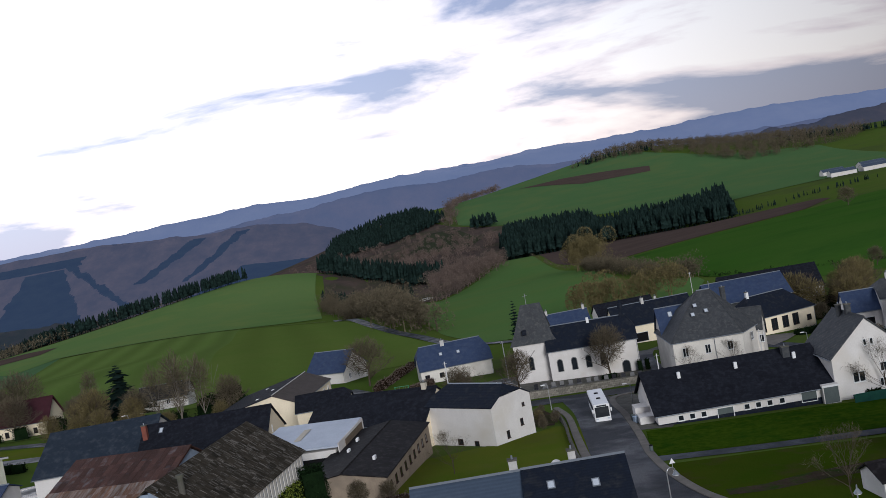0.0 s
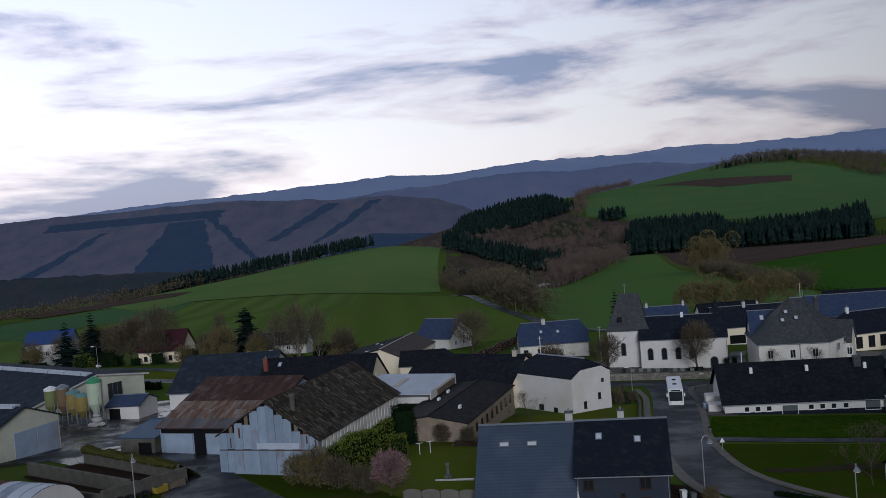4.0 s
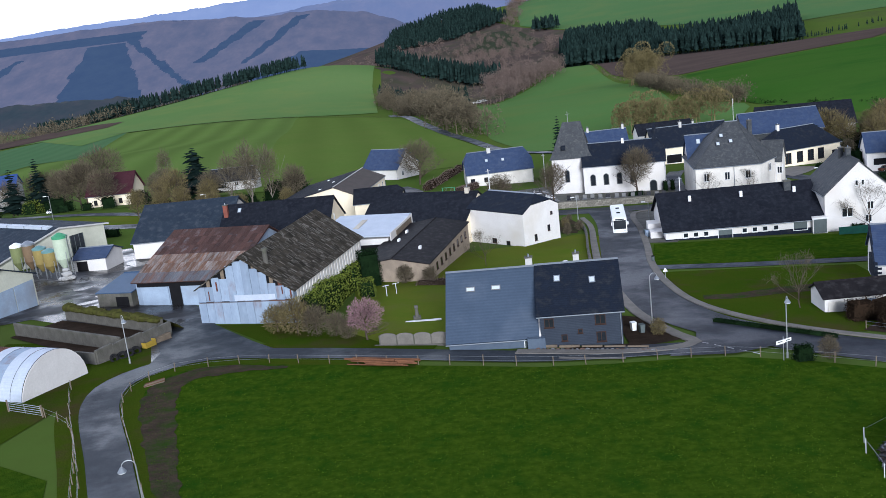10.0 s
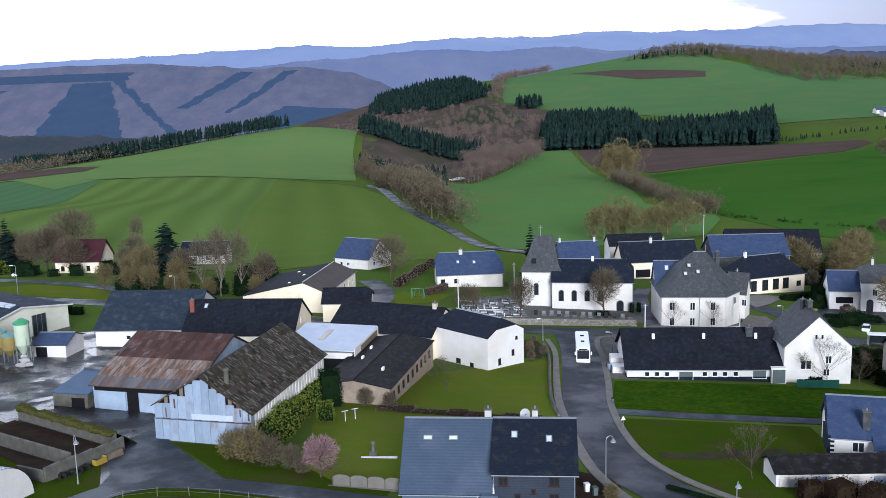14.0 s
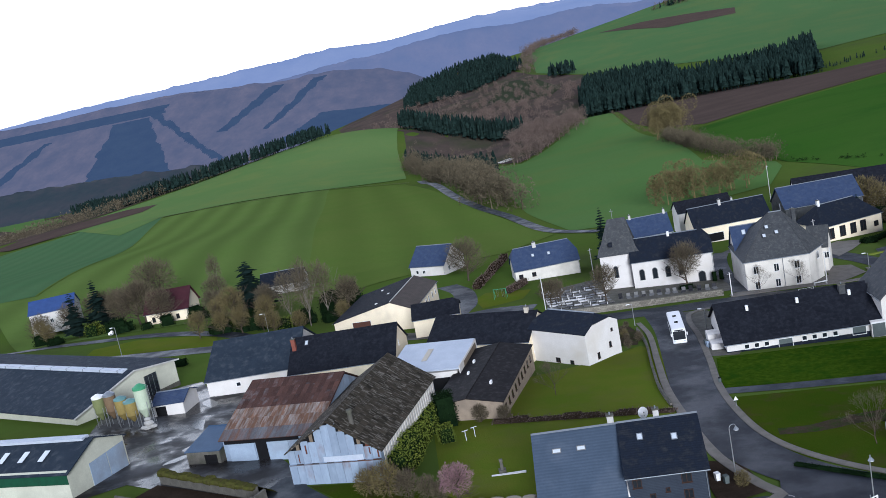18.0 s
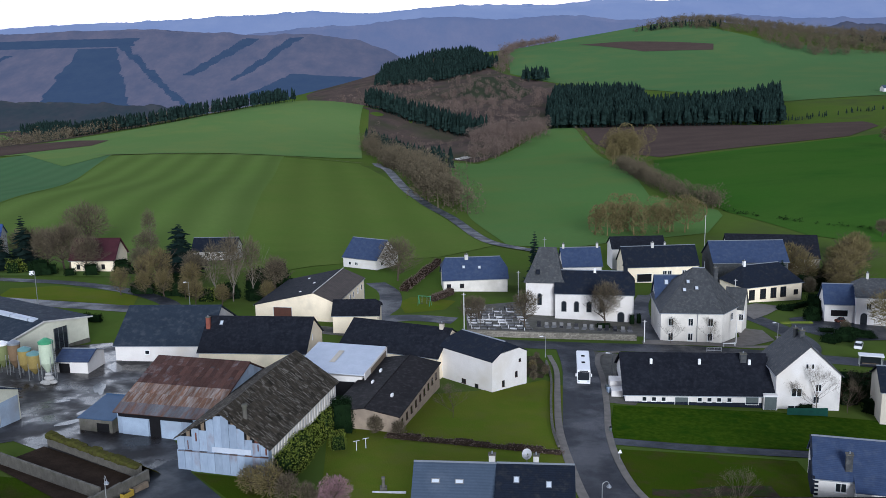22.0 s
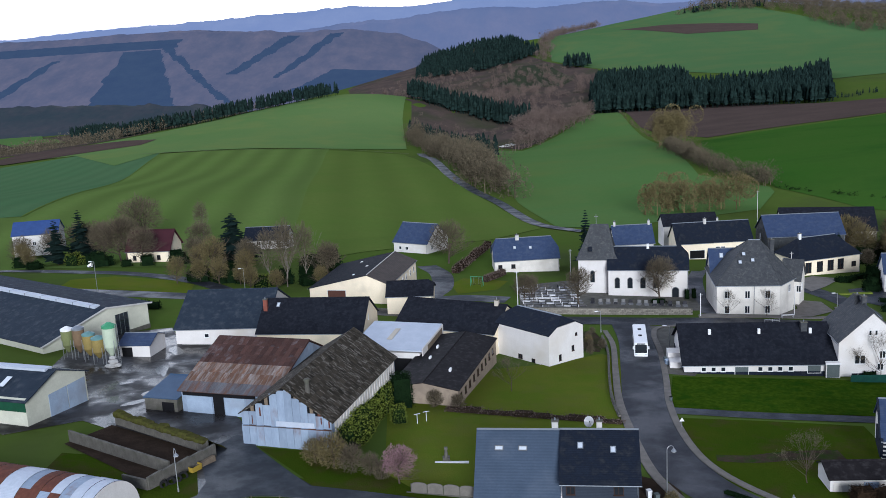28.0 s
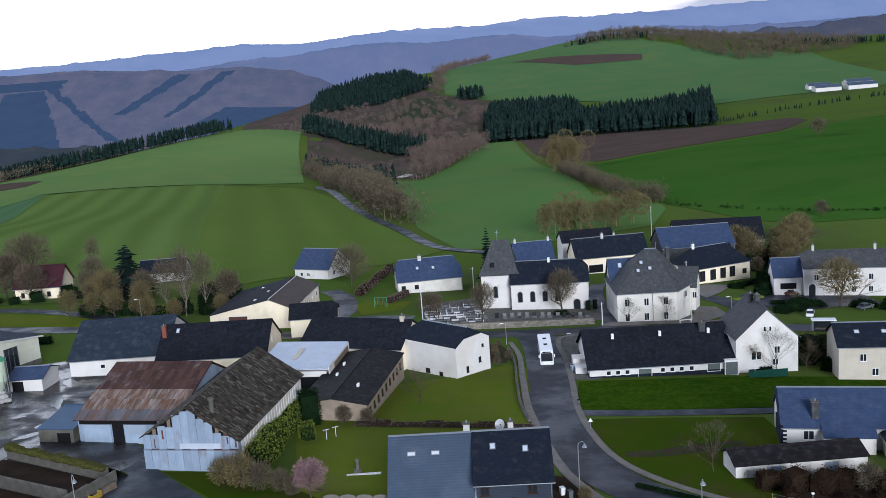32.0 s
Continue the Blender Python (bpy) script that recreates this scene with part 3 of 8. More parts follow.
def chimney(parent, x, y, z0, z1, s=0.6, material=None, pots=1):
    c = part("chimney", box(x - s / 2, y - s / 2, z0, x + s / 2, y + s / 2, z1, bevel=0.02), material or PALECHIM, parent)
    part("cap", box(x - s / 2 - 0.08, y - s / 2 - 0.08, z1, x + s / 2 + 0.08, y + s / 2 + 0.08, z1 + 0.12), CONCRETE, c)
    for i in range(pots):
        part("pot", tube(x + (i - (pots - 1) / 2) * 0.3, y, z1 + 0.12, z1 + 0.45, 0.11, 0.09, 8), ZINC, c)
    return c


def house(name, x, y, rot, w, d, z0, eave, ridge, wall, roof, label, category="house", hip=(0, 0), mid=0.5, back=None, over=0.35,
          wins=(), chims=(), skylights=(), frames=None, deep=2.5, plinth=None, group="", gutter=True, roof_b=None):
    """A building with its front left corner at x, y; the ridge runs along its width. eave, back (the rear eave) and ridge are heights of the world; the
    walls go down below z0 by deep to meet sloping ground. hip: how far the ridge stops short of either end. mid: where the ridge stands over the depth."""
    root = thing(name, x, y, z0, rot, label, category, group)
    e, b, r, my = eave - z0, (eave if back is None else back) - z0, ridge - z0, d * mid
    bm = bmesh.new()
    lo = -deep

    def gable(xx, hp):
        top = [(xx, my, e + (r - e) * 0.98)] if hp <= 0 else ([(xx, my * 0.45, e + (r - e) * 0.43), (xx, my + (d - my) * 0.55, b + (r - b) * 0.43)] if hp < 2.2 else [])
        return [bm.verts.new(v) for v in [(xx, 0, lo), (xx, 0, e - 0.02)] + top + [(xx, d, b - 0.02), (xx, d, lo)]]

    left, right = gable(0, hip[0]), gable(w, hip[1])
    bm.faces.new(left)
    bm.faces.new(right[::-1])
    bm.faces.new((left[0], left[1], right[1], right[0]))
    bm.faces.new((left[-1], left[-2], right[-2], right[-1]))
    part("wall", bm, wall, root)
    if plinth:
        part("plinth", box(-0.04, -0.04, lo, w + 0.04, d + 0.04, 0.6), plinth, root)
    # roof planes
    sf, sb = (r - e) / max(my, 0.1), (r - b) / max(d - my, 0.1)
    ef, eb = e - sf * over, b - sb * over
    x0, x1 = (-over, w + over)

    def end(hp, edge, inward):
        """Corners of one end: ridge point, and the upper ends of the verge where the gable is half hipped."""
        if hp <= 0:
            return edge, None
        return edge + inward * hp, hp < 2.2

    ra, half_a = end(hip[0], x0, 1)
    rb, half_b = end(hip[1], x1, -1)
    fy, fz, by, bz = my * 0.45, e + (r - e) * 0.45, my + (d - my) * 0.55, b + (r - b) * 0.45
    fpts = [(x0, -over, ef), (x1, -over, ef)] + ([(x1, fy, fz)] if half_b else []) + [(rb, my, r), (ra, my, r)] + ([(x0, fy, fz)] if half_a else [])
    bpts = [(x0, d + over, eb), (x1, d + over, eb)] + ([(x1, by, bz)] if half_b else []) + [(rb, my, r), (ra, my, r)] + ([(x0, by, bz)] if half_a else [])
    up = Vector((0, 0, 0.16))
    slope_f = part("roof_slope", slab([Vector(p) + up for p in fpts], 0.14), roof, root)
    slope_b = part("roof_slope", slab([Vector(p) + up for p in bpts], 0.14), roof_b or roof, root)
    for xx, hp, half, rr in ((x0, hip[0], half_a, ra), (x1, hip[1], half_b, rb)):
        if hp > 0:
            tri = [(xx, fy, fz), (xx, by, bz), (rr, my, r)] if half else [(xx, -over, ef), (xx, d + over, eb), (rr, my, r)]
            part("roof_hip", slab([Vector(p) + up for p in tri], 0.14), roof, root)
    part("ridge_cap", prism([(-0.18, -0.1), (0, 0.08), (0.18, -0.1)], ra, rb), ZINC if roof in (SLATE, SLATE_BLUE, SHEETGREY) else roof, root,
         at=pose(0, my, r + 0.2, 0, 0, -90) @ Matrix.Diagonal((1, 1, 1, 1)))
    if gutter:
        for yy, zz in ((-over - 0.06, ef), (d + over + 0.06, eb)):
            part("gutter", rod((x0, yy, zz + 0.02), (x1, yy, zz + 0.02), 0.07), ZINC, root)
        part("downpipe", rod((w - 0.15, -0.08, lo), (w - 0.15, -0.08, e - 0.1), 0.05), ZINC, root)
    for side, u, z, ww, hh, *kind in wins:
        window(root, wall_pose(side, u, z, w, d), ww, hh, frames or FRAME, kind[0] if kind else "plain")
    for cx, cy, top, *opt in chims:
        zr = e + sf * cy if cy < my else b + sb * (d - cy)
        chimney(root, cx, cy, zr - 0.5, top - z0, opt[0] if opt else 0.6, opt[1] if len(opt) > 1 else None)
    for sx, sy, *opt in skylights:
        ang = math.degrees(math.atan(sf))
        window(root, pose(sx, sy, e + sf * sy + 0.17, ang - 90, 0, 0) @ pose(0, -0.02, 0), opt[0] if opt else 0.8, opt[1] if len(opt) > 1 else 1.2, ZINC, "sky")
    return root


def along(x, y, rot, w):
    """The front right corner of a front of width w: where a house stands whose ridge runs into the depth."""
    return x + w * math.cos(radians(rot)), y + w * math.sin(radians(rot)), rot + 90


def drape(name, poly, material, lift, step, label="", group="", kind="structure", category=""):
    """A sheet with this outline laid on the land."""
    bm = bmesh.new()
    bm.faces.new([bm.verts.new((x, y, 0)) for x, y in poly])
    xs, ys = [p[0] for p in poly], [p[1] for p in poly]
    for lo, hi, no in ((min(xs), max(xs), (1, 0, 0)), (min(ys), max(ys), (0, 1, 0))):
        for k in range(1, int((hi - lo) / step) + 1):
            at = lo + k * step
            bmesh.ops.bisect_plane(bm, geom=bm.verts[:] + bm.edges[:] + bm.faces[:], plane_co=(at if no[0] else 0, at if no[1] else 0, 0), plane_no=no)
    bmesh.ops.triangulate(bm, faces=[f for f in bm.faces if len(f.verts) > 4])
    pts = np.array([v.co[:2] for v in bm.verts])
    for v, z in zip(bm.verts, heights(pts[:, 0], pts[:, 1])):
        v.co.z = z + lift
    return solid(name, bm, material, UNIT, label, category, group, kind)


def smooth_line(pts, step=2.0):
    """A soft line through the points (Catmull-Rom)."""
    p = [Vector(q) for q in pts]
    p = [2 * p[0] - p[1]] + p + [2 * p[-1] - p[-2]]
    res = []
    for a, b, c, d in zip(p, p[1:], p[2:], p[3:]):
        n = max(1, int((c - b).length / step))
        for i in range(n):
            t = i / n
            res.append(0.5 * (2 * b + (c - a) * t + (2 * a - 5 * b + 4 * c - d) * t * t + (3 * b - a - 3 * c + d) * t ** 3))
    return res + [p[-2]]


def ribbon(name, pts, width, material, lift, label="", side=0.0, thick=0.0, step=2.0, kind="structure", cross=4, category="", group=""):
    """A strip laid on the land along a line: a road, or a kerb beside one. width: one number or one at either end."""
    line = smooth_line(pts, step)
    bm = bmesh.new()
    wa, wb = width if isinstance(width, tuple) else (width, width)
    rows = []
    for i, q in enumerate(line):
        t = (line[min(i + 1, len(line) - 1)] - line[max(i - 1, 0)]).normalized()
        n = Vector((t.y, -t.x))
        w = wa + (wb - wa) * i / (len(line) - 1)
        rows.append([(q + n * (side + w * (k / cross - 0.5))) for k in range(cross + 1)])
    flat = np.array([p[:] for r in rows for p in r])
    z = heights(flat[:, 0], flat[:, 1]) + lift
    vs = [bm.verts.new((*p, zz)) for p, zz in zip(flat, z)]
    m = cross + 1
    for i in range(len(rows) - 1):
        for k in range(cross):
            bm.faces.new((vs[i * m + k], vs[i * m + k + 1], vs[(i + 1) * m + k + 1], vs[(i + 1) * m + k]))
    if thick:
        for k, sgn in ((0, 1), (cross, -1)):
            low = [bm.verts.new((*vs[i * m + k].co[:2], vs[i * m + k].co.z - thick)) for i in range(len(rows))]
            for i in range(len(rows) - 1):
                bm.faces.new((vs[i * m + k], vs[(i + 1) * m + k], low[i + 1], low[i]))
    return solid(name, bm, material, UNIT, label, category, group, kind)


# ---- the land
ys = np.concatenate([np.linspace(-1500, -120, 12), np.linspace(-100, 330, 109), np.linspace(338, 1300, 100), np.linspace(1320, 2900, 60)])
us = np.linspace(-1, 1, 190)
us = np.sign(us) * np.abs(us) ** 1.35
gx = us[None, :] * (260 + 0.75 * np.abs(ys[:, None]))
gy = np.repeat(ys[:, None], len(us), 1)
gz = heights(gx, gy)
bm = bmesh.new()
gv = [[bm.verts.new(p) for p in zip(*row)] for row in zip(gx.tolist(), gy.tolist(), gz.tolist())]
for a, b in zip(gv, gv[1:]):
    for i in range(len(a) - 1):
        bm.faces.new((a[i], a[i + 1], b[i + 1], b[i]))
solid("ground", bm, LAND, UNIT, "rough green grassland falling away from the village to a valley", "ground", kind="structure")

drape("field_striped", [(-140, 285), (-210, 420), (-287, 655), (-277, 753), (-254, 861), (-173, 857), (-96, 856), (-64, 421), (-59, 341), (-57, 294), (-78, 278)], STRIPED, 0.16, 20, "green field mown in light and dark stripes", category="field")
drape("field_dark", [(-95, 840), (-29, 825), (-4, 587), (11, 477), (22, 428), (30, 372), (34, 345), (13, 320), (-10, 312), (-29, 300), (-41, 286), (-57, 294), (-59, 341), (-64, 421)], DARKFIELD, 0.16, 20, "darker green field beside a sunken lane", category="field")
drape("field_upper", [(-262, 780), (-345, 926), (-400, 935), (-420, 1000), (-370, 1060), (-307, 1095), (-230, 1172), (-129, 1232), (-98, 1254), (-34, 1232), (-37, 1106), (-28, 872), (-97, 859), (-175, 863), (-252, 868)], LIGHTFIELD, 0.45, 14, "light green field on the crown of a hill", category="field")
drape("field_crop", [(-181, 405), (-192, 502), (-234, 768), (-250, 884), (-300, 912), (-345, 924), (-394, 877), (-420, 800), (-390, 640), (-330, 460), (-250, 380)], BLUEFIELD, 0.24, 20, "blue-green field of young crop beside mown stripes", category="field")
ribbon("path_grass", [(-269, 874), (-204, 859), (-150, 847), (-98, 854), (-64, 847), (-25, 832)], 1.6, TRACK, 0.6, "thin pale track between two fields", category="path", step=8)
ribbon("path_grass", [(-181, 405), (-192, 502), (-234, 768), (-250, 880)], 1.0, DARKFIELD, 0.3, "dark furrow between two fields", category="path", step=8)
drape("field_strip", [(-408, 908), (-352, 944), (-294, 965), (-288, 1003), (-330, 1035), (-395, 1062), (-450, 1040), (-450, 960)], PLOUGH, 0.7, 25, "narrow strip of ploughed brown earth", category="field")
drape("field_centre", [(47, 822), (68, 781), (107, 864), (165, 1006), (198, 1083), (168, 809), (144, 616), (130, 511), (120, 447), (136, 396), (134, 384), (118, 354), (79, 345), (60, 335), (40, 345), (33, 428), (30, 549)], MEADOW, 0.2, 20, "fresh green meadow running down behind the church", category="field")
drape("field_ploughed", [(207, 1103), (344, 1072), (455, 922), (415, 809), (348, 723), (264, 691), (184, 658), (177, 747), (179, 849)], PLOUGH, 0.3, 25, "ploughed brown field below a dark wood", category="field")
drape("field_bright", [(173, 635), (257, 668), (343, 711), (453, 760), (528, 570), (419, 380), (250, 300), (163, 327), (151, 340), (138, 390), (138, 458), (148, 541)], BRIGHTFIELD, 0.22, 20, "bright green crop field on a slope", category="field")
drape("field_upland", [(269, 2262), (347, 2420), (495, 2640), (704, 2585), (830, 2090), (989, 1907), (835, 1255), (506, 1234), (528, 1378), (439, 1367), (380, 1522), (300, 1723), (237, 1929)], UPMEADOW, 0.6, 50, "wide green upland field on the far slope", category="field")
drape("field_upland_strip", [(430, 2244), (531, 2248), (699, 2106), (674, 2030), (531, 2043)], PLOUGH, 1.0, 50, "brown ploughed strip in an upland field", category="field")
drape("wood_floor", [(-88, 1276), (-177, 2090), (-110, 2750), (110, 2530), (227, 1938), (293, 1731), (198, 1216), (107, 878), (70, 798), (49, 839), (11, 959), (-27, 1055), (-27, 1188)], WOODFLOOR, 0.35, 40, "brown leafless woodland slope", category="wood")
drape("clearing", [(120, 1750), (175, 1950), (225, 1900), (240, 1650), (205, 1540), (160, 1600)], BRUSH, 0.8, 40, "dull green clearing on a wooded slope", category="clearing")
drape("field_valley", [(-1088, 2552), (-967, 2453), (-835, 2090), (-703, 1760), (-599, 1584), (-670, 1551), (-879, 1870), (-1099, 2310)], MEADOW, 0.9, 25, "small green field in the valley", category="field")
drape("wood_floor", [(-439, 1055), (-362, 1100), (-296, 1166), (-154, 1265), (-220, 1870), (-769, 2090), (-989, 1430), (-681, 1100)], WOODFLOOR, 0.25, 40, "brown leafless woodland in the valley", category="wood")


def ridge(name, knots, y, foot, material, label, rough=8.0, seed=0, reach=700, bumps=1.0, bands=(), planted=None, fine=1):
    """A far hill: its crest runs through the knots (x, z), its face falls towards the village."""
    ks = sorted(knots)
    xs = np.linspace(ks[0][0], ks[-1][0], 640 * fine)
    zs = np.interp(xs, [k[0] for k in ks], [k[1] for k in ks])
    soft = np.convolve(np.pad(zs, 8, mode="edge"), np.ones(17) / 17, "valid")
    bm = bmesh.new()
    rows = []
    for j in range(52 * fine):
        f = j / (40 * fine)
        row = []
        for i, (x, z) in enumerate(zip(xs, soft)):
            gully = noise.fractal(Vector((x / 420 + seed, f * 1.3, seed)), 1.0, 2.0, 4)
            drop = (z - foot) * (1 - (1 - min(abs(1 - f), 1)) ** 1.3) if f <= 1 else (f - 1) * 160
            clump = rough * (0.9 * max(0.0, noise.noise(Vector((x / 60, seed, 4.0))) + 0.1) + 0.7 * noise.noise(Vector((x / 210, seed, 9.0)))) * (f >= 0.95)
            tree = clump + rough * 0.22 * noise.noise(Vector((x / 14, j * 3.1, seed))) * (1 if 0 < f <= 1.05 else 0)
            row.append(bm.verts.new((x, y - reach * (1 - f) + gully * 90 * bumps * (f < 1), max(foot, z - drop + gully * 34 * bumps * (1 - f)) + tree)))
        rows.append(row)
    for a, b in zip(rows, rows[1:]):
        for i in range(len(a) - 1):
            face = bm.faces.new((a[i], a[i + 1], b[i + 1], b[i]))
            f, x = rows.index(a) / (40 * fine) if i == 0 else f, xs[i]
            for fa, xa, wa, fb, xb, wb in bands:
                if fa <= f <= fb:
                    t = (f - fa) / (fb - fa)
                    if abs(x - xa - (xb - xa) * t + 14 * noise.noise(Vector((x / 24, f * 14, 2)))) < (wa + (wb - wa) * t) / 2:
                        face.material_index = 1
    ob = solid(name, bm, material, UNIT, label, "hill", kind="structure")
    ob.data.polygons.foreach_set("use_smooth", [True] * len(ob.data.polygons))
    if planted:
        ob.data.materials.append(planted)
    return ob


# Each far wood emits a bluish tint: aerial haze painted into its material.
FAR1 = distant("far_woods_in_blue_haze", (0.06, 0.055, 0.065), (0.085, 0.078, 0.08), 0.006, (1, 1, 2.5), 0.46, (0.42, 0.50, 0.74))
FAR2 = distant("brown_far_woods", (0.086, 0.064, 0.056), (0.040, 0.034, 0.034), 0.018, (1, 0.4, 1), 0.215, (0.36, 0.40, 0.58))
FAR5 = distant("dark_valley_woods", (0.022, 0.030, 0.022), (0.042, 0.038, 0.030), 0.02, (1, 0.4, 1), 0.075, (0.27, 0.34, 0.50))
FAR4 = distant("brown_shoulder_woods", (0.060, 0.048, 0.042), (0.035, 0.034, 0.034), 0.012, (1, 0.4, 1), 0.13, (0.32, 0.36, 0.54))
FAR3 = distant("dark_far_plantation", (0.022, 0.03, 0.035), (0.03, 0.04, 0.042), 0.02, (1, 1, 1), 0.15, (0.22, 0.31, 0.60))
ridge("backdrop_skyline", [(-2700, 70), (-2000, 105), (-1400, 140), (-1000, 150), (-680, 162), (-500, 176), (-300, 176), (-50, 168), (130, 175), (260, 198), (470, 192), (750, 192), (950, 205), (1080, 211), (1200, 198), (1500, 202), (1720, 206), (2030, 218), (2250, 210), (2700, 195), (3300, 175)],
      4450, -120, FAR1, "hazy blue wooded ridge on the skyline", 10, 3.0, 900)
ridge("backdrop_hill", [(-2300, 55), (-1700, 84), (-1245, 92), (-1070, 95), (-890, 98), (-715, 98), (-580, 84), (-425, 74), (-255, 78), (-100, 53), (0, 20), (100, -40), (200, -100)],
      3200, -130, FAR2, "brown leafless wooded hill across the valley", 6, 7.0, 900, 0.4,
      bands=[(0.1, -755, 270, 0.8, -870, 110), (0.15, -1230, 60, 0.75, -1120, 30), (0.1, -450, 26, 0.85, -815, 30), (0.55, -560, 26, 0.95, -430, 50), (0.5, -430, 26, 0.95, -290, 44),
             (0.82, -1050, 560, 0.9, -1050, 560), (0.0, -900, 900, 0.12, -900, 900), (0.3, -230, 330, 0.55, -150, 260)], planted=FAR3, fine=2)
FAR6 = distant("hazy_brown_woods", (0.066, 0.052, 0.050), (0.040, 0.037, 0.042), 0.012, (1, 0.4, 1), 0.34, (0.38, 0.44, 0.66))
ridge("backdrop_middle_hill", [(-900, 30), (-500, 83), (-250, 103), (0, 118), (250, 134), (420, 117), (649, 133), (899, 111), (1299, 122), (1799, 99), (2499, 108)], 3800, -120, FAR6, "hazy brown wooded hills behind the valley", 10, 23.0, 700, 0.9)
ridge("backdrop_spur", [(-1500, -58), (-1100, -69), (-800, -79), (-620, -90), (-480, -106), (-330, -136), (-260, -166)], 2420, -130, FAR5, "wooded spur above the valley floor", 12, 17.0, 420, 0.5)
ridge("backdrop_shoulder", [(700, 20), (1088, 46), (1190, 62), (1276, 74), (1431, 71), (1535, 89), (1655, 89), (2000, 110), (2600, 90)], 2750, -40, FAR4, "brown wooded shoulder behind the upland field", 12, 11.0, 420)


# ---- roads, yards, lawns
MAIN = [(36.5, 196), (35, 180), (31.5, 160), (28.3, 142), (26.8, 128), (26.6, 115), (29.5, 104), (36, 95), (46, 85.5), (60, 74), (90, 52), (140, 20)]
CROSS = [(-220, 262), (-140, 252), (-90, 240), (-60, 231), (-30, 217), (5, 204), (36, 198.5), (60, 196), (86, 189), (115, 178), (170, 158), (260, 130)]
LANE_LINE = [(-14, 0), (-20, 30), (-24.5, 52.6), (-32, 75), (-38.5, 94), (-37.5, 103.5), (-30, 109), (-18, 106.5), (-4, 101.5), (9, 97), (24, 95.5)]
ribbon("road_cross", CROSS, 7.0, ASPHALT, 0.10, "damp grey asphalt village street along the churchyard wall", category="road")
ribbon("road_main", MAIN, (8.0, 6.4), ASPHALT, 0.13, "damp grey asphalt road curving down through the village", category="road")
ribbon("road_lane", LANE_LINE, (3.6, 4.2), LANE, 0.15, "narrow worn asphalt lane round a pasture", category="road")
ribbon("road_church", [(86, 190), (91, 203), (90, 222), (83, 245), (70, 258)], 6.0, ASPHALT, 0.09, "asphalt street bending up past the presbytery", category="road")
ribbon("road_field", [(48, 330), (38, 345), (32, 366), (25, 428), (13, 478), (3, 549), (-6, 720), (-15, 835)], (4.5, 7), LANE, 0.35, "grey field lane climbing beside a hedge", category="road", step=6)
ribbon("road_side", [(-190, 300), (-160, 290), (-134, 281), (-112, 273), (-94, 268), (-75, 257), (-62, 243), (-58, 232)], 5.0, ASPHALT, 0.12, "asphalt side street round a village green", category="road")
ribbon("path_drive", [(31, 137.5), (45, 134), (62, 131), (80, 128)], 3.0, LANE, 0.10, "grey gravel drive across a lawn", category="path")
ribbon("path_drive", [(32.5, 117), (37, 116.2), (43, 117.2), (50, 117)], (2.4, 4.0), CHURNED, 0.08, "worn patch of earth and grass across a lawn", category="path")
drape("yard", [(-36, 105), (-28, 108.5), (-21, 108.2), (-25, 113.5), (-32.4, 124.8), (-32.6, 128), (-38.4, 140), (-46, 142), (-49, 152), (-46, 168), (-42, 184), (-58, 185), (-64, 200), (-74, 196), (-80, 180), (-78, 160), (-90, 150), (-72, 132), (-62, 138), (-40, 121)], YARD, 0.09, 6, "wet muddy concrete farm yard", category="yard")
drape("pasture", [(-32.5, 103.6), (-24, 104), (-14.5, 101), (-4, 97.5), (8, 93.4), (15, 92.4), (23, 92), (28, 91), (34, 88), (40, 83.5), (60, 68), (90, 45), (140, 10), (140, -60), (-6, -60), (-17.5, 30), (-21.8, 52), (-29, 74), (-35.5, 92), (-35, 100)], PASTURE, 0.06, 6, "deep green grazed pasture", category="pasture")
drape("yard_mouth", [(-37, 104.5), (-30, 108), (-21, 107.6), (-25.2, 113.6), (-32.2, 124.6), (-33, 128), (-36, 130), (-40, 122), (-36.6, 112)], LANE, 0.14, 4, "worn asphalt mouth of a farm yard", category="yard")
drape("pasture", [(-28, -60), (-29, 30), (-30.5, 50), (-37, 74), (-46, 81), (-60, 90), (-130, 96), (-130, -60)], PASTURE, 0.05, 8, "deep green paddock beyond a lane", category="pasture")
strip = smooth_line([(-20, 52), (-22.6, 60), (-26, 70), (-29.4, 82), (-32, 92), (-32.4, 98.5), (-29.6, 102.2), (-24, 102.4), (-19, 101.2)], 0.8)
sides = [[], []]
for k, (a, b) in enumerate(zip(strip, strip[1:])):
    way = (b - a).normalized()
    f = k / len(strip)
    half = (0.35 + 1.5 * min(1, f * 1.6)) * (1 if f < 0.85 else max(0.15, (1 - f) / 0.15))
    for j, sgn in enumerate((-1, 1)):
        sides[j].append(a + Vector((way.y, -way.x)) * sgn * (half + 0.55 * noise.noise(Vector((k * 0.45, sgn * 3, 1))) * min(1, f * 4 + 0.3)))
drape("earth_strip", [tuple(p) for p in sides[0]] + [tuple(p) for p in sides[1][::-1]], CHURNED, 0.10, 3, "churned strip of bare earth along a fence", category="earth")
drape("lawn_house", [(-13, 110), (-1, 107), (6, 112), (24, 126), (25.5, 145), (29, 168), (26, 172), (17, 166), (2, 162), (-4, 142), (-10, 146), (-14, 143)], LAWN, 0.08, 6, "mown garden lawn behind a grey house", category="lawn")
drape("lawn_bank", [(31.5, 139), (36, 156), (64, 152), (88, 145), (84, 129), (62, 132.8), (45, 136)], PASTURE, 0.08, 6, "green lawn before a long low building", category="lawn")
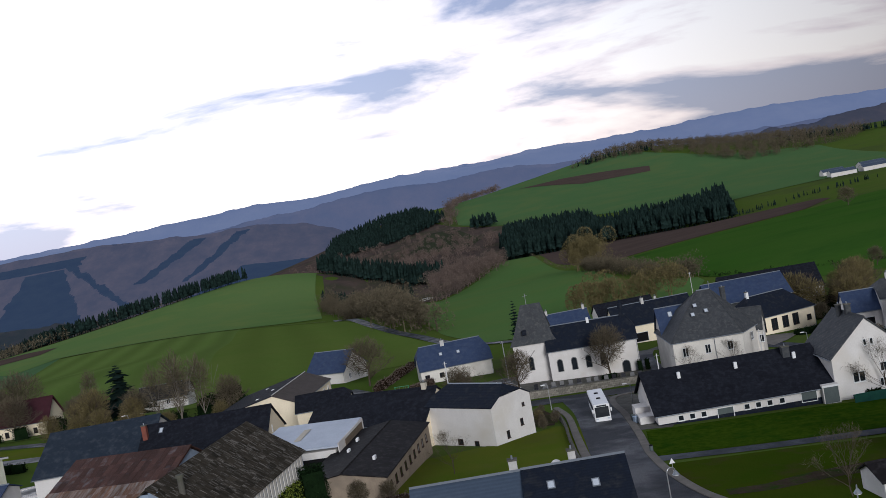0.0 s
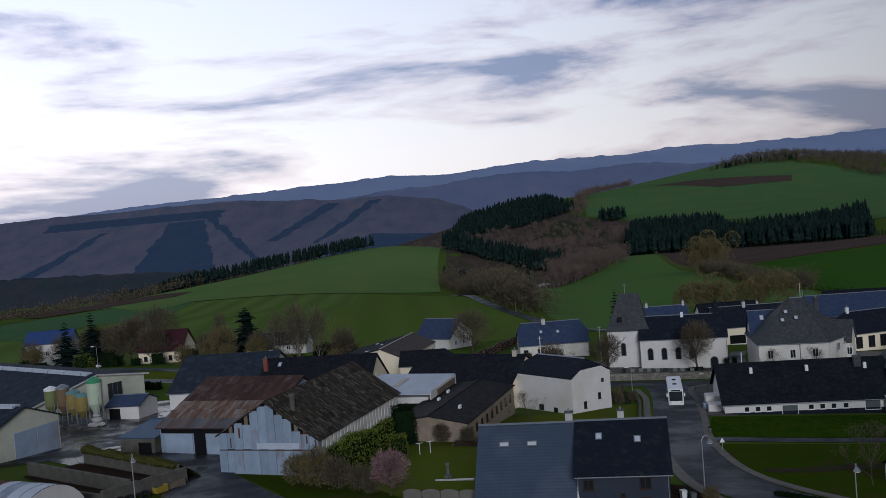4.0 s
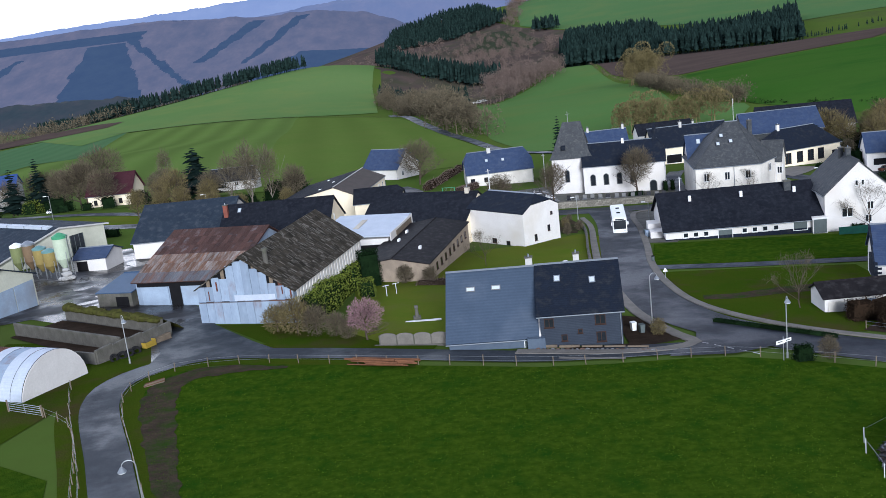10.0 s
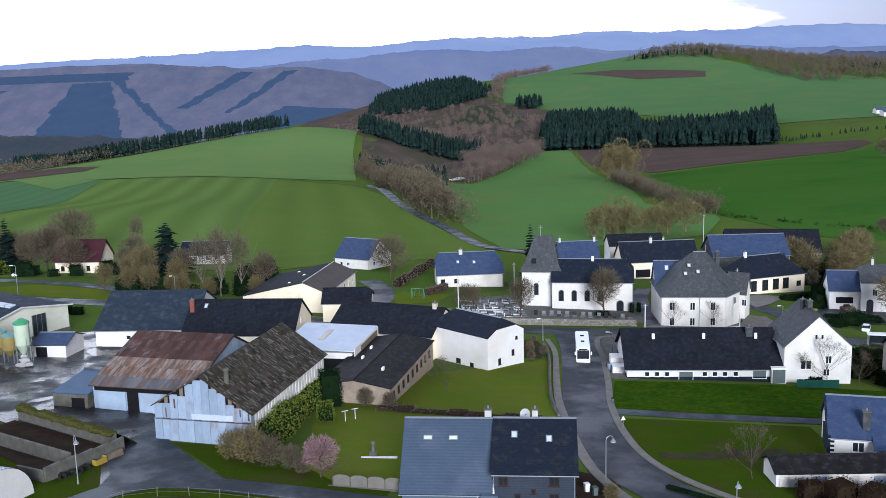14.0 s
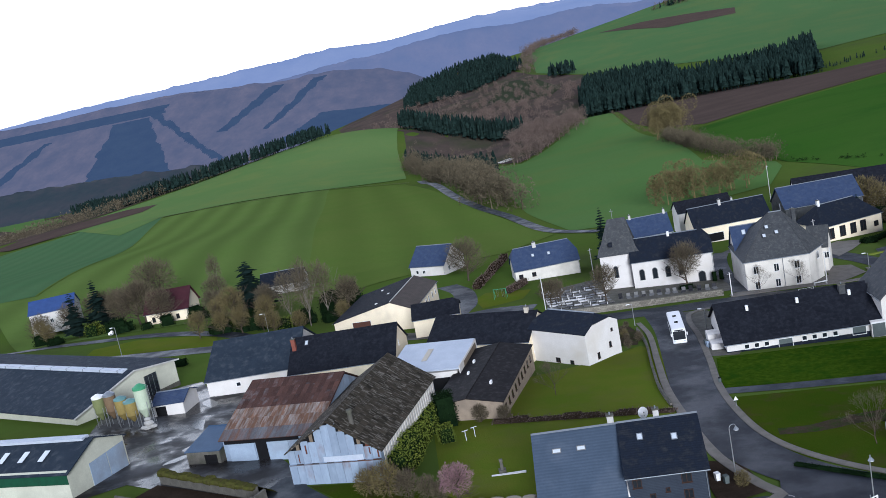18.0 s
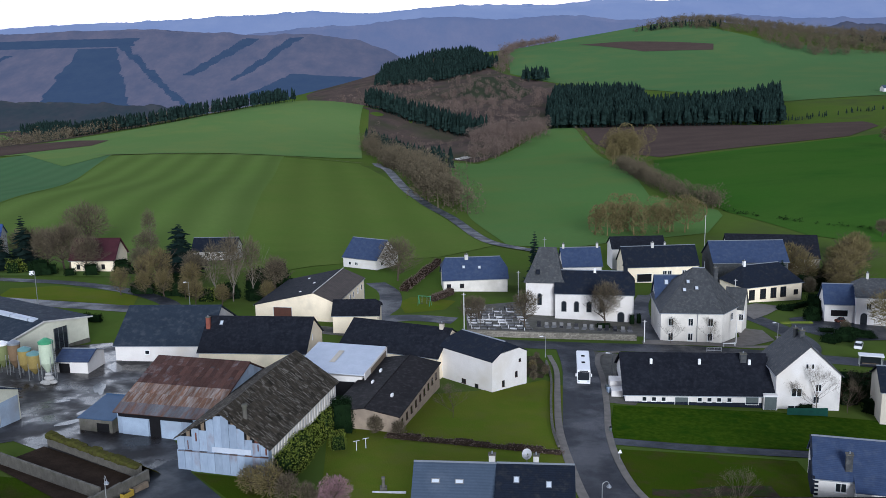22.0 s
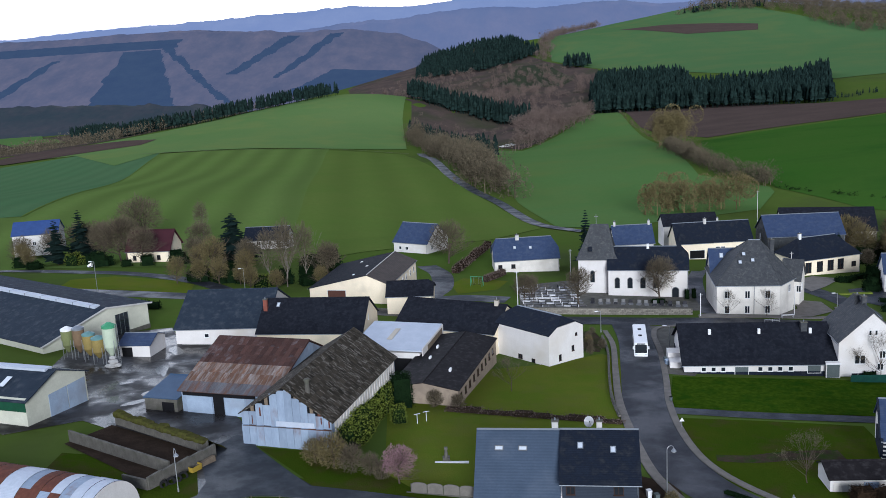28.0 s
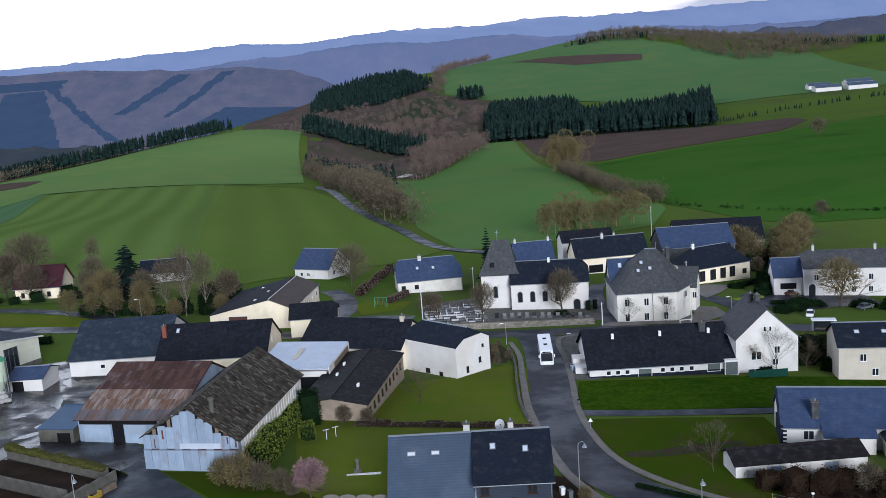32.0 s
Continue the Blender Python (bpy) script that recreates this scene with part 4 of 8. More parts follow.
drape("lawn_corner", [(31, 134), (45, 131.5), (58, 128.5), (56, 108), (44, 96), (38, 99), (31.5, 108), (29.8, 120)], GRASS, 0.06, 6, "rough lawn beside the road", category="lawn")
drape("lawn_green", [(-107, 244), (-108, 260), (-97, 264), (-80, 257), (-71, 250), (-69, 236), (-78, 241), (-92, 245)], LAWN, 0.08, 6, "mown village green beside a street", category="lawn")
drape("verge", [(-21, 108.4), (-14, 105), (-9, 108), (-18, 121), (-31.9, 124.6), (-24.6, 113.8)], GRASS, 0.10, 4, "grass verge before a tin barn", category="verge")
drape("verge", [(-60, 124), (-41, 119.5), (-36, 111), (-39, 107), (-42, 96), (-46, 80), (-60, 90)], GRASS, 0.07, 6, "grass verge beside a farm lane", category="verge")
drape("churchyard", [(14, 209), (16, 240), (30, 246), (64, 240), (55, 207.5)], CONCRETE, 0.10, 6, "gravelled churchyard", category="yard")
drape("forecourt", [(6.5, 99.6), (20, 97.6), (24.8, 99), (24.6, 108), (19.5, 112), (18.6, 99)], DIRT, 0.12, 5, "dark gravel forecourt beside a grey house", category="yard")
drape("forecourt", [(36, 196), (45, 192), (47, 168), (40, 156), (34.2, 158), (37.5, 176)], CONCRETE, 0.08, 5, "concrete apron beside a long low building", category="yard")
ribbon("kerb", [(46, 193.4), (41.5, 191.5), (39.3, 185), (37.6, 172), (34.6, 155), (31.8, 141), (30.4, 128), (30.6, 116), (33.4, 107), (39, 98.5), (48.5, 89.5), (62, 78), (92, 56)], 1.1, PAVING, 0.24, "pale paved kerb strip", thick=0.16, step=1.5, cross=1, category="kerb")
ribbon("kerb", [(30, 190), (29.5, 178), (26.6, 160), (24, 143), (22.9, 128), (22.6, 112), (24.5, 101), (25.6, 97.5), (22, 95.8), (15, 96.6), (6, 99.6)], (1.0, 1.6), PAVING, 0.22, "pale paved kerb strip round a corner", thick=0.16, step=1.5, cross=1, category="kerb")
drape("pavement", [(53.5, 203.4), (56, 203.9), (71.2, 201.4), (77.6, 207.4), (80, 217), (85.6, 214), (84.6, 204), (78, 199.4), (66, 199.4), (53.5, 201.2)], PAVING, 0.19, 4, "pale paved apron round the presbytery", category="pavement")
ribbon("pavement", [(53, 201.2), (66, 200.2), (78, 198), (85, 200), (87.2, 208)], 1.8, PAVING, 0.22, "pale pavement before the presbytery", thick=0.15, step=1.5, cross=1, category="pavement")
drape("pavement", [(88, 226), (94, 232), (102, 242), (96, 246), (88, 240)], PAVING, 0.16, 5, "pale paved forecourt", category="pavement")
drape("parking", [(98, 228), (118, 236), (128, 228), (124, 206), (100, 204), (94, 216)], ASPHALT, 0.11, 6, "grey asphalt parking place", category="parking")
drape("garden_beds", [(44, 96.5), (56, 107.5), (62, 103), (75, 92), (66, 80), (50, 91)], DIRT, 0.09, 5, "dark planted garden ground behind the kerb", category="garden")
drape("rubble_yard", [(27, 48), (30, 60), (36, 64), (46, 68), (70, 62), (80, 40), (60, 20), (30, 30)], PALE_EARTH, 0.10, 6, "bare grey-brown earth beside a rubble heap", category="yard")
for x, y, a, b, turn in ((-58, 180, 1.4, 3.6, 25), (-56, 147, 3.0, 0.9, 40), (-55, 153, 3.4, 0.8, 60), (-57, 166, 1.0, 4.0, 15), (-62, 158, 2.2, 0.7, 20), (-30.5, 110.5, 1.6, 0.4, 20), (-27.5, 112, 0.8, 0.3, 10)):
    ring = []
    for k in range(16):
        q = 1 + 0.45 * noise.noise(Vector((math.cos(k * math.tau / 16) * 1.5 + x, math.sin(k * math.tau / 16) * 1.5 + y, 0)))
        u, v = a * q * math.cos(k * math.tau / 16), b * q * math.sin(k * math.tau / 16)
        ring.append((x + u * math.cos(radians(turn)) - v * math.sin(radians(turn)), y + u * math.sin(radians(turn)) + v * math.cos(radians(turn))))
    drape("puddle", ring, PUDDLE, 0.115, 3, "shallow rain puddle on the farm yard", category="puddle")
for i in range(6):
    ribbon("road_marking", [(25.2 + i * 0.95, 98.2 - i * 1.3), (25.7 + i * 0.95, 97.5 - i * 1.3)], 0.14, WHITEPAINT, 0.19, "short white road marking at the junction", category="marking", step=0.5)
ribbon("path_playground", [(-8, 272), (-4, 258), (-4, 240), (-7, 228), (-6, 218)], 6.0, ASPHALT, 0.085, "dark asphalt yard path beside a barn", category="path")
ribbon("path_playground", [(-6, 224), (2, 226), (12, 223)], 7.0, LANE, 0.095, "grey worn path to a graveyard", category="path")
drape("playground", [(0, 231), (10.5, 236), (14, 247), (2, 252), (-1.5, 244)], LAWN, 0.08, 5, "small playground lawn", category="lawn")
ribbon("gravel_edge", [(10.2, 95.9), (13, 94.9), (17, 93.7)], 0.7, PAVING, 0.16, "pale gravel edge beside a lane", category="verge", step=1)
ribbon("road_church_lane", [(56.5, 204), (58.5, 213), (60, 228), (64, 245), (68, 256)], 4.0, ASPHALT, 0.125, "asphalt lane between church and presbytery", category="road")
drape("garden_bed", [(22, 189), (27.6, 190), (28.2, 181), (26, 173), (21, 174.5), (19.5, 180)], CHURNED, 0.13, 4, "brown planted bed at the junction", category="garden")
ribbon("lane_verge", LANE_LINE[1:9], 8.5, GRASS, 0.065, "dark grass verge on either side of a lane", category="verge")
drape("road_mouth", [(21.5, 92.9), (28.2, 91.9), (33, 93.5), (31, 100), (27.4, 103), (25.9, 98.4), (25.4, 96.6), (22.5, 95.0)], ASPHALT, 0.19, 4, "asphalt mouth of a lane at the road", category="road")


# ---- houses round the corner
W = lambda side, us, z, w, h, *k: [(side, u, z, w, h, *k) for u in us]
# the grey pair at the corner
house("house", 9.05, 100.7, -9, 9.1, 13.5, 0.0, 4.05, 7.95, ANTHRACITE, SLATE, "dark anthracite clad house with a slate roof at the road corner",
      wins=[("F", 1.0, 2.6, 0.9, 0.9), ("F", 2.6, 0.9, 0.5, 0.6), ("F", 6.7, 2.6, 1.0, 1.0), ("F", 6.7, 0.55, 0.9, 1.0), ("F", 4.4, 1.7, 0.35, 0.35), ("R", 3, 2.6, 0.9, 1.1), ("R", 8, 2.6, 0.9, 1.1), ("R", 6, 5.2, 0.8, 0.9)],
      skylights=[(2.2, 4.2, 0.55, 0.8), (6.2, 3.7, 0.55, 0.8)], chims=[(4.6, 7.4, 8.9, 0.7)], frames=BROWNFRAME, group="houses at the corner")
gp = house("house", -1.35, 102.5, -9, 10.2, 14.5, 0.1, 1.6, 7.85, BLUEGREY, SHEETGREY, "blue-grey house whose roof sweeps almost down to the ground",
           mid=0.46, back=3.2, wins=[("F", 9.0, 0.1, 0.7, 1.0, "grey_door")], skylights=[(2.6, 4.6, 0.9, 0.45), (5.6, 4.6, 0.9, 0.45)], chims=[(9.6, 7.2, 8.9, 0.8)], group="houses at the corner")
part("porch_wall", box(9.0, -1.0, -1.5, 11.0, 0.3, 1.5, bevel=0.02), BLUEGREY, gp)
part("gable_trim", slab([(10.35, -0.3, 1.5), (10.55, -0.3, 1.5), (10.55, 2.6, 4.2), (10.35, 2.6, 4.2)], 1.0), WHITE, gp)

# corrugated barn
bx, by, br = along(-34.2, 126.5, -17, 14.0)
barn = house("barn", bx, by, br, 27.5, 14.0, 0.3, 4.75, 9.45, TIN, MOSSY, "old barn of weathered blue-white tin with a mossy sheet roof", "barn", over=0.45, gutter=False, back=5.3,
             wins=[])
rusty = house("shed", -47.0, 141.8, -18, 16.2, 19.5, -0.2, 3.65, 8.1, TIN, RUST, "open-fronted farm shed under a rusty corrugated roof", "shed", mid=0.72, back=5.2, over=0.5, gutter=False)
for u, wd in ((3.2, 4.6), (9.6, 3.6)):
    part("sliding_door", box(u - wd / 2, -0.16, -0.4, u + wd / 2, -0.06, 3.0, bevel=0.02), BLUEDOOR, rusty, "pale blue sliding door")
# Dark sheets here and on the lean-to paint in the unlit inside.
part("opening", box(5.7, -0.05, -0.4, 7.6, 0.02, 3.1), DARK, rusty, "open doorway drawn as a dark sheet for its shade")
part("opening", box(0.2, -0.04, 3.0, 13.3, 0.02, 3.6), DARK, rusty, "gap under the eaves, its shade drawn as a dark strip")
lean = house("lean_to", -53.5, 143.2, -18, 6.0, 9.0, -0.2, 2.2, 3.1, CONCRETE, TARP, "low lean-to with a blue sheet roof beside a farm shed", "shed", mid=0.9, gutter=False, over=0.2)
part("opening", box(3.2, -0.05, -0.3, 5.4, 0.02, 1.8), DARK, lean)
house("shed", -59.2, 185.4, -6, 19, 21, -2.4, 1.0, 6.2, WHITE, HALLROOF, "white farm shed under a large blue-grey slate roof", "shed", wins=[("F", 6.5, 1.5, 0.8, 0.7)], over=0.4)
house("shed", -41.6, 180.5, -9, 21.5, 15, -3.0, 0.6, 5.6, CREAM, BLACKROOF, "long farm shed with black roof and cream gable", "shed", wins=[("R", 6.5, 4.4, 0.25, 1.0)], chims=[(0.6, 5.0, 6.2, 0.8, REDBRICK)],
      skylights=[(3.0, 5.6, 0.5, 1.0)])
wr = thing("shed", -21.4, 161.5, -2.8, -15, "low shed with a pale white sheet roof and timber side panel", "shed")
part("wall", box(0.5, 0.6, -1.5, 13.0, 14.0, 4.6), WHITE, wr)
part("roof", slab([(0, 0, 5.5), (13.6, 0, 5.2), (13.6, 15, 5.7), (0, 15, 6.0)], 0.18), PALEROOF, wr)
part("fascia", box(13.62, 0, 3.2, 13.75, 15, 5.6), WHITE, wr)
part("timber_panel", box(13.76, 3.5, 3.7, 13.84, 14, 5.2), WOOD, wr)
part("rooflight", slab([(5.5, 5, 5.62), (6.5, 5, 5.62), (6.5, 11, 5.84), (5.5, 11, 5.84)], 0.05), BEIGE, wr)
# The wall is uncut: a black sheet gives the shade of its open front.
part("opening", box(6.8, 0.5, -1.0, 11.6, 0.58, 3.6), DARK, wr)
lowx, lowy, lowr = along(-13.5, 144.8, -17, 11.6)
low = house("workshop", lowx, lowy, lowr, 27.0, 11.6, -2.0, 0.95, 2.0, BRICKY, FLATROOF, "long low brown workshop with a dark bitumen roof", "workshop", over=0.3, back=1.1, gutter=False,
            wins=W("F", (1.8, 4.6, 7.4, 10.2, 13.0, 15.8, 18.6, 21.4, 24.2), 0.9, 0.8, 1.0), frames=BROWNFRAME)
house("barn", -13.8, 181.5, -27, 21.5, 13.5, -3.6, 0.5, 4.3, CREAM, BLACKROOF, "farm barn with a black roof and cream gable", "barn", wins=[("R", 2.5, 1.0, 0.5, 0.6), ("R", 7.0, 1.0, 0.6, 0.7)], chims=[(19.6, 6.6, 5.3, 0.8, BEIGE)])
house("house", 4.9, 175.5, -49.5, 15.6, 9.6, -4.3, 1.95, 4.5, WHITE, SLATE, "white rendered corner house with a low slate roof", hip=(3.2, 1.2), over=0.15, gutter=False,
      wins=[("F", 8.2, 0.5, 0.9, 0.7), ("F", 11.6, 0.1, 0.7, 0.9), ("R", 3.0, 0.9, 0.5, 1.0), ("R", 6.6, 1.9, 0.5, 0.9), ("R", 7.6, 4.7, 0.4, 0.4)], frames=BROWNFRAME)

# yellow farm
yx, yy, yr = along(-36.6, 225.8, -14, 20.6)
yb = house("barn", yx, yy, yr, 25, 20.6, -5.8, -1.4, 0.9, CREAM, BROWNROOF, "large cream farm barn with a wide dark and brown roof", "barn", mid=0.27, back=-2.5, roof_b=BLACKROOF, over=0.3,
           wins=[("L", 7.0, 0.0, 4.6, 2.9, "door"), ("F", 6, 2.0, 0.8, 1.3), ("F", 12, 2.0, 0.8, 1.3), ("F", 15, 2.0, 0.8, 1.3), ("F", 19, 2.0, 0.8, 1.3), ("F", 22.5, 2.0, 0.8, 1.3)])
part("verge_trim", rod((-0.3, 5.56, 6.95), (25.3, 5.56, 6.95), 0.12), PALECHIM, yb)
for u, v in ((4, 10), (12, 9), (20, 13)):
    part("roof_vent", box(u, v, 4.0, u + 0.8, v + 0.7, 6.6 - 0.225 * (v - 5.5) + 0.25, bevel=0.05), WHITEPAINT, yb)
house("annex", -16.8, 209.5, -4, 10.5, 8.5, -5.5, -1.2, 1.2, CREAM, BLACKROOF, "cream annex with a black roof beside a barn", "annex", hip=(0, 1.2))
house("house", -18.6, 300, -32, 12.6, 13.0, -11.0, -7.6, -2.6, WHITE, SLATE_BLUE, "white house with a blue slate roof at the field edge", wins=[("F", 2.5, 1.0, 0.8, 0.9), ("F", 5, 1.0, 0.9, 0.9), ("R", 3, 1.0, 1, 1.2), ("R", 6, 3.6, 0.9, 1.1), ("R", 7.5, 0.8, 1.0, 1.2)])
house("house", 11.4, 260.2, 1, 18.2, 10.8, -10.0, -6.4, -1.4, OFFWHITE, SLATE_BLUE, "house with pale walls and a blue slate roof by the graveyard", hip=(1.2, 1.8),
      wins=[("F", 1.5, 1.2, 1.0, 1.0), ("F", 5.2, 1.2, 1.0, 1.0)], chims=[(7.0, 5.2, -0.4, 1.0)], skylights=[(6, 2.6, 0.6, 0.8), (10.5, 2.4, 0.6, 0.8)], frames=BROWNFRAME)
house("house", -101.5, 291.5, -6, 13.5, 11, -8.0, -4.0, 1.2, CREAM, REDROOF, "cream house with a dark red tiled roof among trees", wins=W("F", (2.2, 4.6, 7.0, 10), 0.9, 0.9, 1.3), frames=BROWNFRAME, over=0.6)
house("house", -150, 322, 8, 15, 10, -8.0, -3.0, 0.6, WHITE, BLUEROOF, "white house with a bright blue roof behind conifers", wins=W("F", (3, 7, 11), 1.2, 1.0, 1.2) + W("L", (3, 6), 1.5, 0.9, 1.1))
house("house", -71, 322, -4, 15, 10, -11.5, -9.2, -5.6, WHITE, SLATE, "white house half hidden behind bare trees", wins=W("F", (2, 5, 9, 12), 0.6, 1.0, 1.2))
house("house", -152, 250, 30, 14, 10, -4.0, -0.5, 3.0, WHITE, SLATE_BLUE, "white outbuilding with a grey roof by a side street", wins=[("R", 5, 0.8, 1, 1.6, "door")])

# church
church = thing("church", 30.6, 230.4, -8.9, -13, "white rendered village church with slate roof and squat tower", "church")
tw, td = 9.4, 8.0
part("tower_wall", box(0, 0, -2, tw, td, 8.9, bevel=0.03), WHITE, church)
bm = bmesh.new()
lev = [(-0.5, 8.7), (0.35, 10.2)]
rings = [[bm.verts.new(p) for p in ((o, o, z), (tw - o, o, z), (tw - o, td - o, z), (o, td - o, z))] for o, z in lev]
topa, topb = bm.verts.new((3.0, td / 2, 17.1)), bm.verts.new((tw - 2.0, td / 2, 17.1))
bm.faces.new(rings[0])
for i in range(4):
    bm.faces.new((rings[0][i - 1], rings[0][i], rings[1][i], rings[1][i - 1]))
r = rings[-1]
bm.faces.new((r[0], r[1], topb, topa))
bm.faces.new((r[2], r[3], topa, topb))
bm.faces.new((r[1], r[2], topb))
bm.faces.new((r[3], r[0], topa))
part("tower_roof", bm, SLATE_OLD, church)
vent = part("louvre", box(2.6, -0.1, 10.9, 3.5, 0.9, 11.9), SLATE, church)
part("cross", rod((4.4, td / 2, 17), (4.4, td / 2, 19.6), 0.06), STEEL, church)
part("cross_arm", rod((3.9, td / 2, 19.0), (4.9, td / 2, 19.0), 0.05), STEEL, church)
window(church, pose(3.5, 0, 2.9), 0.95, 2.9, GREYFRAME, "arch")
nave = house("church_nave", 37.35, 226.2, -13, 19.2, 10.4, -9.2, -2.0, 2.5, WHITE, SLATE, "white church nave with arched windows and slate roof", "church", hip=(0, 1.7), over=0.3, frames=GREYFRAME,
             wins=[("F", 2.2, 2.4, 1.05, 2.6, "arch"), ("F", 5.3, 2.4, 1.05, 2.6, "arch"), ("F", 8.4, 2.4, 1.05, 2.6, "arch"), ("F", 11.6, 2.4, 1.05, 2.6, "arch"), ("F", 16.2, 0.0, 1.5, 2.6, "arch"), ("R", 3.6, 2.2, 0.8, 2.6, "arch"), ("R", 5.2, 5.6, 0.7, 1.8, "arch")])
part("bell_turret", box(16.6, 4.6, 11.2, 17.7, 5.8, 13.2), SLATE, nave)
part("turret_roof", tube(17.15, 5.2, 13.2, 15.2, 0.85, 0.05, 4), SLATE, nave)
part("flue", box(9.3, 4.6, 11.0, 9.9, 5.2, 12.5), WHITEPAINT, nave)
house("house", 45.8, 262, -2, 11, 10, -11.6, -4.0, 0.3, WHITE, SLATE_BLUE, "white house with a slate roof behind the church", wins=W("F", (2, 5, 8), 3.5, 1.0, 1.2), chims=[(0.6, 5, 1.5), (10.4, 5, 1.5)])
house("house", 66.9, 275.6, 0, 22.5, 10.5, -13.0, -8.0, -3.0, CREAM, SLATE, "cream house with garage under a slate roof", wins=[("F", 12.2, 2.2, 1.1, 1.2), ("F", 13.7, 2.2, 1.1, 1.2), ("F", 18.2, 2.2, 1.1, 1.2), ("F", 19.7, 2.2, 1.1, 1.2), ("F", 6.0, 0.2, 4.4, 2.4, "dark")], chims=[(9.5, 5, -1.8, 0.8), (13.5, 5.5, -2.0, 0.5)])
house("shed", 68, 297, -2, 17, 9, -13.5, -7.0, -4.2, WHITE, BLACKROOF, "white shed with a dark roof behind the houses", "shed")
pres = thing("presbytery", 56.0, 204.4, -9.0, 0, "stately pale presbytery with a weathered hipped slate roof", "house")
foot = [Vector(p) for p in ((1.9, -0.3), (15.4, -2.5), (20.6, 3.0), (22.4, 13.5), (4.2, 16.5))]
PEAK, EAVE = (Vector((11.6, 8.4, 15.6)), Vector((14.2, 7.8, 15.6))), 7.5
bm = bmesh.new()
lo_, hi_ = [bm.verts.new((*p, -2.0)) for p in foot], [bm.verts.new((*p, EAVE)) for p in foot]
for i in range(5):
    bm.faces.new((lo_[i - 1], lo_[i], hi_[i], hi_[i - 1]))
bm.faces.new(hi_)
part("wall", bm, OFFWHITE, pres)
mid_ = sum(foot, Vector((0, 0))) / 5
rim = [Vector((*(p + (p - mid_).normalized() * 0.45), EAVE - 0.12)) for p in foot]
for i, tops in ((0, (1, 0)), (1, (1,)), (2, (1,)), (3, (0, 1)), (4, (0,))):
    j = (i + 1) % 5
    part("roof_slope", slab([rim[i], rim[j]] + [PEAK[k] for k in tops], 0.14), SLATE_OLD, pres)
part("ridge_cap", rod(PEAK[0] + Vector((0, 0, 0.05)), PEAK[1] + Vector((0, 0, 0.05)), 0.14), ZINC, pres)
for i in range(5):
    part("hip_cap", rod(rim[i] + Vector((0, 0, 0.06)), PEAK[1 if i in (1, 2) else 0] + Vector((0, 0, 0.05)), 0.09, 5), SLATE_OLD, pres)
    part("gutter", rod(rim[i] - Vector((0, 0, 0.05)), rim[(i + 1) % 5] - Vector((0, 0, 0.05)), 0.08), ZINC, pres)
turn_ = math.degrees(math.atan2(-2.5, 15.4))
for u in (4.2, 8.6, 13.0):
    for z in (1.0, 4.5):
        window(pres, pose(0, 0, 0, 0, 0, turn_) @ pose(u, 0, z), 0.95, 1.6, FRAME)
part("downpipe", rod((9.9, -1.75, -1.5), (9.9, -1.75, 7.3), 0.06), ZINC, pres)
window(pres, pose(15.4, -2.5, 0, 0, 0, 44.5) @ pose(4.6, 0, 5.0), 0.9, 1.5, FRAME)
part("finial", rod((14.2, 7.8, 15.6), (14.2, 7.8, 17.2), 0.07), ZINC, pres)
chimney(pres, 17.4, 9.2, 11.0, 15.2, 0.9, SLATE_OLD)
for u, v in ((7.6, 4.2), (10.4, 4.6), (8.6, 6.0)):
    window(pres, pose(0, 0, 0, 0, 0, turn_) @ pose(u, v, EAVE + v * 0.83 + 0.5, 40 - 90, 0, 0), 0.6, 0.8, ZINC, "sky")
house("annex", 59.6, 214.5, -9, 9.0, 8.0, -9.8, -1.2, 3.6, WHITE, SLATE_BLUE, "rear wing of a presbytery with skylights in its slate roof", "house", skylights=[(2.6, 2.4, 0.7, 1.1), (5.4, 2.6, 0.7, 1.1)], gutter=False)
house("annex", 75.8, 213.5, -30, 4.2, 6.5, -10.2, -3.4, 0.6, OFFWHITE, SLATE_OLD, "rear wing of the presbytery with a slate roof and white gable", "house", wins=[("F", 4, 4.0, 0.9, 1.4), ("R", 3, 4.0, 0.9, 1.4)], gutter=False)
house("house", 93, 247, 15, 19.0, 11.5, -12.5, -7.9, -3.3, CREAM, SLATE, "single-storey cream house with tall brown windows and hipped slate roof", hip=(3.4, 4.4), frames=BROWNFRAME,
      wins=W("F", (2.6, 6.2, 9.6, 12.8), 0.9, 1.7, 2.7) + [("F", 17, 1.2, 1.2, 1.2)], chims=[(3.6, 5.6, -1.9, 0.7, WHITEPAINT)])
house("barn", 92.5, 271, -4, 22, 14, -13.0, -6.4, -1.4, SLATE_OLD, SLATE_BLUE, "dark farm barn with a blue slate roof behind the houses", "barn")
house("barn", 100, 281, -14, 27, 16, -13.0, -7.0, -1.6, OFFWHITE, BLACKROOF, "large dark-roofed barn on the village edge", "barn")

# long building and white gabled house
longb = house("long_building", 38.6, 157.9, -8, 26.0, 17.0, -4.9, -2.75, 1.95, WHITE, BLACKROOF, "long low white building with a black roof and small windows", "building", over=0.5,
              wins=W("F", (3.4, 5.1, 6.8, 13.2, 14.9, 16.6, 18.4), 0.75, 0.7, 0.7) + [("F", 10.0, 0.0, 2.3, 1.5, "grey_door"), ("F", 22.4, 0.3, 2.2, 1.5, "grey_door")], plinth=SLATE, chims=[(22.0, 7.0, 2.6, 1.1, SLATE_OLD)])
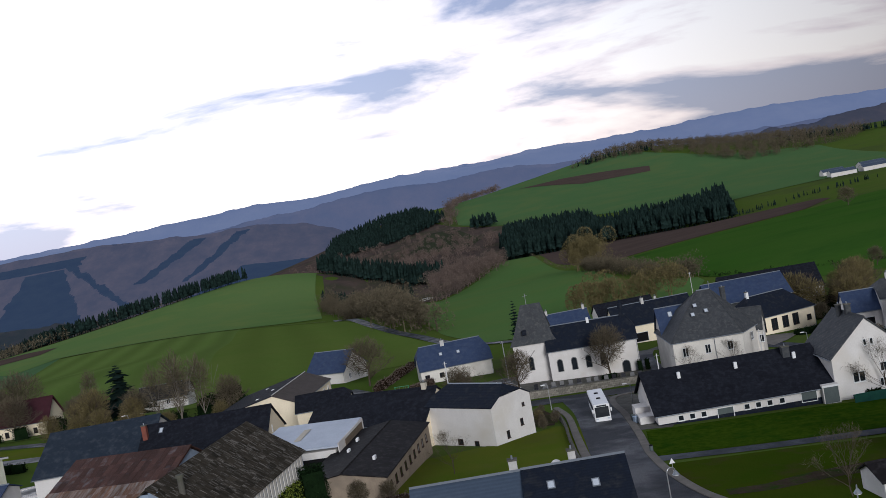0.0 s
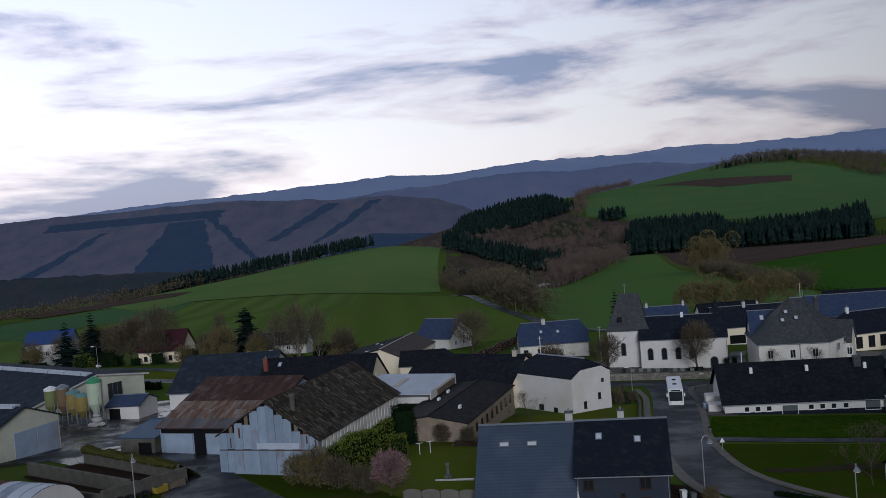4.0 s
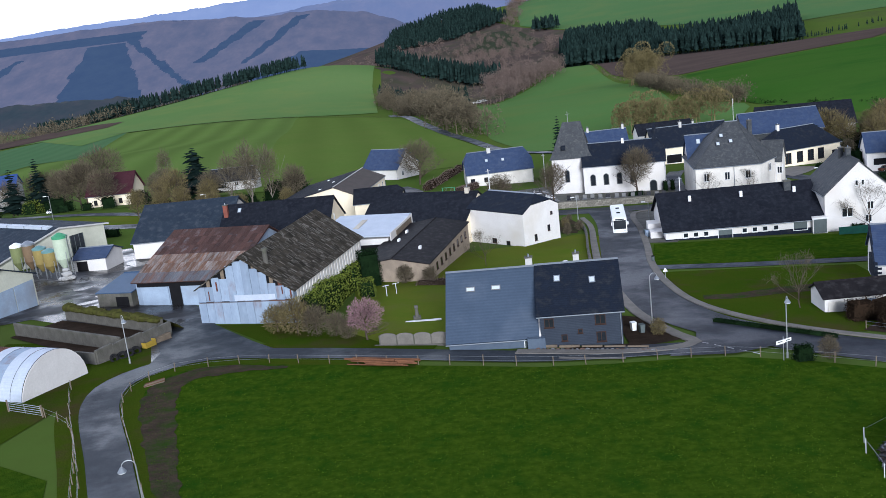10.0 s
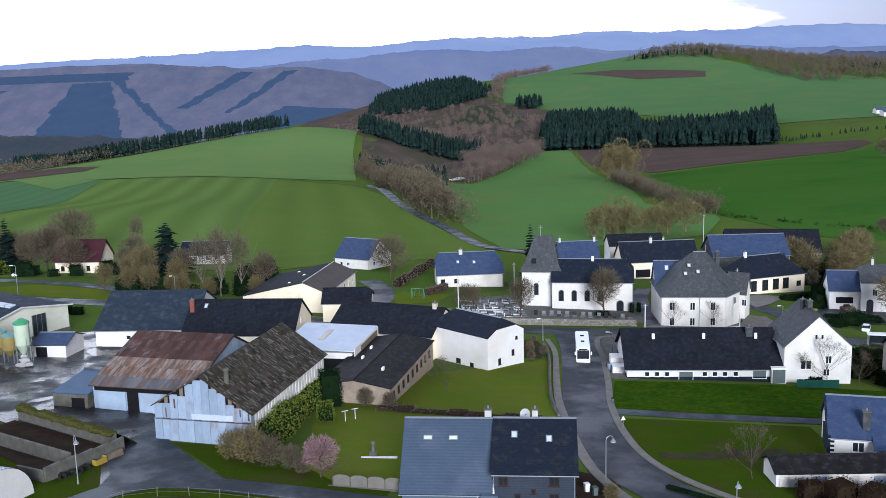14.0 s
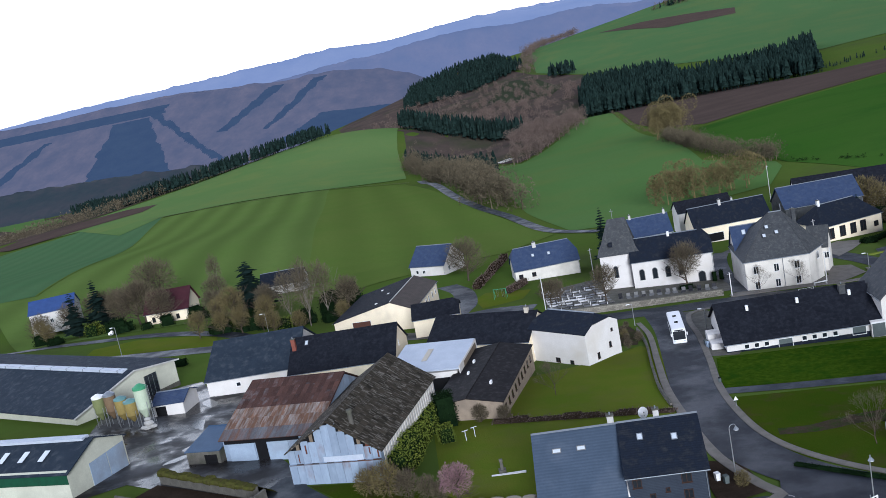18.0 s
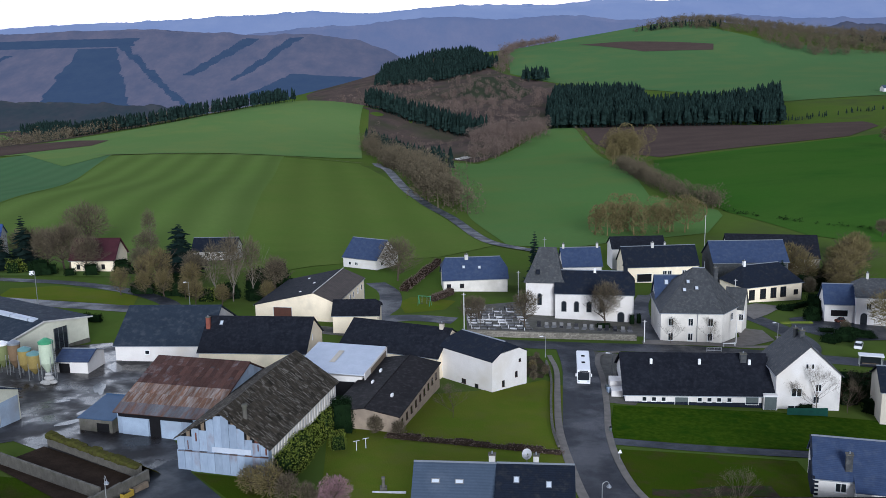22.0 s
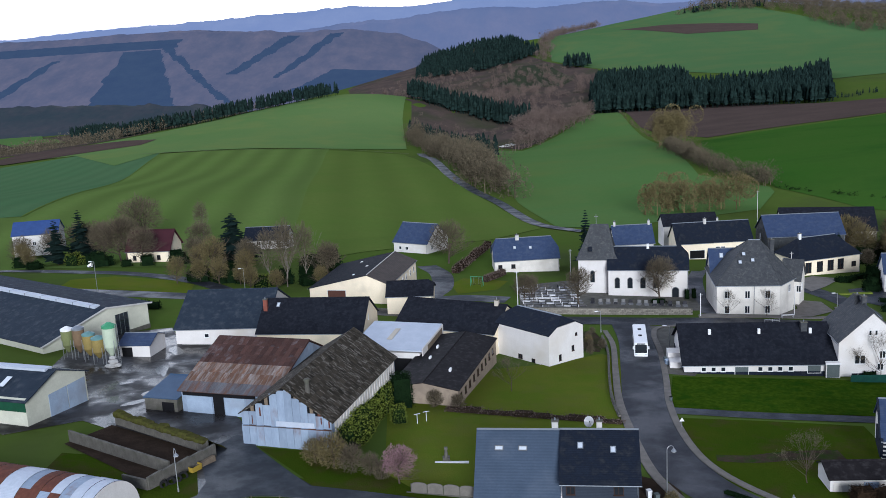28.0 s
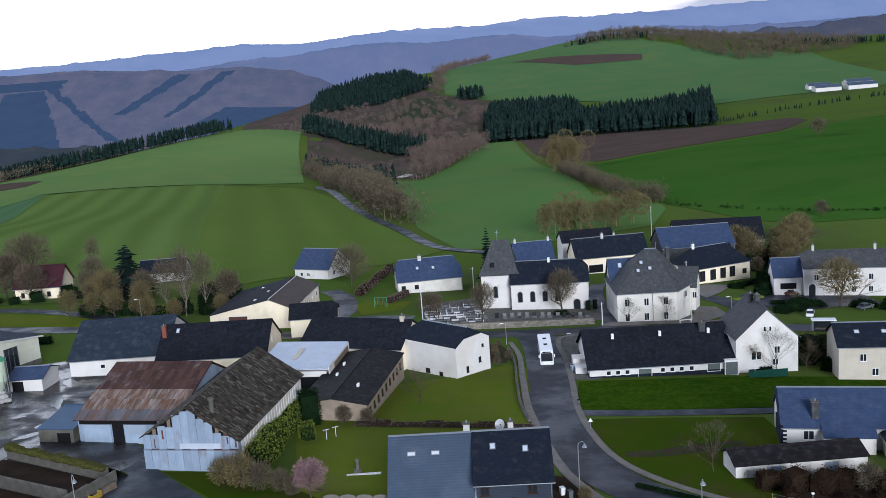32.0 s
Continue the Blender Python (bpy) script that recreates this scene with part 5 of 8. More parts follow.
for u in (5.2, 14.0, 23.0):
    v = part("vent_cowl", box(u - 0.25, 6.0, 5.6, u + 0.25, 6.5, 6.6, bevel=0.05), WHITEPAINT, longb)
part("bay", box(24.2, -0.9, -2.0, 26.6, 1.5, 2.4), WHITE, longb)
part("bay_door", box(24.35, -0.96, -0.3, 26.45, -0.9, 2.1), GREYDOOR, longb)
part("bay_lintel", box(24.1, -1.0, 2.1, 26.7, -0.86, 2.35), FRAME, longb)
part("porch", box(-2.2, 3.0, -2.0, 0.2, 6.0, 1.4), WHITE, longb)
part("porch_side", box(-2.3, 6.0, -2.0, 0.2, 9.0, 2.2), WHITE, longb)
gx0, gy0, gr = along(64.8, 154.3, -7, 11.2)
house("house", gx0, gy0, gr, 11.5, 11.2, -5.4, 1.0, 6.25, WHITE, SLATE_OLD, "white gabled house with a grey slate roof beside a bare tree", over=0.3,
      wins=[("L", 4.1, 2.4, 0.75, 1.4), ("L", 3.2, 2.4, 0.75, 1.4), ("L", 7.4, 3.4, 0.9, 1.2), ("L", 7.1, 1.2, 0.9, 1.1), ("L", 3.4, -0.4, 2.2, 1.0), ("L", 5.2, 7.6, 0.35, 0.8), ("L", 6.2, 7.6, 0.35, 0.8)],
      chims=[(5.5, 5.6, 7.6, 0.8, SLATE_OLD), (7.5, 6.2, 7.4, 0.7, SLATE_OLD)], skylights=[(3, 3.4, 0.6, 0.8)])
house("house", 79.6, 145.5, -17, 16, 10, -5.4, 0.6, 3.4, BEIGE, SLATE, "beige house with a dark slate roof", wins=W("F", (4, 9, 13), 3.4, 1.0, 1.2) + W("F", (6,), 0.8, 1.0, 1.2), skylights=[(3.5, 2.6, 0.7, 0.7), (8, 2.6, 0.7, 0.7), (12, 2.6, 0.7, 0.7)])

# white house with the blue roof and its long shed
shed_ = house("long_shed", 43.3, 104.9, -5, 17.2, 5.0, -1.7, 0.25, 1.25, WHITE, FLATROOF, "long low white shed with a dark mossy roof", "shed", mid=0.62, over=0.25, gutter=False)
for i in range(9):
    part("wall_panel", box(0.4 + i * 1.86, -0.07, -1.2, 2.2 + i * 1.86, -0.02, 1.55), BLUEDOOR if i % 4 == 2 else OFFWHITE, shed_)
bl = house("house", 54.5, 114.8, -19, 18, 10, -2.8, 0.6, 4.35, WHITE, SLATE_BLUE, "white house with a large blue slate roof", wins=[("F", 3.4, 1.6, 1.3, 1.2), ("F", 8.6, 1.6, 1.6, 1.0)], mid=0.55, over=0.3)
part("verge_slate", box(-0.42, -0.35, 1.0, -0.02, 5.2, 3.6), SLATE, bl)
part("verge_slate", slab([(-0.5, -0.4, 3.25), (-0.2, -0.4, 3.25), (-0.2, 5.5, 7.35), (-0.5, 5.5, 7.35)], 0.16), SLATE, bl)
for k in range(7):
    part("quoin", box(-0.06, -0.06, -1.0 + k * 0.6, 0.5, 0.4, -0.7 + k * 0.6), SLATE, bl, "dark slate quoin")
chimney(bl, 4.4, 1.4, 2.6, 6.6, 0.9, SLATE_OLD)
part("low_roof", slab([(5.0, -2.2, 2.7), (12.0, -2.2, 2.7), (12.0, 0.4, 3.9), (5.0, 0.4, 3.9)], 0.14), SLATE_BLUE, bl)
part("low_wall", box(5.2, -2.0, -1.5, 11.8, 0.1, 2.75), WHITE, bl)
hx, hy, hr = along(65.2, 106.2, -19, 11)
house("house", hx, hy, hr, 13, 11, -2.8, 0.0, 4.6, OFFWHITE, SLATE, "white gabled wing with a dark slate roof", wins=[("L", 5, 2.0, 1.0, 1.2)], over=0.3)
house("house", 112.0, 221.5, -18, 21, 11, -11.6, -4.2, -0.9, WHITE, SLATE_OLD, "long white two-storey house with a grey roof", hip=(1.8, 0), wins=W("F", (3, 8, 12, 16), 4.2, 1.0, 1.4) + W("F", (8, 12, 16), 1.0, 1.0, 1.4) + [("F", 2.0, -0.2, 1.6, 3.4, "arch")], chims=[(3, 5.5, 0.6), (18, 5.5, 0.6)])
house("annex", 105.5, 224.5, -14, 8, 8, -11.4, -6.5, -2.5, WHITE, SLATE_BLUE, "small white annex with a dark roof", "house", wins=[("F", 3.5, 1.6, 4.0, 1.6, "dark")])

# farm halls on the yard
wx, wy = -79.6, 186.1
hall = thing("farm_hall", wx, wy, -2.0, 54, "long farm hall with pale walls and a dark grey roof", "hall")
part("wall", prism([(-8, -2), (18, -2), (18, 4.9), (7, 6.6), (-8, 3.0)], 0, 75), HALLWALL, hall)
part("roof_slope", slab([(-8.8, -0.6, 2.8), (7, -0.6, 6.85), (7, 76, 6.85), (-8.8, 76, 2.8)], 0.16), HALLROOF, hall)
part("roof_slope", slab([(7, -0.6, 6.85), (18.7, -0.6, 5.05), (18.7, 76, 5.05), (7, 76, 6.85)], 0.16), HALLROOF, hall)
part("ridge_light", box(5.8, 1.5, 6.55, 7.2, 75, 7.1), PALEROOF, hall)
for k in range(12):
    part("ridge_bar", box(5.76, 3.0 + k * 6, 6.56, 7.24, 3.25 + k * 6, 7.13), ZINC, hall)
part("gate", box(9.4, -0.12, -1.0, 12.6, -0.03, 4.4), GLASS, hall, "tall dark glazed gate")
for u in (9.4, 10.4, 11.5, 12.5):
    part("gate_bar", box(u, -0.16, -1.0, u + 0.1, -0.1, 4.4), GREYDOOR, hall)
part("plinth", box(-8.1, -0.08, -2, 18.1, 0, 0.2), CONCRETE, hall)
part("verge_trim", slab([(-8.9, -0.75, 2.75), (7, -0.75, 6.82), (7, -0.6, 6.82), (-8.9, -0.6, 2.75)], 0.3), PALECHIM, hall)
part("verge_trim", slab([(7, -0.75, 6.82), (18.8, -0.75, 5.02), (18.8, -0.6, 5.02), (7, -0.6, 6.82)], 0.3), PALECHIM, hall)
g = thing("farm_hall", -69.5, 135.6, 0.4, 70, "farm hall with pale green walls and skylights in its roof", "hall")
part("wall", prism([(0, -2), (14, -2), (14, 5.2), (7, 7.6), (0, 5.2)], 0, 42), HALLWALL, g)
for a, b in (((-0.5, 5.0), (7, 7.8)), ((14.5, 5.0), (7, 7.8))):
    part("roof_slope", slab([(a[0], -0.5, a[1]), (b[0], -0.5, b[1]), (b[0], 43, b[1]), (a[0], 43, a[1])], 0.16), HALLROOF, g)
part("green_band", box(-0.06, 0, 3.2, -0.01, 42, 5.0), GREENPAINT, g)
part("ridge_light", box(6.2, 1, 7.6, 7.8, 42, 8.0), PALEROOF, g)
for v in (6, 10, 14, 18):
    part("skylight", slab([(2.2, v, 6.27), (4.4, v, 7.1), (4.4, v + 1.0, 7.1), (2.2, v + 1.0, 6.27)], 0.06), SKYGLASS, g)
for u in (5.0, 9.4):
    part("gate", box(u, -0.1, -1.0, u + 4.2, -0.03, 4.2), BLUEDOOR, g, "large pale sliding gate")
an = house("shed", -68.0, 176.5, -8, 6.2, 7.5, -1.7, 0.9, 2.2, WHITE, SLATE_BLUE, "small white shed with a grey roof on the yard", "shed", gutter=False)
# Shade of the shed's inside, put on the wall as a dark sheet.
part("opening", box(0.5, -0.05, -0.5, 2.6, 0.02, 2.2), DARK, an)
# vents and a pale ridge strip on the workshop roof
part("ridge_strip", box(1.0, 5.7, 4.02, 26.4, 5.95, 4.10), PALECHIM, low)
for u, v in ((6.5, 3.0), (12.0, 8.2), (18.0, 8.6)):
    part("roof_vent", box(u, v, 3.6, u + 0.9, v + 0.35, 4.15, bevel=0.05), WHITEPAINT, low)
for o in gp.children_recursive:
    if o.name.startswith("skylight") and o.type == "MESH":
        o.data.materials[0] = GREYFRAME


# ---- trees
rnd = random.Random(5)


def mesh_of(name, verts, faces, material):
    me = bpy.data.meshes.new(name)
    me.from_pydata(verts, [], faces)
    me.materials.append(material)
    return me


def limbs(seed, height, spread, levels=4, trunk=0.035, fork=3, lean=0.0, start=0.25):
    """A bare tree: a tapered trunk with limbs that fork, and the tips of its twigs."""
    r = random.Random(seed)
    verts, faces, tips = [], [], []

    def stick(p, q, ra, rb, n):
        turn = (q - p).to_track_quat("Z", "Y").to_matrix()
        k = len(verts)
        for c, rr in ((p, ra), (q, rb)):
            for i in range(n):
                verts.append(tuple(c + turn @ Vector((rr * math.cos(i * math.tau / n), rr * math.sin(i * math.tau / n), 0))))
        for i in range(n):
            j = (i + 1) % n
            faces.append((k + i, k + j, k + n + j, k + n + i))

    def grow(p, way, length, rad, level):
        q = p
        n = 5 if level < 2 else 3
        for s in range(2):
            step = way + Vector((r.uniform(-1, 1), r.uniform(-1, 1), r.uniform(-0.3, 0.6))) * 0.14
            nxt = q + step.normalized() * length / 2
            stick(q, nxt, rad * (1 - 0.25 * s), rad * (0.75 - 0.2 * s), n)
            q = nxt
        if level >= 2:
            tips.append((p.lerp(q, 0.6), way))
        if level >= levels:
            tips.append((q, way))
            return
        for i in range(fork + (level == 0)):
            a = r.uniform(0, math.tau) + i * math.tau / fork
            out = Vector((math.cos(a), math.sin(a), 0)) * spread * r.uniform(0.6, 1.2)
            grow(q if i else q, (way * 0.9 + out + Vector((0, 0, 0.18))).normalized(), length * r.uniform(0.6, 0.78), rad * 0.52, level + 1)
        if level == 0:
            for z in (0.5, 0.62, 0.74, 0.86, 0.95):
                a = r.uniform(0, math.tau)
                grow(p.lerp(q, z), Vector((math.cos(a) * spread * 1.3, math.sin(a) * spread * 1.3, 0.4)).normalized(), length * 0.72, rad * 0.45, 1 + (z > 0.7))

    grow(Vector((0, 0, -0.4)), Vector((lean, 0, 1)).normalized(), height * 0.3, height * trunk * 0.5, 0)
    return verts, faces, tips


def sprays(tips, seed, count, length, width, droop=0.0):
    """Fans of fine twigs or small leaves at the ends of the limbs."""
    r = random.Random(seed)
    verts, faces = [], []
    for p, way in tips:
        for _ in range(count):
            d = (way * 0.7 + Vector((r.gauss(0, 0.7), r.gauss(0, 0.7), r.gauss(0.15 - droop, 0.5)))).normalized()
            side = d.cross(Vector((r.uniform(-1, 1), r.uniform(-1, 1), r.uniform(-1, 1)))).normalized()
            s = length * r.uniform(0.5, 1.3)
            o = p + Vector((r.gauss(0, 1), r.gauss(0, 1), r.gauss(0, 1))) * length * 0.35
            k = len(verts)
            verts += [tuple(o - side * width * 0.5), tuple(o + side * width * 0.5), tuple(o + d * s)]
            faces.append((k, k + 1, k + 2))
    return verts, faces


def dome(seed, count, wide, low, length, width):
    """A loose round crown of fine twigs on a tree 10 m high, thicker towards its rim, with an uneven outline."""
    r = random.Random(seed)
    verts, faces = [], []
    mid, half = (10 + low) / 2, (10 - low) / 2
    for _ in range(count):
        d = Vector((r.gauss(0, 1), r.gauss(0, 1), r.gauss(0.15, 1))).normalized()
        bulge = 0.86 + 0.24 * noise.noise(d * 2.1 + Vector((seed * 3.0, 0, 0))) + 0.10 * noise.noise(d * 6 + Vector((0, seed * 5.0, 0)))
        f = r.random() ** 0.45 * bulge
        p = Vector((d.x * wide * f, d.y * wide * f, mid + d.z * half * f))
        way = (d + Vector((r.gauss(0, 0.45), r.gauss(0, 0.45), 0.45 + r.gauss(0, 0.35)))).normalized() * length * r.uniform(0.4, 1.2)
        side = way.cross(Vector((r.uniform(-1, 1), r.uniform(-1, 1), r.uniform(-1, 1)))).normalized() * width
        k = len(verts)
        verts += [tuple(p - side * 0.5), tuple(p + side * 0.5), tuple(p + way)]
        faces.append((k, k + 1, k + 2))
    return verts, faces


DOMES = {"round": (3000, 3.5, 2.2, 1.0, 0.075), "oak": (3600, 4.6, 1.8, 1.0, 0.07), "bud": (3000, 3.6, 1.6, 0.8, 0.10), "pink": (3200, 3.9, 1.8, 0.6, 0.16), "shrub": (1900, 4.6, -0.5, 1.2, 0.17), "budshrub": (2000, 4.8, -0.5, 1.1, 0.19), "birch": (1500, 1.8, 2.4, 0.9, 0.06)}
KINDS = {}


def kind_of(key):
    """Meshes of a kind of tree 10 m high: trunk and crown."""
    if key in KINDS:
        return KINDS[key]
    name, seed = key
    spec = {"round": (0.6, 4, 3, TWIGS, 16, 1.0, 0.055, BARK), "oak": (0.8, 4, 3, TWIGS, 19, 1.0, 0.055, BARK), "birch": (0.16, 4, 2, TWIGS, 14, 0.9, 0.05, BIRCHBARK), "bud": (0.65, 4, 3, BUDS, 18, 0.9, 0.085, BARK),
            "pink": (0.7, 4, 3, BLOSSOM, 13, 0.7, 0.22, BARK), "thin": (0.42, 4, 3, TWIGS, 2, 0.8, 0.035, BARK), "shrub": (0.7, 3, 4, TWIGS, 46, 1.5, 0.11, BARK), "budshrub": (0.7, 3, 4, BUDS, 48, 1.5, 0.15, BARK)}[name]
    v, f, tips = limbs(seed, 10, spec[0], spec[1], fork=spec[2], trunk=0.04 if name not in ("birch", "thin") else 0.018)
    top = max(p.z for p, _ in tips) * 1.06
    sc = 10 / top
    v = [(x * sc, y * sc, z * sc) for x, y, z in v]
    tips = [(p * sc, w) for p, w in tips]
    cv, cf = dome(seed, *DOMES[name]) if name in DOMES else sprays(tips, seed, spec[4], spec[5], spec[6])
    KINDS[key] = (mesh_of("trunk", v, f, spec[7]), mesh_of("crown", cv, cf, spec[3]))
    return KINDS[key]


def tree(kind, x, y, height, label, group="", seed=None, wide=1.0, category="tree", name="tree"):
    seed = rnd.randrange(3) if seed is None else seed
    trunk, crown = kind_of((kind, seed))
    root = thing(name, x, y, ground(x, y) - 0.05, rnd.uniform(0, 360), label, category, group)
    s = height / 10
    m = Matrix.Diagonal((s * wide, s * wide, s, 1))
    part("trunk", trunk, None, root, at=m)
    part("crown", crown, None, root, at=m)
    return root


def spruce_verts(height, r, sides=7, tiers=7, slim=0.17):
    """A spruce: tiers of ragged drooping boughs round a thin trunk."""
    verts, faces = [], []
    for t in range(tiers):
        f = t / tiers
        z, rad = height * (0.26 + 0.72 * f), height * slim * (1 - f) ** 0.6 * r.uniform(0.8, 1.2)
        k = len(verts)
        a0 = r.uniform(0, 6)
        for i in range(sides):
            a = a0 + i * math.tau / sides
            q = rad * r.uniform(0.6, 1.25)
            verts.append((q * math.cos(a), q * math.sin(a), z - rad * r.uniform(0.1, 0.6)))
        verts.append((r.gauss(0, 0.02) * height * 0.2, r.gauss(0, 0.02) * height * 0.2, min(height, z + height * 0.25)))
        for i in range(sides):
            faces.append((k + i, k + (i + 1) % sides, k + sides))
    return verts, faces


def spruce_tree(x, y, height, label, slim=0.2, group=""):
    r = random.Random(int(x * 7 + y))
    root = thing("conifer", x, y, ground(x, y) - 0.05, 0, label, "tree", group)
    part("trunk", tube(0, 0, -0.5, height * 0.95, height * 0.018, 0.02, 6), BARK, root)
    verts, faces = [], []
    for t in range(22):
        f = t / 22
        z, rad = height * (0.1 + 0.9 * f), height * slim * (1 - f) ** 0.7 * r.uniform(0.55, 1.3) + 0.25
        n = 17 - int(f * 8)
        for i in range(n):
            a = r.uniform(0, math.tau)
            q, dz = rad * r.uniform(0.55, 1.15), r.uniform(-0.25, 0.05) * rad
            side = 0.32 * rad + 0.12
            k = len(verts)
            c, s = math.cos(a), math.sin(a)
            verts += [(0, 0, z + 0.12 * rad), (q * c * 0.6 - side * s, q * s * 0.6 + side * c, z + dz * 0.5), (q * c, q * s, z + dz), (q * c * 0.6 + side * s, q * s * 0.6 - side * c, z + dz * 0.5)]
            faces += [(k, k + 1, k + 2), (k, k + 2, k + 3)]
    part("crown", mesh_of("crown", verts, faces, SPRUCE), None, root)
    return root


def inside(poly, x, y):
    hit = False
    for (xa, ya), (xb, yb) in zip(poly, poly[1:] + poly[:1]):
        if (ya > y) != (yb > y) and x < (xb - xa) * (y - ya) / (yb - ya) + xa:
            hit = not hit
    return hit


def scatter(poly, count, r, gap=0.0):
    xs, ys = [p[0] for p in poly], [p[1] for p in poly]
    pts = []
    tries = 0
    while len(pts) < count and tries < count * 40:
        tries += 1
        p = (r.uniform(min(xs), max(xs)), r.uniform(min(ys), max(ys)))
        if inside(poly, *p) and (gap == 0 or all((p[0] - q[0]) ** 2 + (p[1] - q[1]) ** 2 > gap * gap for q in pts[-60:])):
            pts.append(p)
    return pts


def beside(line, count, r, wide):
    pts = smooth_line(line, 3.0)
    res = []
    for _ in range(count):
        q = pts[r.randrange(len(pts))]
        res.append((q.x + r.uniform(-wide, wide), q.y + r.uniform(-wide, wide)))
    return res


def spruces(pts, lo, hi, label, seed, slim=0.15):
    """Far spruces joined into one wood."""
    r = random.Random(seed)
    zs = heights(np.array([p[0] for p in pts]), np.array([p[1] for p in pts]))
    verts, faces, tv, tf = [], [], [], []
    for (x, y), z in zip(pts, zs):
        h = r.uniform(lo, hi)
        v, f = spruce_verts(h, r, slim=slim)
        k = len(verts)
        verts += [(a + x, b + y, c + z - 0.3) for a, b, c in v]
        faces += [tuple(i + k for i in q) for q in f]
        k = len(verts)
        w = h * 0.016
        verts += [(x - w, y, z - 1), (x + w, y, z - 1), (x, y, z + h * 0.5), (x, y - w, z - 1), (x, y + w, z - 1)]
        faces += [(k, k + 1, k + 2), (k + 3, k + 4, k + 2)]
    ob = new("spruce_wood", mesh_of("spruce_wood", verts, faces, SPRUCE))
    return tagged(ob, label, "wood", kind="stuff")


def bare_wood(pts, lo, hi, label, material, seed, per=70, name="bare_wood", squat=1.0, needles=0.05):
    """Leafless far trees joined into one wood: each a trunk and a cloud of fine twigs with an uneven outline."""
    r = random.Random(seed)
    zs = heights(np.array([p[0] for p in pts]), np.array([p[1] for p in pts]))
    verts, faces = [], []
    for (x, y), z in zip(pts, zs):
        h = r.uniform(lo, hi)
        rad = h * 0.33 * squat * r.uniform(0.8, 1.25)
        lobes = [(r.gauss(0, 0.45), r.gauss(0, 0.45), r.gauss(0, 0.4), r.uniform(0.4, 0.75)) for _ in range(6)]
        k = len(verts)
        w = h * 0.02
        verts += [(x - w, y, z - 0.5), (x + w, y, z - 0.5), (x, y, z + h * 0.7), (x, y - w, z - 0.5), (x, y + w, z - 0.5)]
        faces += [(k, k + 1, k + 2), (k + 3, k + 4, k + 2)]
        for i in range(per):
            lx, ly, lz, lr = lobes[i % 6]
            a, b = r.uniform(0, math.tau), r.uniform(-1, 1)
            q = math.sqrt(1 - b * b)
            d = Vector((math.cos(a) * q, math.sin(a) * q, b))
            c = Vector((x + (lx + d.x * lr) * rad, y + (ly + d.y * lr) * rad, z + h * 0.53 + (lz + d.z * lr) * h * 0.40))
            s = h * needles * r.uniform(0.7, 2.0)
            side = d.cross(Vector((r.uniform(-1, 1), r.uniform(-1, 1), r.uniform(-1, 1)))).normalized() * s * 0.3
            way = (d + Vector((r.gauss(0, 0.4), r.gauss(0, 0.4), 0.4))).normalized() * s * 1.6
            k = len(verts)
            verts += [tuple(c - side), tuple(c + side), tuple(c + way)]
            faces.append((k, k + 1, k + 2))
    ob = new(name, mesh_of(name, verts, faces, material))
    return tagged(ob, label, "wood" if name == "bare_wood" else "hedge", kind="stuff")


r5 = random.Random(11)
spruces(scatter([(166, 1014), (198, 1243), (249, 1463), (349, 1392), (330, 1232), (429, 1232), (528, 1309), (422, 1025)], 2700, r5), 17, 24, "dense dark spruce plantation above a ploughed field", 1)
spruces(scatter([(-33, 2013), (-11, 2288), (187, 2288), (226, 2035), (99, 1980)], 1300, r5), 17, 25, "dark spruce wood crowning a knoll", 2)
spruces(beside([(-24, 1221), (8, 1191), (49, 1169), (102, 1112)], 280, r5, 9), 20, 27, "row of tall dark spruces across a brown slope", 3, 0.14)
spruces(beside([(-549, 1584), (-428, 1309), (-313, 1155), (-236, 1186), (-179, 1208), (-132, 1230)], 800, r5, 14), 16, 19.5, "dark spruce belt behind the crown of a field", 4)
spruces(beside([(-1154, 2563), (-989, 2486), (-835, 2365), (-714, 2145), (-659, 1870), (-571, 1650)], 420, r5, 34), 15, 21, "dark spruce wood on the valley floor", 8)
spruces(scatter([(244, 1804), (288, 1771), (295, 1826), (253, 1859)], 40, r5), 20, 26, "small clump of dark spruces", 5)
spruces(beside([(-24, 985), (4, 880), (27, 740), (35, 670)], 110, r5, 5), 14, 19, "young dark spruces at the edge of a hedge", 6)
spruces(beside([(439, 1055), (517, 1083), (703, 1100)], 60, r5, 5), 5, 8, "dark hedge line on the far slope", 7)
bare_wood(beside([(-24, 959), (-2, 830), (12, 616), (20, 504), (28, 441)], 190, r5, 9), 11, 19, "bare brown trees along a sunken lane", TWIGS, 1, 620, needles=0.027)
bare_wood(scatter([(78, 850), (76, 960), (98, 1085), (164, 1014), (136, 934), (108, 874)], 110, r5), 11, 17, "leafless brown wood in a hollow", TWIGS_RED, 2, 330, needles=0.034)
bare_wood(scatter([(-24, 1150), (-20, 1010), (10, 940), (48, 850), (70, 930), (84, 1070), (20, 1140)], 60, r5), 2, 5, "low brown scrub on a cleared slope", TWIGS_RED, 16, 160, needles=0.06, squat=1.6)
bare_wood(scatter([(-82, 1282), (-33, 1226), (110, 1122), (204, 1243), (264, 1595), (220, 1936), (99, 1980), (-44, 2013), (-143, 1870)], 480, r5), 7, 13, "leafless reddish-brown wood on a far slope", TWIGS_RED, 3, 130, needles=0.075)
bare_wood(scatter([(-615, 1111), (-439, 1083), (-329, 1111), (-176, 1248), (-329, 1650), (-571, 1650), (-549, 1408), (-769, 1375)], 700, r5), 9, 16, "leafless wood in the valley", TWIGS, 4, 46, needles=0.08)
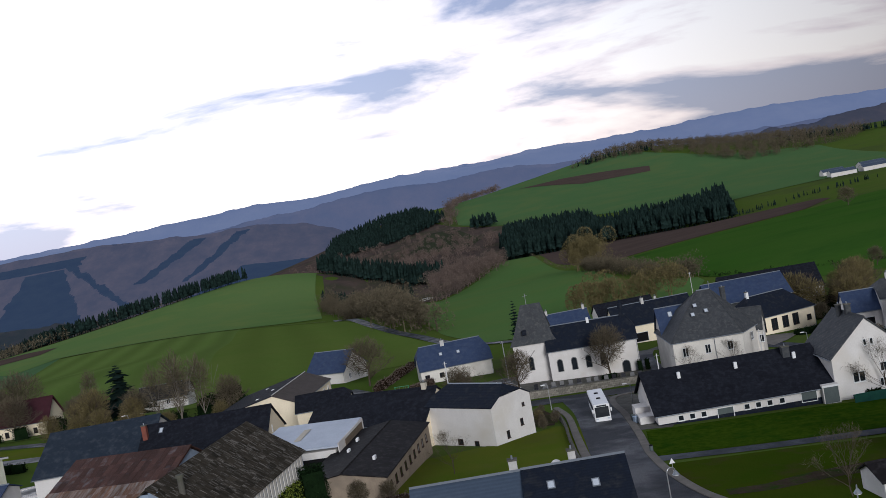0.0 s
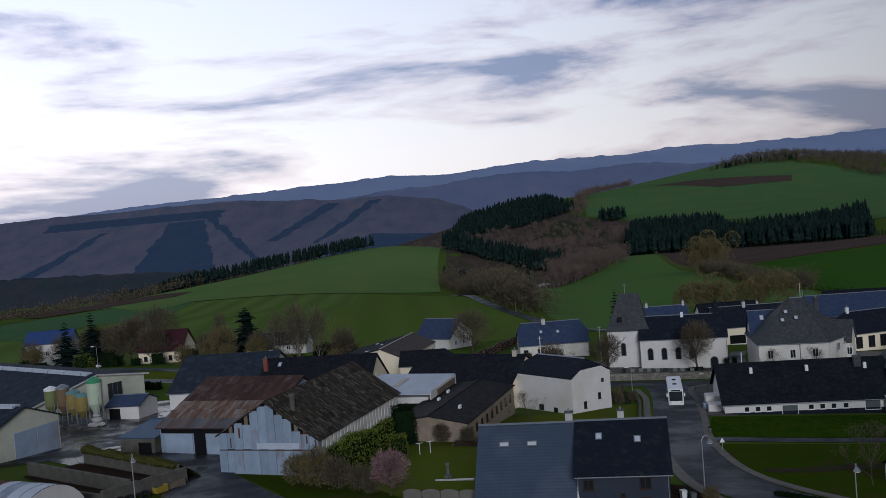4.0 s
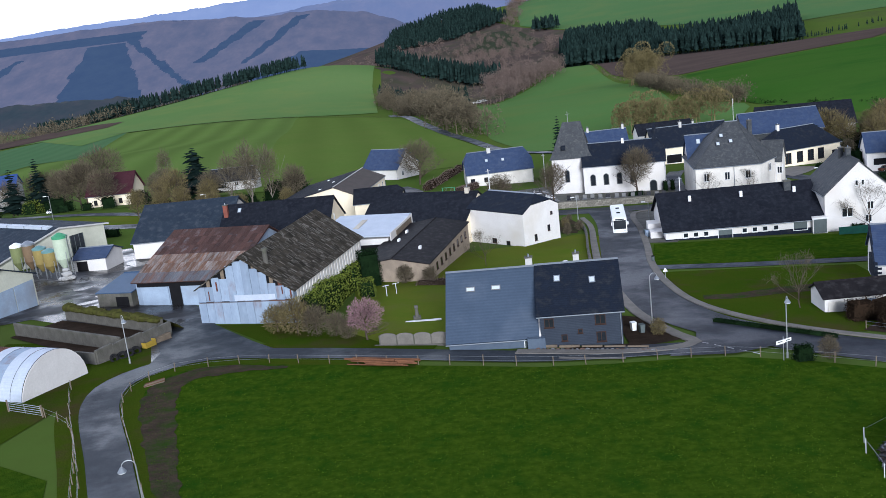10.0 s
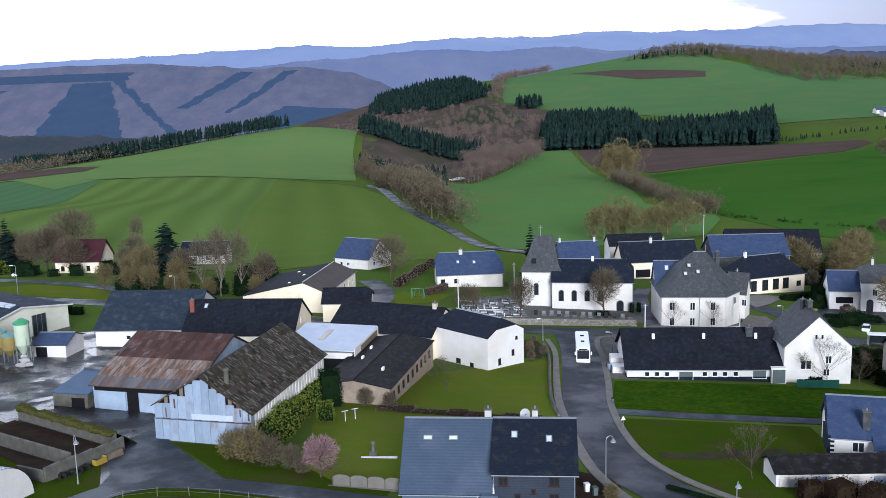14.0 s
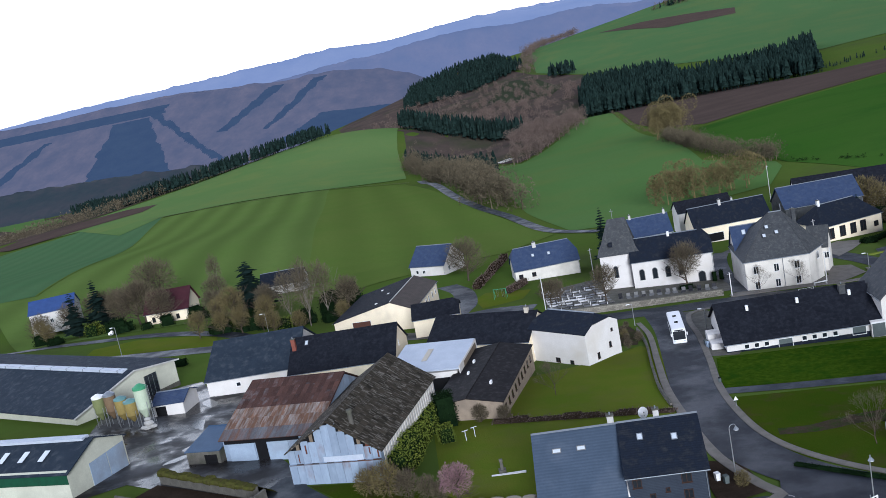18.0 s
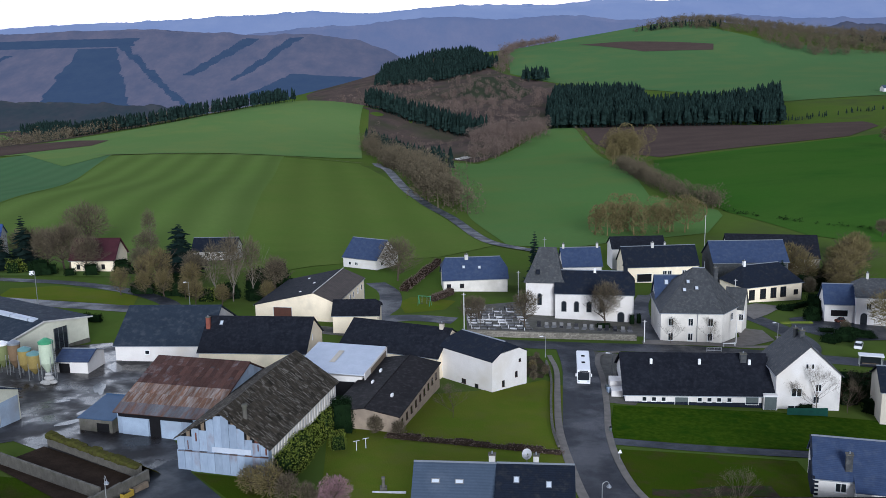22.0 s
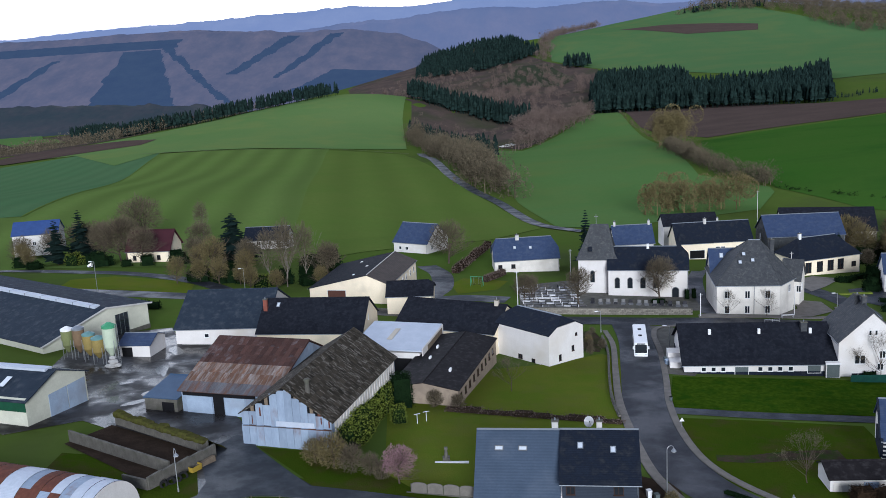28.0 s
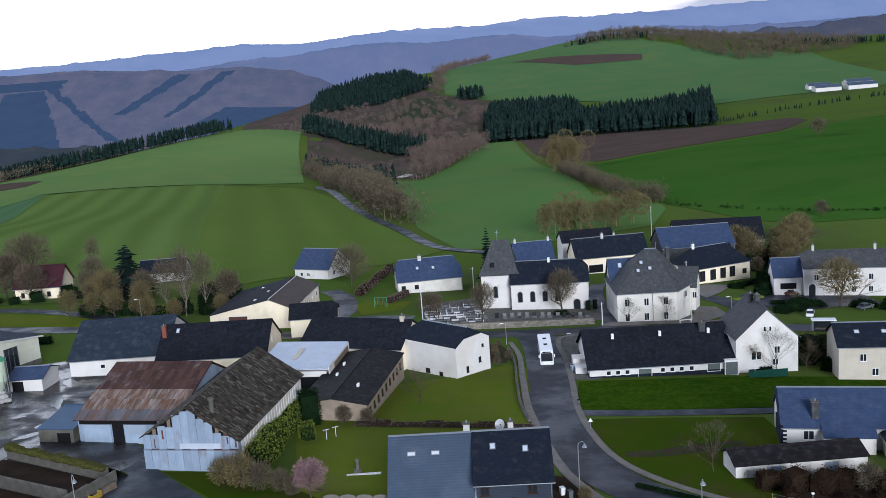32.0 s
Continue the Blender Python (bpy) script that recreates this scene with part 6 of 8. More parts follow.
bare_wood(scatter([(600, 2450), (700, 2370), (822, 2210), (806, 2055), (846, 1930), (935, 1886), (1052, 1890), (1170, 2010), (1020, 2400), (760, 2560)], 900, r5), 13, 20, "leafless brown wood along the upland ridge", TWIGS, 5, 110, needles=0.06)
spruces(beside([(640, 2440), (720, 2400), (790, 2330)], 70, r5, 14), 13, 18, "dark conifers at the end of an upland wood", 12)
spruces(beside([(1000, 2060), (1100, 1990), (1200, 1950)], 90, r5, 12), 12, 17, "dark conifers along the foot of an upland wood", 13)
bare_wood(beside([(225, 1960), (265, 2190), (330, 2420), (450, 2640)], 190, r5, 16), 11, 18, "leafless wood along the edge of an upland field", TWIGS_RED, 14, 110, needles=0.06)
bare_wood([(153, 648), (158, 641), (147, 637), (162, 655), (154, 630), (142, 620), (165, 645)], 19, 25, "large bare trees at the corner of a field", BUDS, 6, 3600, needles=0.016)
bare_wood(beside([(143, 598), (133, 509), (131, 442), (137, 398)], 170, r5, 4), 5, 9, "overgrown bare hedge between two fields", TWIGS, 7, 320, "hedge", 1.3, 0.036)
bare_wood([(80, 358), (85, 361), (90, 357), (95, 362), (100, 358), (105, 360), (110, 357), (83, 364), (103, 365), (76, 361), (88, 366), (113, 363)], 12, 16, "bare trees with yellow-green buds behind the houses", BUDS, 8, 2600, needles=0.019)
bare_wood(beside([(205, 1100), (190, 1000), (175, 847), (164, 735)], 40, r5, 2), 1.5, 3.5, "low hedge along a ploughed field", TWIGS, 9, 60, "hedge", 1.5, 0.09)
bare_wood(beside([(137, 393), (150, 370), (175, 340), (230, 305)], 90, r5, 1), 0.8, 1.6, "low dark hedge across a field", DARKLEAF, 10, 40, "hedge", 1.6, 0.14)
tree("oak", 322, 613, 13, "single bare tree in a green field", seed=1)

# trees and cut wood at the foot of the ravine
bare_wood(beside([(70, 800), (110, 880), (150, 960)], 34, r5, 7), 11, 16, "rounded bare brown trees at a meadow edge", TWIGS_RED, 15, 700, needles=0.03)
cut = thing("log_pile", 61, 835, None, 20, "pale heap of cut logs at the foot of a wood", "logs")
rcut = random.Random(9)
for i in range(14):
    x, y = rcut.uniform(-8, 6), rcut.gauss(0, 1.4)
    part("log", rod((x, y, 0.4 + 0.5 * (i % 4)), (x + rcut.uniform(2.5, 4.5), y + rcut.gauss(0, 1.0), 0.5 + 0.5 * (i % 4)), 0.42, 7), PALECHIM, cut)
# trees of the village
tree("oak", -112.4, 344, 20, "large round leafless tree behind a house", seed=0, wide=1.0)
tree("birch", -93, 355, 16, "slim leafless birch at a field edge", "birches")
spruce_tree(-120, 304, 18, "tall dark spruce beside a house", 0.3, "conifers")
spruce_tree(-125, 296, 15, "dark spruce beside a house", 0.3, "conifers")
spruce_tree(-66.6, 284, 16, "broad dark pine before a white house", 0.5, "conifers")
for x, y, h in ((-45, 245, 19), (-50.5, 249, 16), (-41, 252, 17), (-47, 257, 15)):
    tree("birch", x, y, h, "leafless birch with a pale trunk", "birches")
for x, y, h in ((-60, 270, 10), (-104, 298, 15), (-113, 303, 13), (-35, 256, 11), (-131, 308, 12)):
    tree("round", x, y, h, "bare brown tree among houses", "bare trees")
for x, y, h in ((-68, 262, 12), (-73, 266, 9), (-58, 256, 9), (-64, 250, 8), (-70, 253, 7), (-58, 248, 6), (-138, 300, 8), (-130, 286, 7), (-76, 252, 8), (-47, 240, 6), (-54, 241, 7), (-36, 245, 6)):
    tree("bud", x, y, h, "small tree with yellow-green buds", "budding trees")
tree("oak", -1.5, 276, 13.5, "broad leafless tree before a white house", seed=2)
tree("round", 48.4, 218.5, 11.5, "leafless round tree before the church", seed=1)
for x, y, h in ((59.3, 200.9, 6.2), (68.0, 200.6, 6.2)):
    tree("thin", x, y, h, "small pollarded bare tree on the pavement", "pavement trees")
spruce_tree(37.5, 262, 18, "dark columnar conifer behind the church", 0.17, "conifers")
spruce_tree(112, 268, 9, "dark conifer by the houses", 0.25, "conifers")
tree("thin", 71.3, 152.2, 9, "slender bare tree against a white gable", seed=0)
tree("thin", 77, 152.0, 6, "slender bare tree against a white gable", seed=1)
tree("thin", 41.6, 107.8, 7.5, "gnarled bare tree on a lawn", seed=2)
tree("thin", 6.8, 149, 6.5, "faint bare tree on a garden lawn", seed=1)
tree("thin", 17.5, 216, 8, "bare tree at the graveyard", seed=1)
for x, y, h in ((15.5, 219, 7.5), (28.5, 216, 9.5), (18, 224, 6)):
    tree("round", x, y, h, "bare brown tree at the graveyard", "bare trees")
tree("bud", 113, 206, 12.5, "bare tree with fresh buds before a white house", seed=1, wide=1.3)
tree("pink", -11.0, 110.2, 5.6, "small tree full of pink blossom", seed=0, wide=1.15)
for x, y, h, k in ((-20.2, 116.4, 5.2, "budshrub"), (-17.6, 114.8, 4.2, "shrub"), (-23, 118, 4.0, "budshrub"), (-15, 113.5, 3.4, "shrub"), (-13.4, 111.8, 3.0, "shrub"), (22.6, 101.6, 2.2, "budshrub"), (36.4, 88.0, 2.6, "shrub"),
                   (-2.5, 140, 2.8, "shrub"), (-6.2, 141.5, 3.2, "shrub"), (24, 172, 2.0, "shrub"), (27, 176, 2.2, "shrub"), (25, 180, 2.0, "budshrub"), (60, 84, 3.4, "shrub"), (64, 86, 3.0, "shrub"), (57, 97, 4.2, "shrub"), (62, 95, 4.2, "shrub"), (100, 252, 3, "shrub"), (118, 262, 5, "shrub"), (124, 258, 6, "budshrub"), (106, 214, 3, "shrub")):
    tree(k, x, y, h, "bushy garden shrub with bare and budding twigs", "shrubs", category="shrub", name="shrub")

def leafy(name, pts, label, material, per, size, category="hedge", seed=0, core=None):
    """A clipped hedge or bush: leaves over a dark heart, from boxes of (x, y, half width, half depth, height, turn)."""
    r = random.Random(seed)
    x0, y0 = pts[0][:2]
    root = thing(name, x0, y0, ground(x0, y0), 0, label, category)
    verts, faces = [], []
    bm = bmesh.new()
    for x, y, a, b, h, turn in pts:
        c, s = math.cos(radians(turn)), math.sin(radians(turn))
        z0 = ground(x, y) - ground(x0, y0) - 0.2
        for _ in range(per):
            u, v, w = r.uniform(-1, 1), r.uniform(-1, 1), r.uniform(0.02, 1)
            k = r.randrange(5)
            if k < 2:
                u = math.copysign(1, u)
            elif k < 4:
                v = math.copysign(1, v)
            else:
                w = 1
            round_off = 1 - 0.25 * max(0, w - 0.6) / 0.4 * (k < 4)
            p = Vector((u * a * round_off, v * b * round_off, w * h)) + Vector((r.gauss(0, 1), r.gauss(0, 1), r.gauss(0, 1))) * size * 0.5
            p = Vector((x - x0 + c * p.x - s * p.y, y - y0 + s * p.x + c * p.y, p.z + z0))
            d1 = Vector((r.gauss(0, 1), r.gauss(0, 1), r.gauss(0, 1))).normalized() * size
            d2 = Vector((r.gauss(0, 1), r.gauss(0, 1), r.gauss(0, 1))).normalized() * size
            i = len(verts)
            verts += [tuple(p), tuple(p + d1), tuple(p + d2)]
            faces.append((i, i + 1, i + 2))
        q = [(x - x0 + c * u * a * 0.85 - s * v * b * 0.85, y - y0 + s * u * a * 0.85 + c * v * b * 0.85) for u, v in ((-1, -1), (1, -1), (1, 1), (-1, 1))]
        lo = [bm.verts.new((*e, z0 - 0.3)) for e in q]
        hi = [bm.verts.new((e[0] * 0.9 + (x - x0) * 0.1, e[1] * 0.9 + (y - y0) * 0.1, z0 + h * 0.93)) for e in q]
        bm.faces.new(hi)
        for i in range(4):
            bm.faces.new((lo[i - 1], lo[i], hi[i], hi[i - 1]))
    part("heart", bm, core or DARKLEAF, root)
    part("leaves", mesh_of("leaves", verts, faces, material), None, root)
    return root


leafy("hedge", [(-18.6 + 5.2 * t + 0.3 * math.sin(9 * t), 123.5 + 22.5 * t, 1.5, 1.7, 3.9 - 0.3 * t + 0.3 * math.sin(5 + 11 * t), -14) for t in [i / 8 for i in range(9)]], "tall clipped yellow-green hedge along a tin barn", LEAF, 900, 0.22, seed=1)
leafy("bush", [(-11.6, 142.5, 1.7, 1.7, 5.6, 10)], "tall rounded dark evergreen bush", DARKLEAF, 1800, 0.22, "bush", 2)
leafy("bush", [(-11.9, 134.6, 1.2, 1.2, 2.8, 10)], "box-shaped clipped evergreen bush", LEAF, 1200, 0.16, "bush", 3)
leafy("bush", [(33.9, 88.3, 0.9, 0.8, 1.7, 0)], "dark evergreen bush at the road edge", DARKLEAF, 700, 0.16, "bush", 4)
leafy("hedge", [(30.6 + 9 * t, 104.5 - 9.5 * t, 0.9, 0.45, 0.7, -46) for t in [i / 9 for i in range(10)]], "low dark clipped hedge along a kerb", DARKLEAF, 220, 0.12, seed=5)
for i, (x, y, s) in enumerate(((-83, 222, 1.2), (-79.5, 221, 1.5), (-76.5, 221.5, 1.6), (-73.5, 220.5, 1.4))):
    leafy("bush", [(x, y, s, s * 0.8, 1.8, 0)], "round dark evergreen bush on a green", DARKLEAF, 350, 0.25, "bush", 10 + i)
for i, (x, y, s, h) in enumerate(((-93, 283, 2.0, 3.4), (-86, 290, 2.2, 4.0), (-106, 286, 2, 3), (-78, 283, 1.6, 2.4), (-99, 282, 1.5, 2.2))):
    leafy("bush", [(x, y, s, s, h, 20)], "dark garden shrub before a house", DARKLEAF, 400, 0.3, "bush", 20 + i)
leafy("hedge", [(8 + 5 * i / 6, 247 + 9 * i / 6, 1.2, 0.9, 1.8, 60) for i in range(7)], "reddish-brown hedge by a playground", TWIGS_RED, 300, 0.2, seed=30, core=DIRT)
for x, y in ((57.3, 221.2), (55.4, 220.4)):
    leafy("thuja", [(x, y, 0.5, 0.5, 2.6, 0)], "small dark columnar evergreen at the church door", DARKLEAF, 350, 0.16, "bush", 31)
leafy("bush", [(47.5, 216.6, 1.8, 1.0, 1.2, 0)], "low clipped evergreen round a tree foot", DARKLEAF, 400, 0.16, "bush", 33)
leafy("hedge", [(104 + 3 * i, 240 + 2.2 * i, 1.6, 0.9, 1.4, 30) for i in range(4)], "dark hedge before a cream house", DARKLEAF, 260, 0.2, seed=34)
leafy("hedge", [(101 + 4 * i, 213 - 1.2 * i, 2.0, 0.8, 1.2, -16) for i in range(3)], "dark hedge at a parking place", DARKLEAF, 260, 0.2, seed=35)
for i, (x, y, a, h) in enumerate(((45.8, 101, 1.5, 2.4), (48.6, 99.8, 1.9, 2.8), (52.2, 98.6, 2.0, 2.6), (55.4, 99.6, 1.6, 2.2), (46.8, 96.8, 1.0, 1.5))):
    leafy("bush", [(x, y, a, a * 0.8, h, 20 * i), (x + a * 0.5, y + 0.4, a * 0.6, a * 0.6, h * 0.75, 50)], "dark red-brown garden bush", REDLEAF, 700, 0.2, "bush", 40 + i, core=REDLEAF)
for i, (x, y, a, h) in enumerate(((-52, 246, 2.2, 3.2), (-58, 252, 2.4, 3.6), (-40, 247, 2.0, 3.0), (-72, 262, 2.2, 3.4), (-66, 268, 2.0, 3.0), (-112, 292, 2.4, 3.6), (-118, 290, 2.2, 4.0), (-135, 292, 2.4, 3.6), (-128, 284, 1.8, 2.4))):
    leafy("bush", [(x, y, a, a, h, 15 * i), (x + a * 0.7, y + 0.8, a * 0.7, a * 0.6, h * 0.7, 40)], "dense dark shrub among village trees", DARKLEAF if i % 3 else LEAF, 500, 0.32, "bush", 60 + i)
for i, (x, y, a, h) in enumerate(((108, 231, 2.4, 5.0), (104.5, 228.5, 1.6, 3.2), (118, 266, 3.0, 4.5), (124, 272, 3.4, 5.5), (112, 262, 2.2, 3.4), (131, 276, 3.0, 6.0), (122, 199, 1.6, 2.0), (118, 204, 2.0, 1.8), (126, 203, 2.2, 2.2), (108, 208, 1.6, 1.4), (101, 238, 1.3, 1.4),
                                (-71, 255, 2.4, 3.6), (-63, 253, 2.6, 4.2), (-47, 250, 2.4, 4.0), (-40, 262, 3.0, 6.0), (-36, 266, 3.0, 7.0), (-84, 286, 2.4, 3.6), (-108, 284, 2.6, 4.4), (-120, 305, 2.6, 5.0), (-90, 296, 1.8, 3.0), (-30, 258, 2.4, 3.4))):
    leafy("bush", [(x, y, a, a * 0.9, h, 17 * i), (x - a * 0.6, y + 0.7, a * 0.7, a * 0.7, h * 0.72, 50), (x + a * 0.7, y - 0.5, a * 0.6, a * 0.6, h * 0.6, 10)], "dense dark evergreen shrub between houses", DARKLEAF, 420, 0.34, "bush", 90 + i)
for x, y, h in ((120, 270, 11), (128, 268, 10), (115, 274, 9), (136, 282, 12)):
    tree("bud", x, y, h, "tree with olive buds behind the houses", "budding trees", wide=1.2)
for x, y, h in ((174, 330, 7), (205, 318, 5), (212, 316, 4), (222, 311, 5)):
    tree("round", x, y, h, "bare field tree in a hedge line", "bare trees", wide=1.2)
leafy("hedge", [(-3 + 24 * t, 139.2 - 7 * t, 1.7, 0.7, 0.9 + 0.25 * math.sin(17 * t), -16) for t in [i / 9 for i in range(10)]], "low brown leafless hedge between two lawns", TWIGS_RED, 260, 0.2, seed=70, core=DIRT)
for x, y, h in ((23, 186, 2.2), (25.5, 184, 1.8), (22, 181, 2.0), (25, 178, 1.6), (27, 188, 1.6)):
    tree("shrub", x, y, h, "low brown bare shrub in a bed at the junction", "shrubs", category="shrub", name="shrub")
for x, y, h in ((-95, 286, 12), (-122, 310, 14), (-140, 305, 10), (-78, 282, 9)):
    tree("round", x, y, h, "bare brown tree among houses", "bare trees", wide=1.15)
for x, y, h in ((-106, 299, 15), (-117, 312, 14), (-88, 330, 11)):
    tree("oak", x, y, h, "large round leafless tree beside a house", "bare trees")
for i, (x, y, a, h) in enumerate(((112, 243, 2.6, 3.4), (117, 236, 2.4, 2.6), (97.5, 203.5, 2.0, 1.8), (101.5, 205.5, 2.4, 2.2), (105, 209.5, 2.2, 2.0), (122, 240, 2.8, 4.2), (126, 248, 3.0, 5.0), (103, 226, 1.8, 1.6), (70, 153.5, 1.0, 1.2), (82, 152, 1.8, 2.6), (86, 150, 1.8, 2.4))):
    leafy("bush", [(x, y, a, a * 0.9, h, 23 * i), (x + a * 0.7, y + 0.6, a * 0.6, a * 0.6, h * 0.7, 40)], "dense dark evergreen shrub between houses", DARKLEAF, 500, 0.3, "bush", 130 + i)
for x, y, h in ((118, 276, 13), (127, 262, 11), (133, 270, 13), (141, 284, 14), (150, 300, 12), (124, 254, 8), (107, 262, 8)):
    tree("bud", x, y, h, "tree with olive buds behind the houses", "budding trees", wide=1.25)
for i, (x, y, a, h) in enumerate(((59, 96.5, 2.0, 2.6), (62, 93.5, 2.2, 2.4), (57, 93, 1.6, 1.4), (65.5, 92, 2.4, 3.0), (53, 94, 1.2, 1.0))):
    leafy("bush", [(x, y, a, a * 0.8, h, 31 * i), (x + a * 0.5, y + 0.4, a * 0.6, a * 0.6, h * 0.75, 50)], "dark garden bush beside a low fence", DARKLEAF if i % 2 else REDLEAF, 700, 0.2, "bush", 150 + i, core=REDLEAF)
leafy("hedge", [(0.6 + 11 * t, 262 + 42 * t, 1.2, 2.6, 1.9 + 0.3 * math.sin(13 * t), -15) for t in [i / 10 for i in range(11)]], "rusty brown hedge between two gardens", TWIGS_RED, 300, 0.24, seed=171, core=REDLEAF)
for i, (x, y, a, h) in enumerate(((79.5, 157.5, 1.8, 3.0), (82.5, 160, 2.2, 3.6), (86, 162, 2.0, 3.0), (84, 166, 2.4, 3.4), (89, 168, 2.2, 2.6), (80, 163, 1.8, 2.6))):
    leafy("bush", [(x, y, a, a * 0.9, h, 27 * i), (x + a * 0.6, y + 0.6, a * 0.7, a * 0.6, h * 0.7, 35)], "dense dark shrub beside a white gable", DARKLEAF if i % 2 else REDLEAF, 550, 0.26, "bush", 180 + i)
tree("thin", 81, 158, 6.5, "slender bare tree in a dark shrubbery", seed=2)
# tufts of the pasture
rt = random.Random(17)
field = [(-31, 102), (8, 92.6), (28, 90), (40, 82.5), (58, 70), (46, 70.6), (36, 68), (29, 62), (26, 48), (26, 20), (-14, 20), (-21, 52), (-34, 92)]
pts = scatter(field, 26000, rt)
zs = heights(np.array([p[0] for p in pts]), np.array([p[1] for p in pts]))
verts, faces = [], []
for (x, y), z in zip(pts, zs):
    s = rt.uniform(0.05, 0.11)
    for _ in range(2):
        a = rt.uniform(0, math.tau)
        k = len(verts)
        verts += [(x - s * math.sin(a) * 0.7, y + s * math.cos(a) * 0.7, z + 0.04), (x + s * math.sin(a) * 0.7, y - s * math.cos(a) * 0.7, z + 0.04), (x + rt.gauss(0, 0.1), y + rt.gauss(0, 0.1), z + 0.06 + s * rt.uniform(0.6, 1.1))]
        faces.append((k, k + 1, k + 2))
tagged(new("grass_tufts", mesh_of("grass_tufts", verts, faces, TUFT)), "short tufts of deep green pasture grass", "grass", kind="stuff")


# ---- barn roof sheets, tin, walls (pieces)
def pieces(name, size, gap, parent, material, origin, ux, uy, nx, ny, seed, thick=0.06, skip=0.0, lift=0.03, tilt=0.6):
    """Sheets laid in courses over a slope: ux runs along the eaves, uy up the slope."""
    r = random.Random(seed)
    ux, uy = Vector(ux).normalized(), Vector(uy).normalized()
    n = ux.cross(uy)
    m0 = Matrix((ux, uy, n)).transposed().to_4x4()
    bm = box(-size[0] / 2 + gap, -size[1] / 2 - 0.06, 0, size[0] / 2 - gap, size[1] / 2, thick)
    me = bpy.data.meshes.new(name)
    bmesh.ops.recalc_face_normals(bm, faces=bm.faces)
    bm.to_mesh(me)
    bm.free()
    me.materials.append(material)
    for i in range(nx):
        for j in range(ny):
            if r.random() < skip:
                continue
            at = Vector(origin) + ux * size[0] * (i + 0.5) + uy * size[1] * (j + 0.5) + n * (lift + r.uniform(0, 0.03))
            part(name, me, None, parent, at=Matrix.Translation(at) @ m0 @ pose(0, 0, 0, 1.2 + r.gauss(0, tilt), r.gauss(0, tilt * 0.5), r.gauss(0, 0.5)))


slopes = [o for o in barn.children if o.name.startswith("roof_slope")]
run, rise = 7.45, (9.45 - 4.75) * 7.45 / 7.0
length = math.hypot(run, rise)
pieces("roof_sheet", (28.4 / 22, length / 9), 0.015, slopes[0], MOSSY, (-0.45, -0.45, 4.45 - (9.45 - 4.75) / 7 * 0.45 + 0.16), (1, 0, 0), (0, run, rise), 22, 9, 3)
rs = [o for o in rusty.children if o.name.startswith("roof_slope")]
sl = (8.1 - 3.65) / (19.5 * 0.72)
rl = math.hypot(1, sl)
pieces("roof_sheet", (17.2 / 19, 14.54 * rl / 6), 0.012, rs[0], RUSTGREY, (-0.5, -0.5, 3.85 - sl * 0.5 + 0.16), (1, 0, 0), (0, 1, sl), 19, 1, 4, tilt=0.3)
middle = Vector((-0.5, -0.5, 3.85 - sl * 0.5 + 0.16)) + Vector((0, 1, sl)).normalized() * 14.54 * rl / 6
pieces("roof_sheet", (17.2 / 19, 14.54 * rl / 6), 0.012, rs[0], RUSTMID, middle, (1, 0, 0), (0, 1, sl), 19, 2, 6, tilt=0.3)
upper = Vector((-0.5, -0.5, 3.85 - sl * 0.5 + 0.16)) + Vector((0, 1, sl)).normalized() * 14.54 * rl / 2
pieces("roof_sheet", (17.2 / 19, 14.54 * rl / 6), 0.012, rs[0], RUST, upper, (1, 0, 0), (0, 1, sl), 19, 3, 5, tilt=0.3)
# tin sheets on the gable and its rust
gab = [o for o in barn.children if o.name.startswith("wall")][0]
r9 = random.Random(2)
# A black sheet behind the tin paints the shade seen through torn cladding.
part("backing", slab([(-0.02, 0.25, 3.0), (-0.02, 13.75, 3.0), (-0.02, 13.6, 5.2), (-0.02, 7.0, 9.2), (-0.02, 0.4, 4.6)], 0.02), DARK, gab, "dark sheet for the shade where cladding is torn away")
for i in range(12):
    u = 0.6 + i * 1.17
    verge = (4.75 if u < 7 else 5.3) + (4.7 if u < 7 else 4.15) * (1 - abs(u - 7.0) / 7.0)
    top = verge - (0.35, 0.9, 1.3, 0.5, 0.75, 0.3, 0.45, 0.3, 1.4, 0.5, 1.1, 0.4)[i]
    for lo, hi in ((-0.6, 3.1 + 0.05 * (i % 2)), (3.15, top)):
        if hi > lo + 0.4:
            part("tin_sheet", box(-0.10 - 0.02 * (i % 2) - (0.22 if lo < 0 else 0), u - 0.57, lo, -0.05, u + 0.57, hi), TIN, gab)
    if i in (1, 2, 4, 8, 10):
        part("rust_patch", box(-0.07, u - 0.3, top - 0.1, -0.03, u + 0.22, verge - 0.15), RUSTRED if i % 2 else WOOD, gab)
part("rail", box(-0.36, 0.0, 3.0, -0.05, 13.9, 3.12), RUSTGREY, gab)
part("pale_sheet", box(-0.16, 2.6, 3.15, -0.12, 8.6, 3.95), PALEROOF, gab)
for u0, u1, z0_, z1_ in ((13.35, 13.85, -0.6, 3.0), (10.9, 11.1, 4.6, 5.9), (12.3, 12.4, 3.3, 4.6), (0.2, 0.4, 3.4, 4.4), (1.4, 1.55, 3.9, 4.9), (13.0, 13.1, -0.6, 2.4)):
    part("rust_patch", box(-0.2, u0, z0_, -0.03, u1, z1_), RUSTRED, gab)
part("flue", tube(2.4, 4.4, 6.8, 9.4, 0.35, 0.33, 10), CONCRETE, barn, "old concrete flue pipe")
part("flue_cap", tube(2.4, 4.4, 9.4, 9.7, 0.48, 0.42, 10), CONCRETE, barn)
part("flashing", box(1.9, 3.8, 6.9, 2.9, 4.3, 7.15), WHITEPAINT, barn)
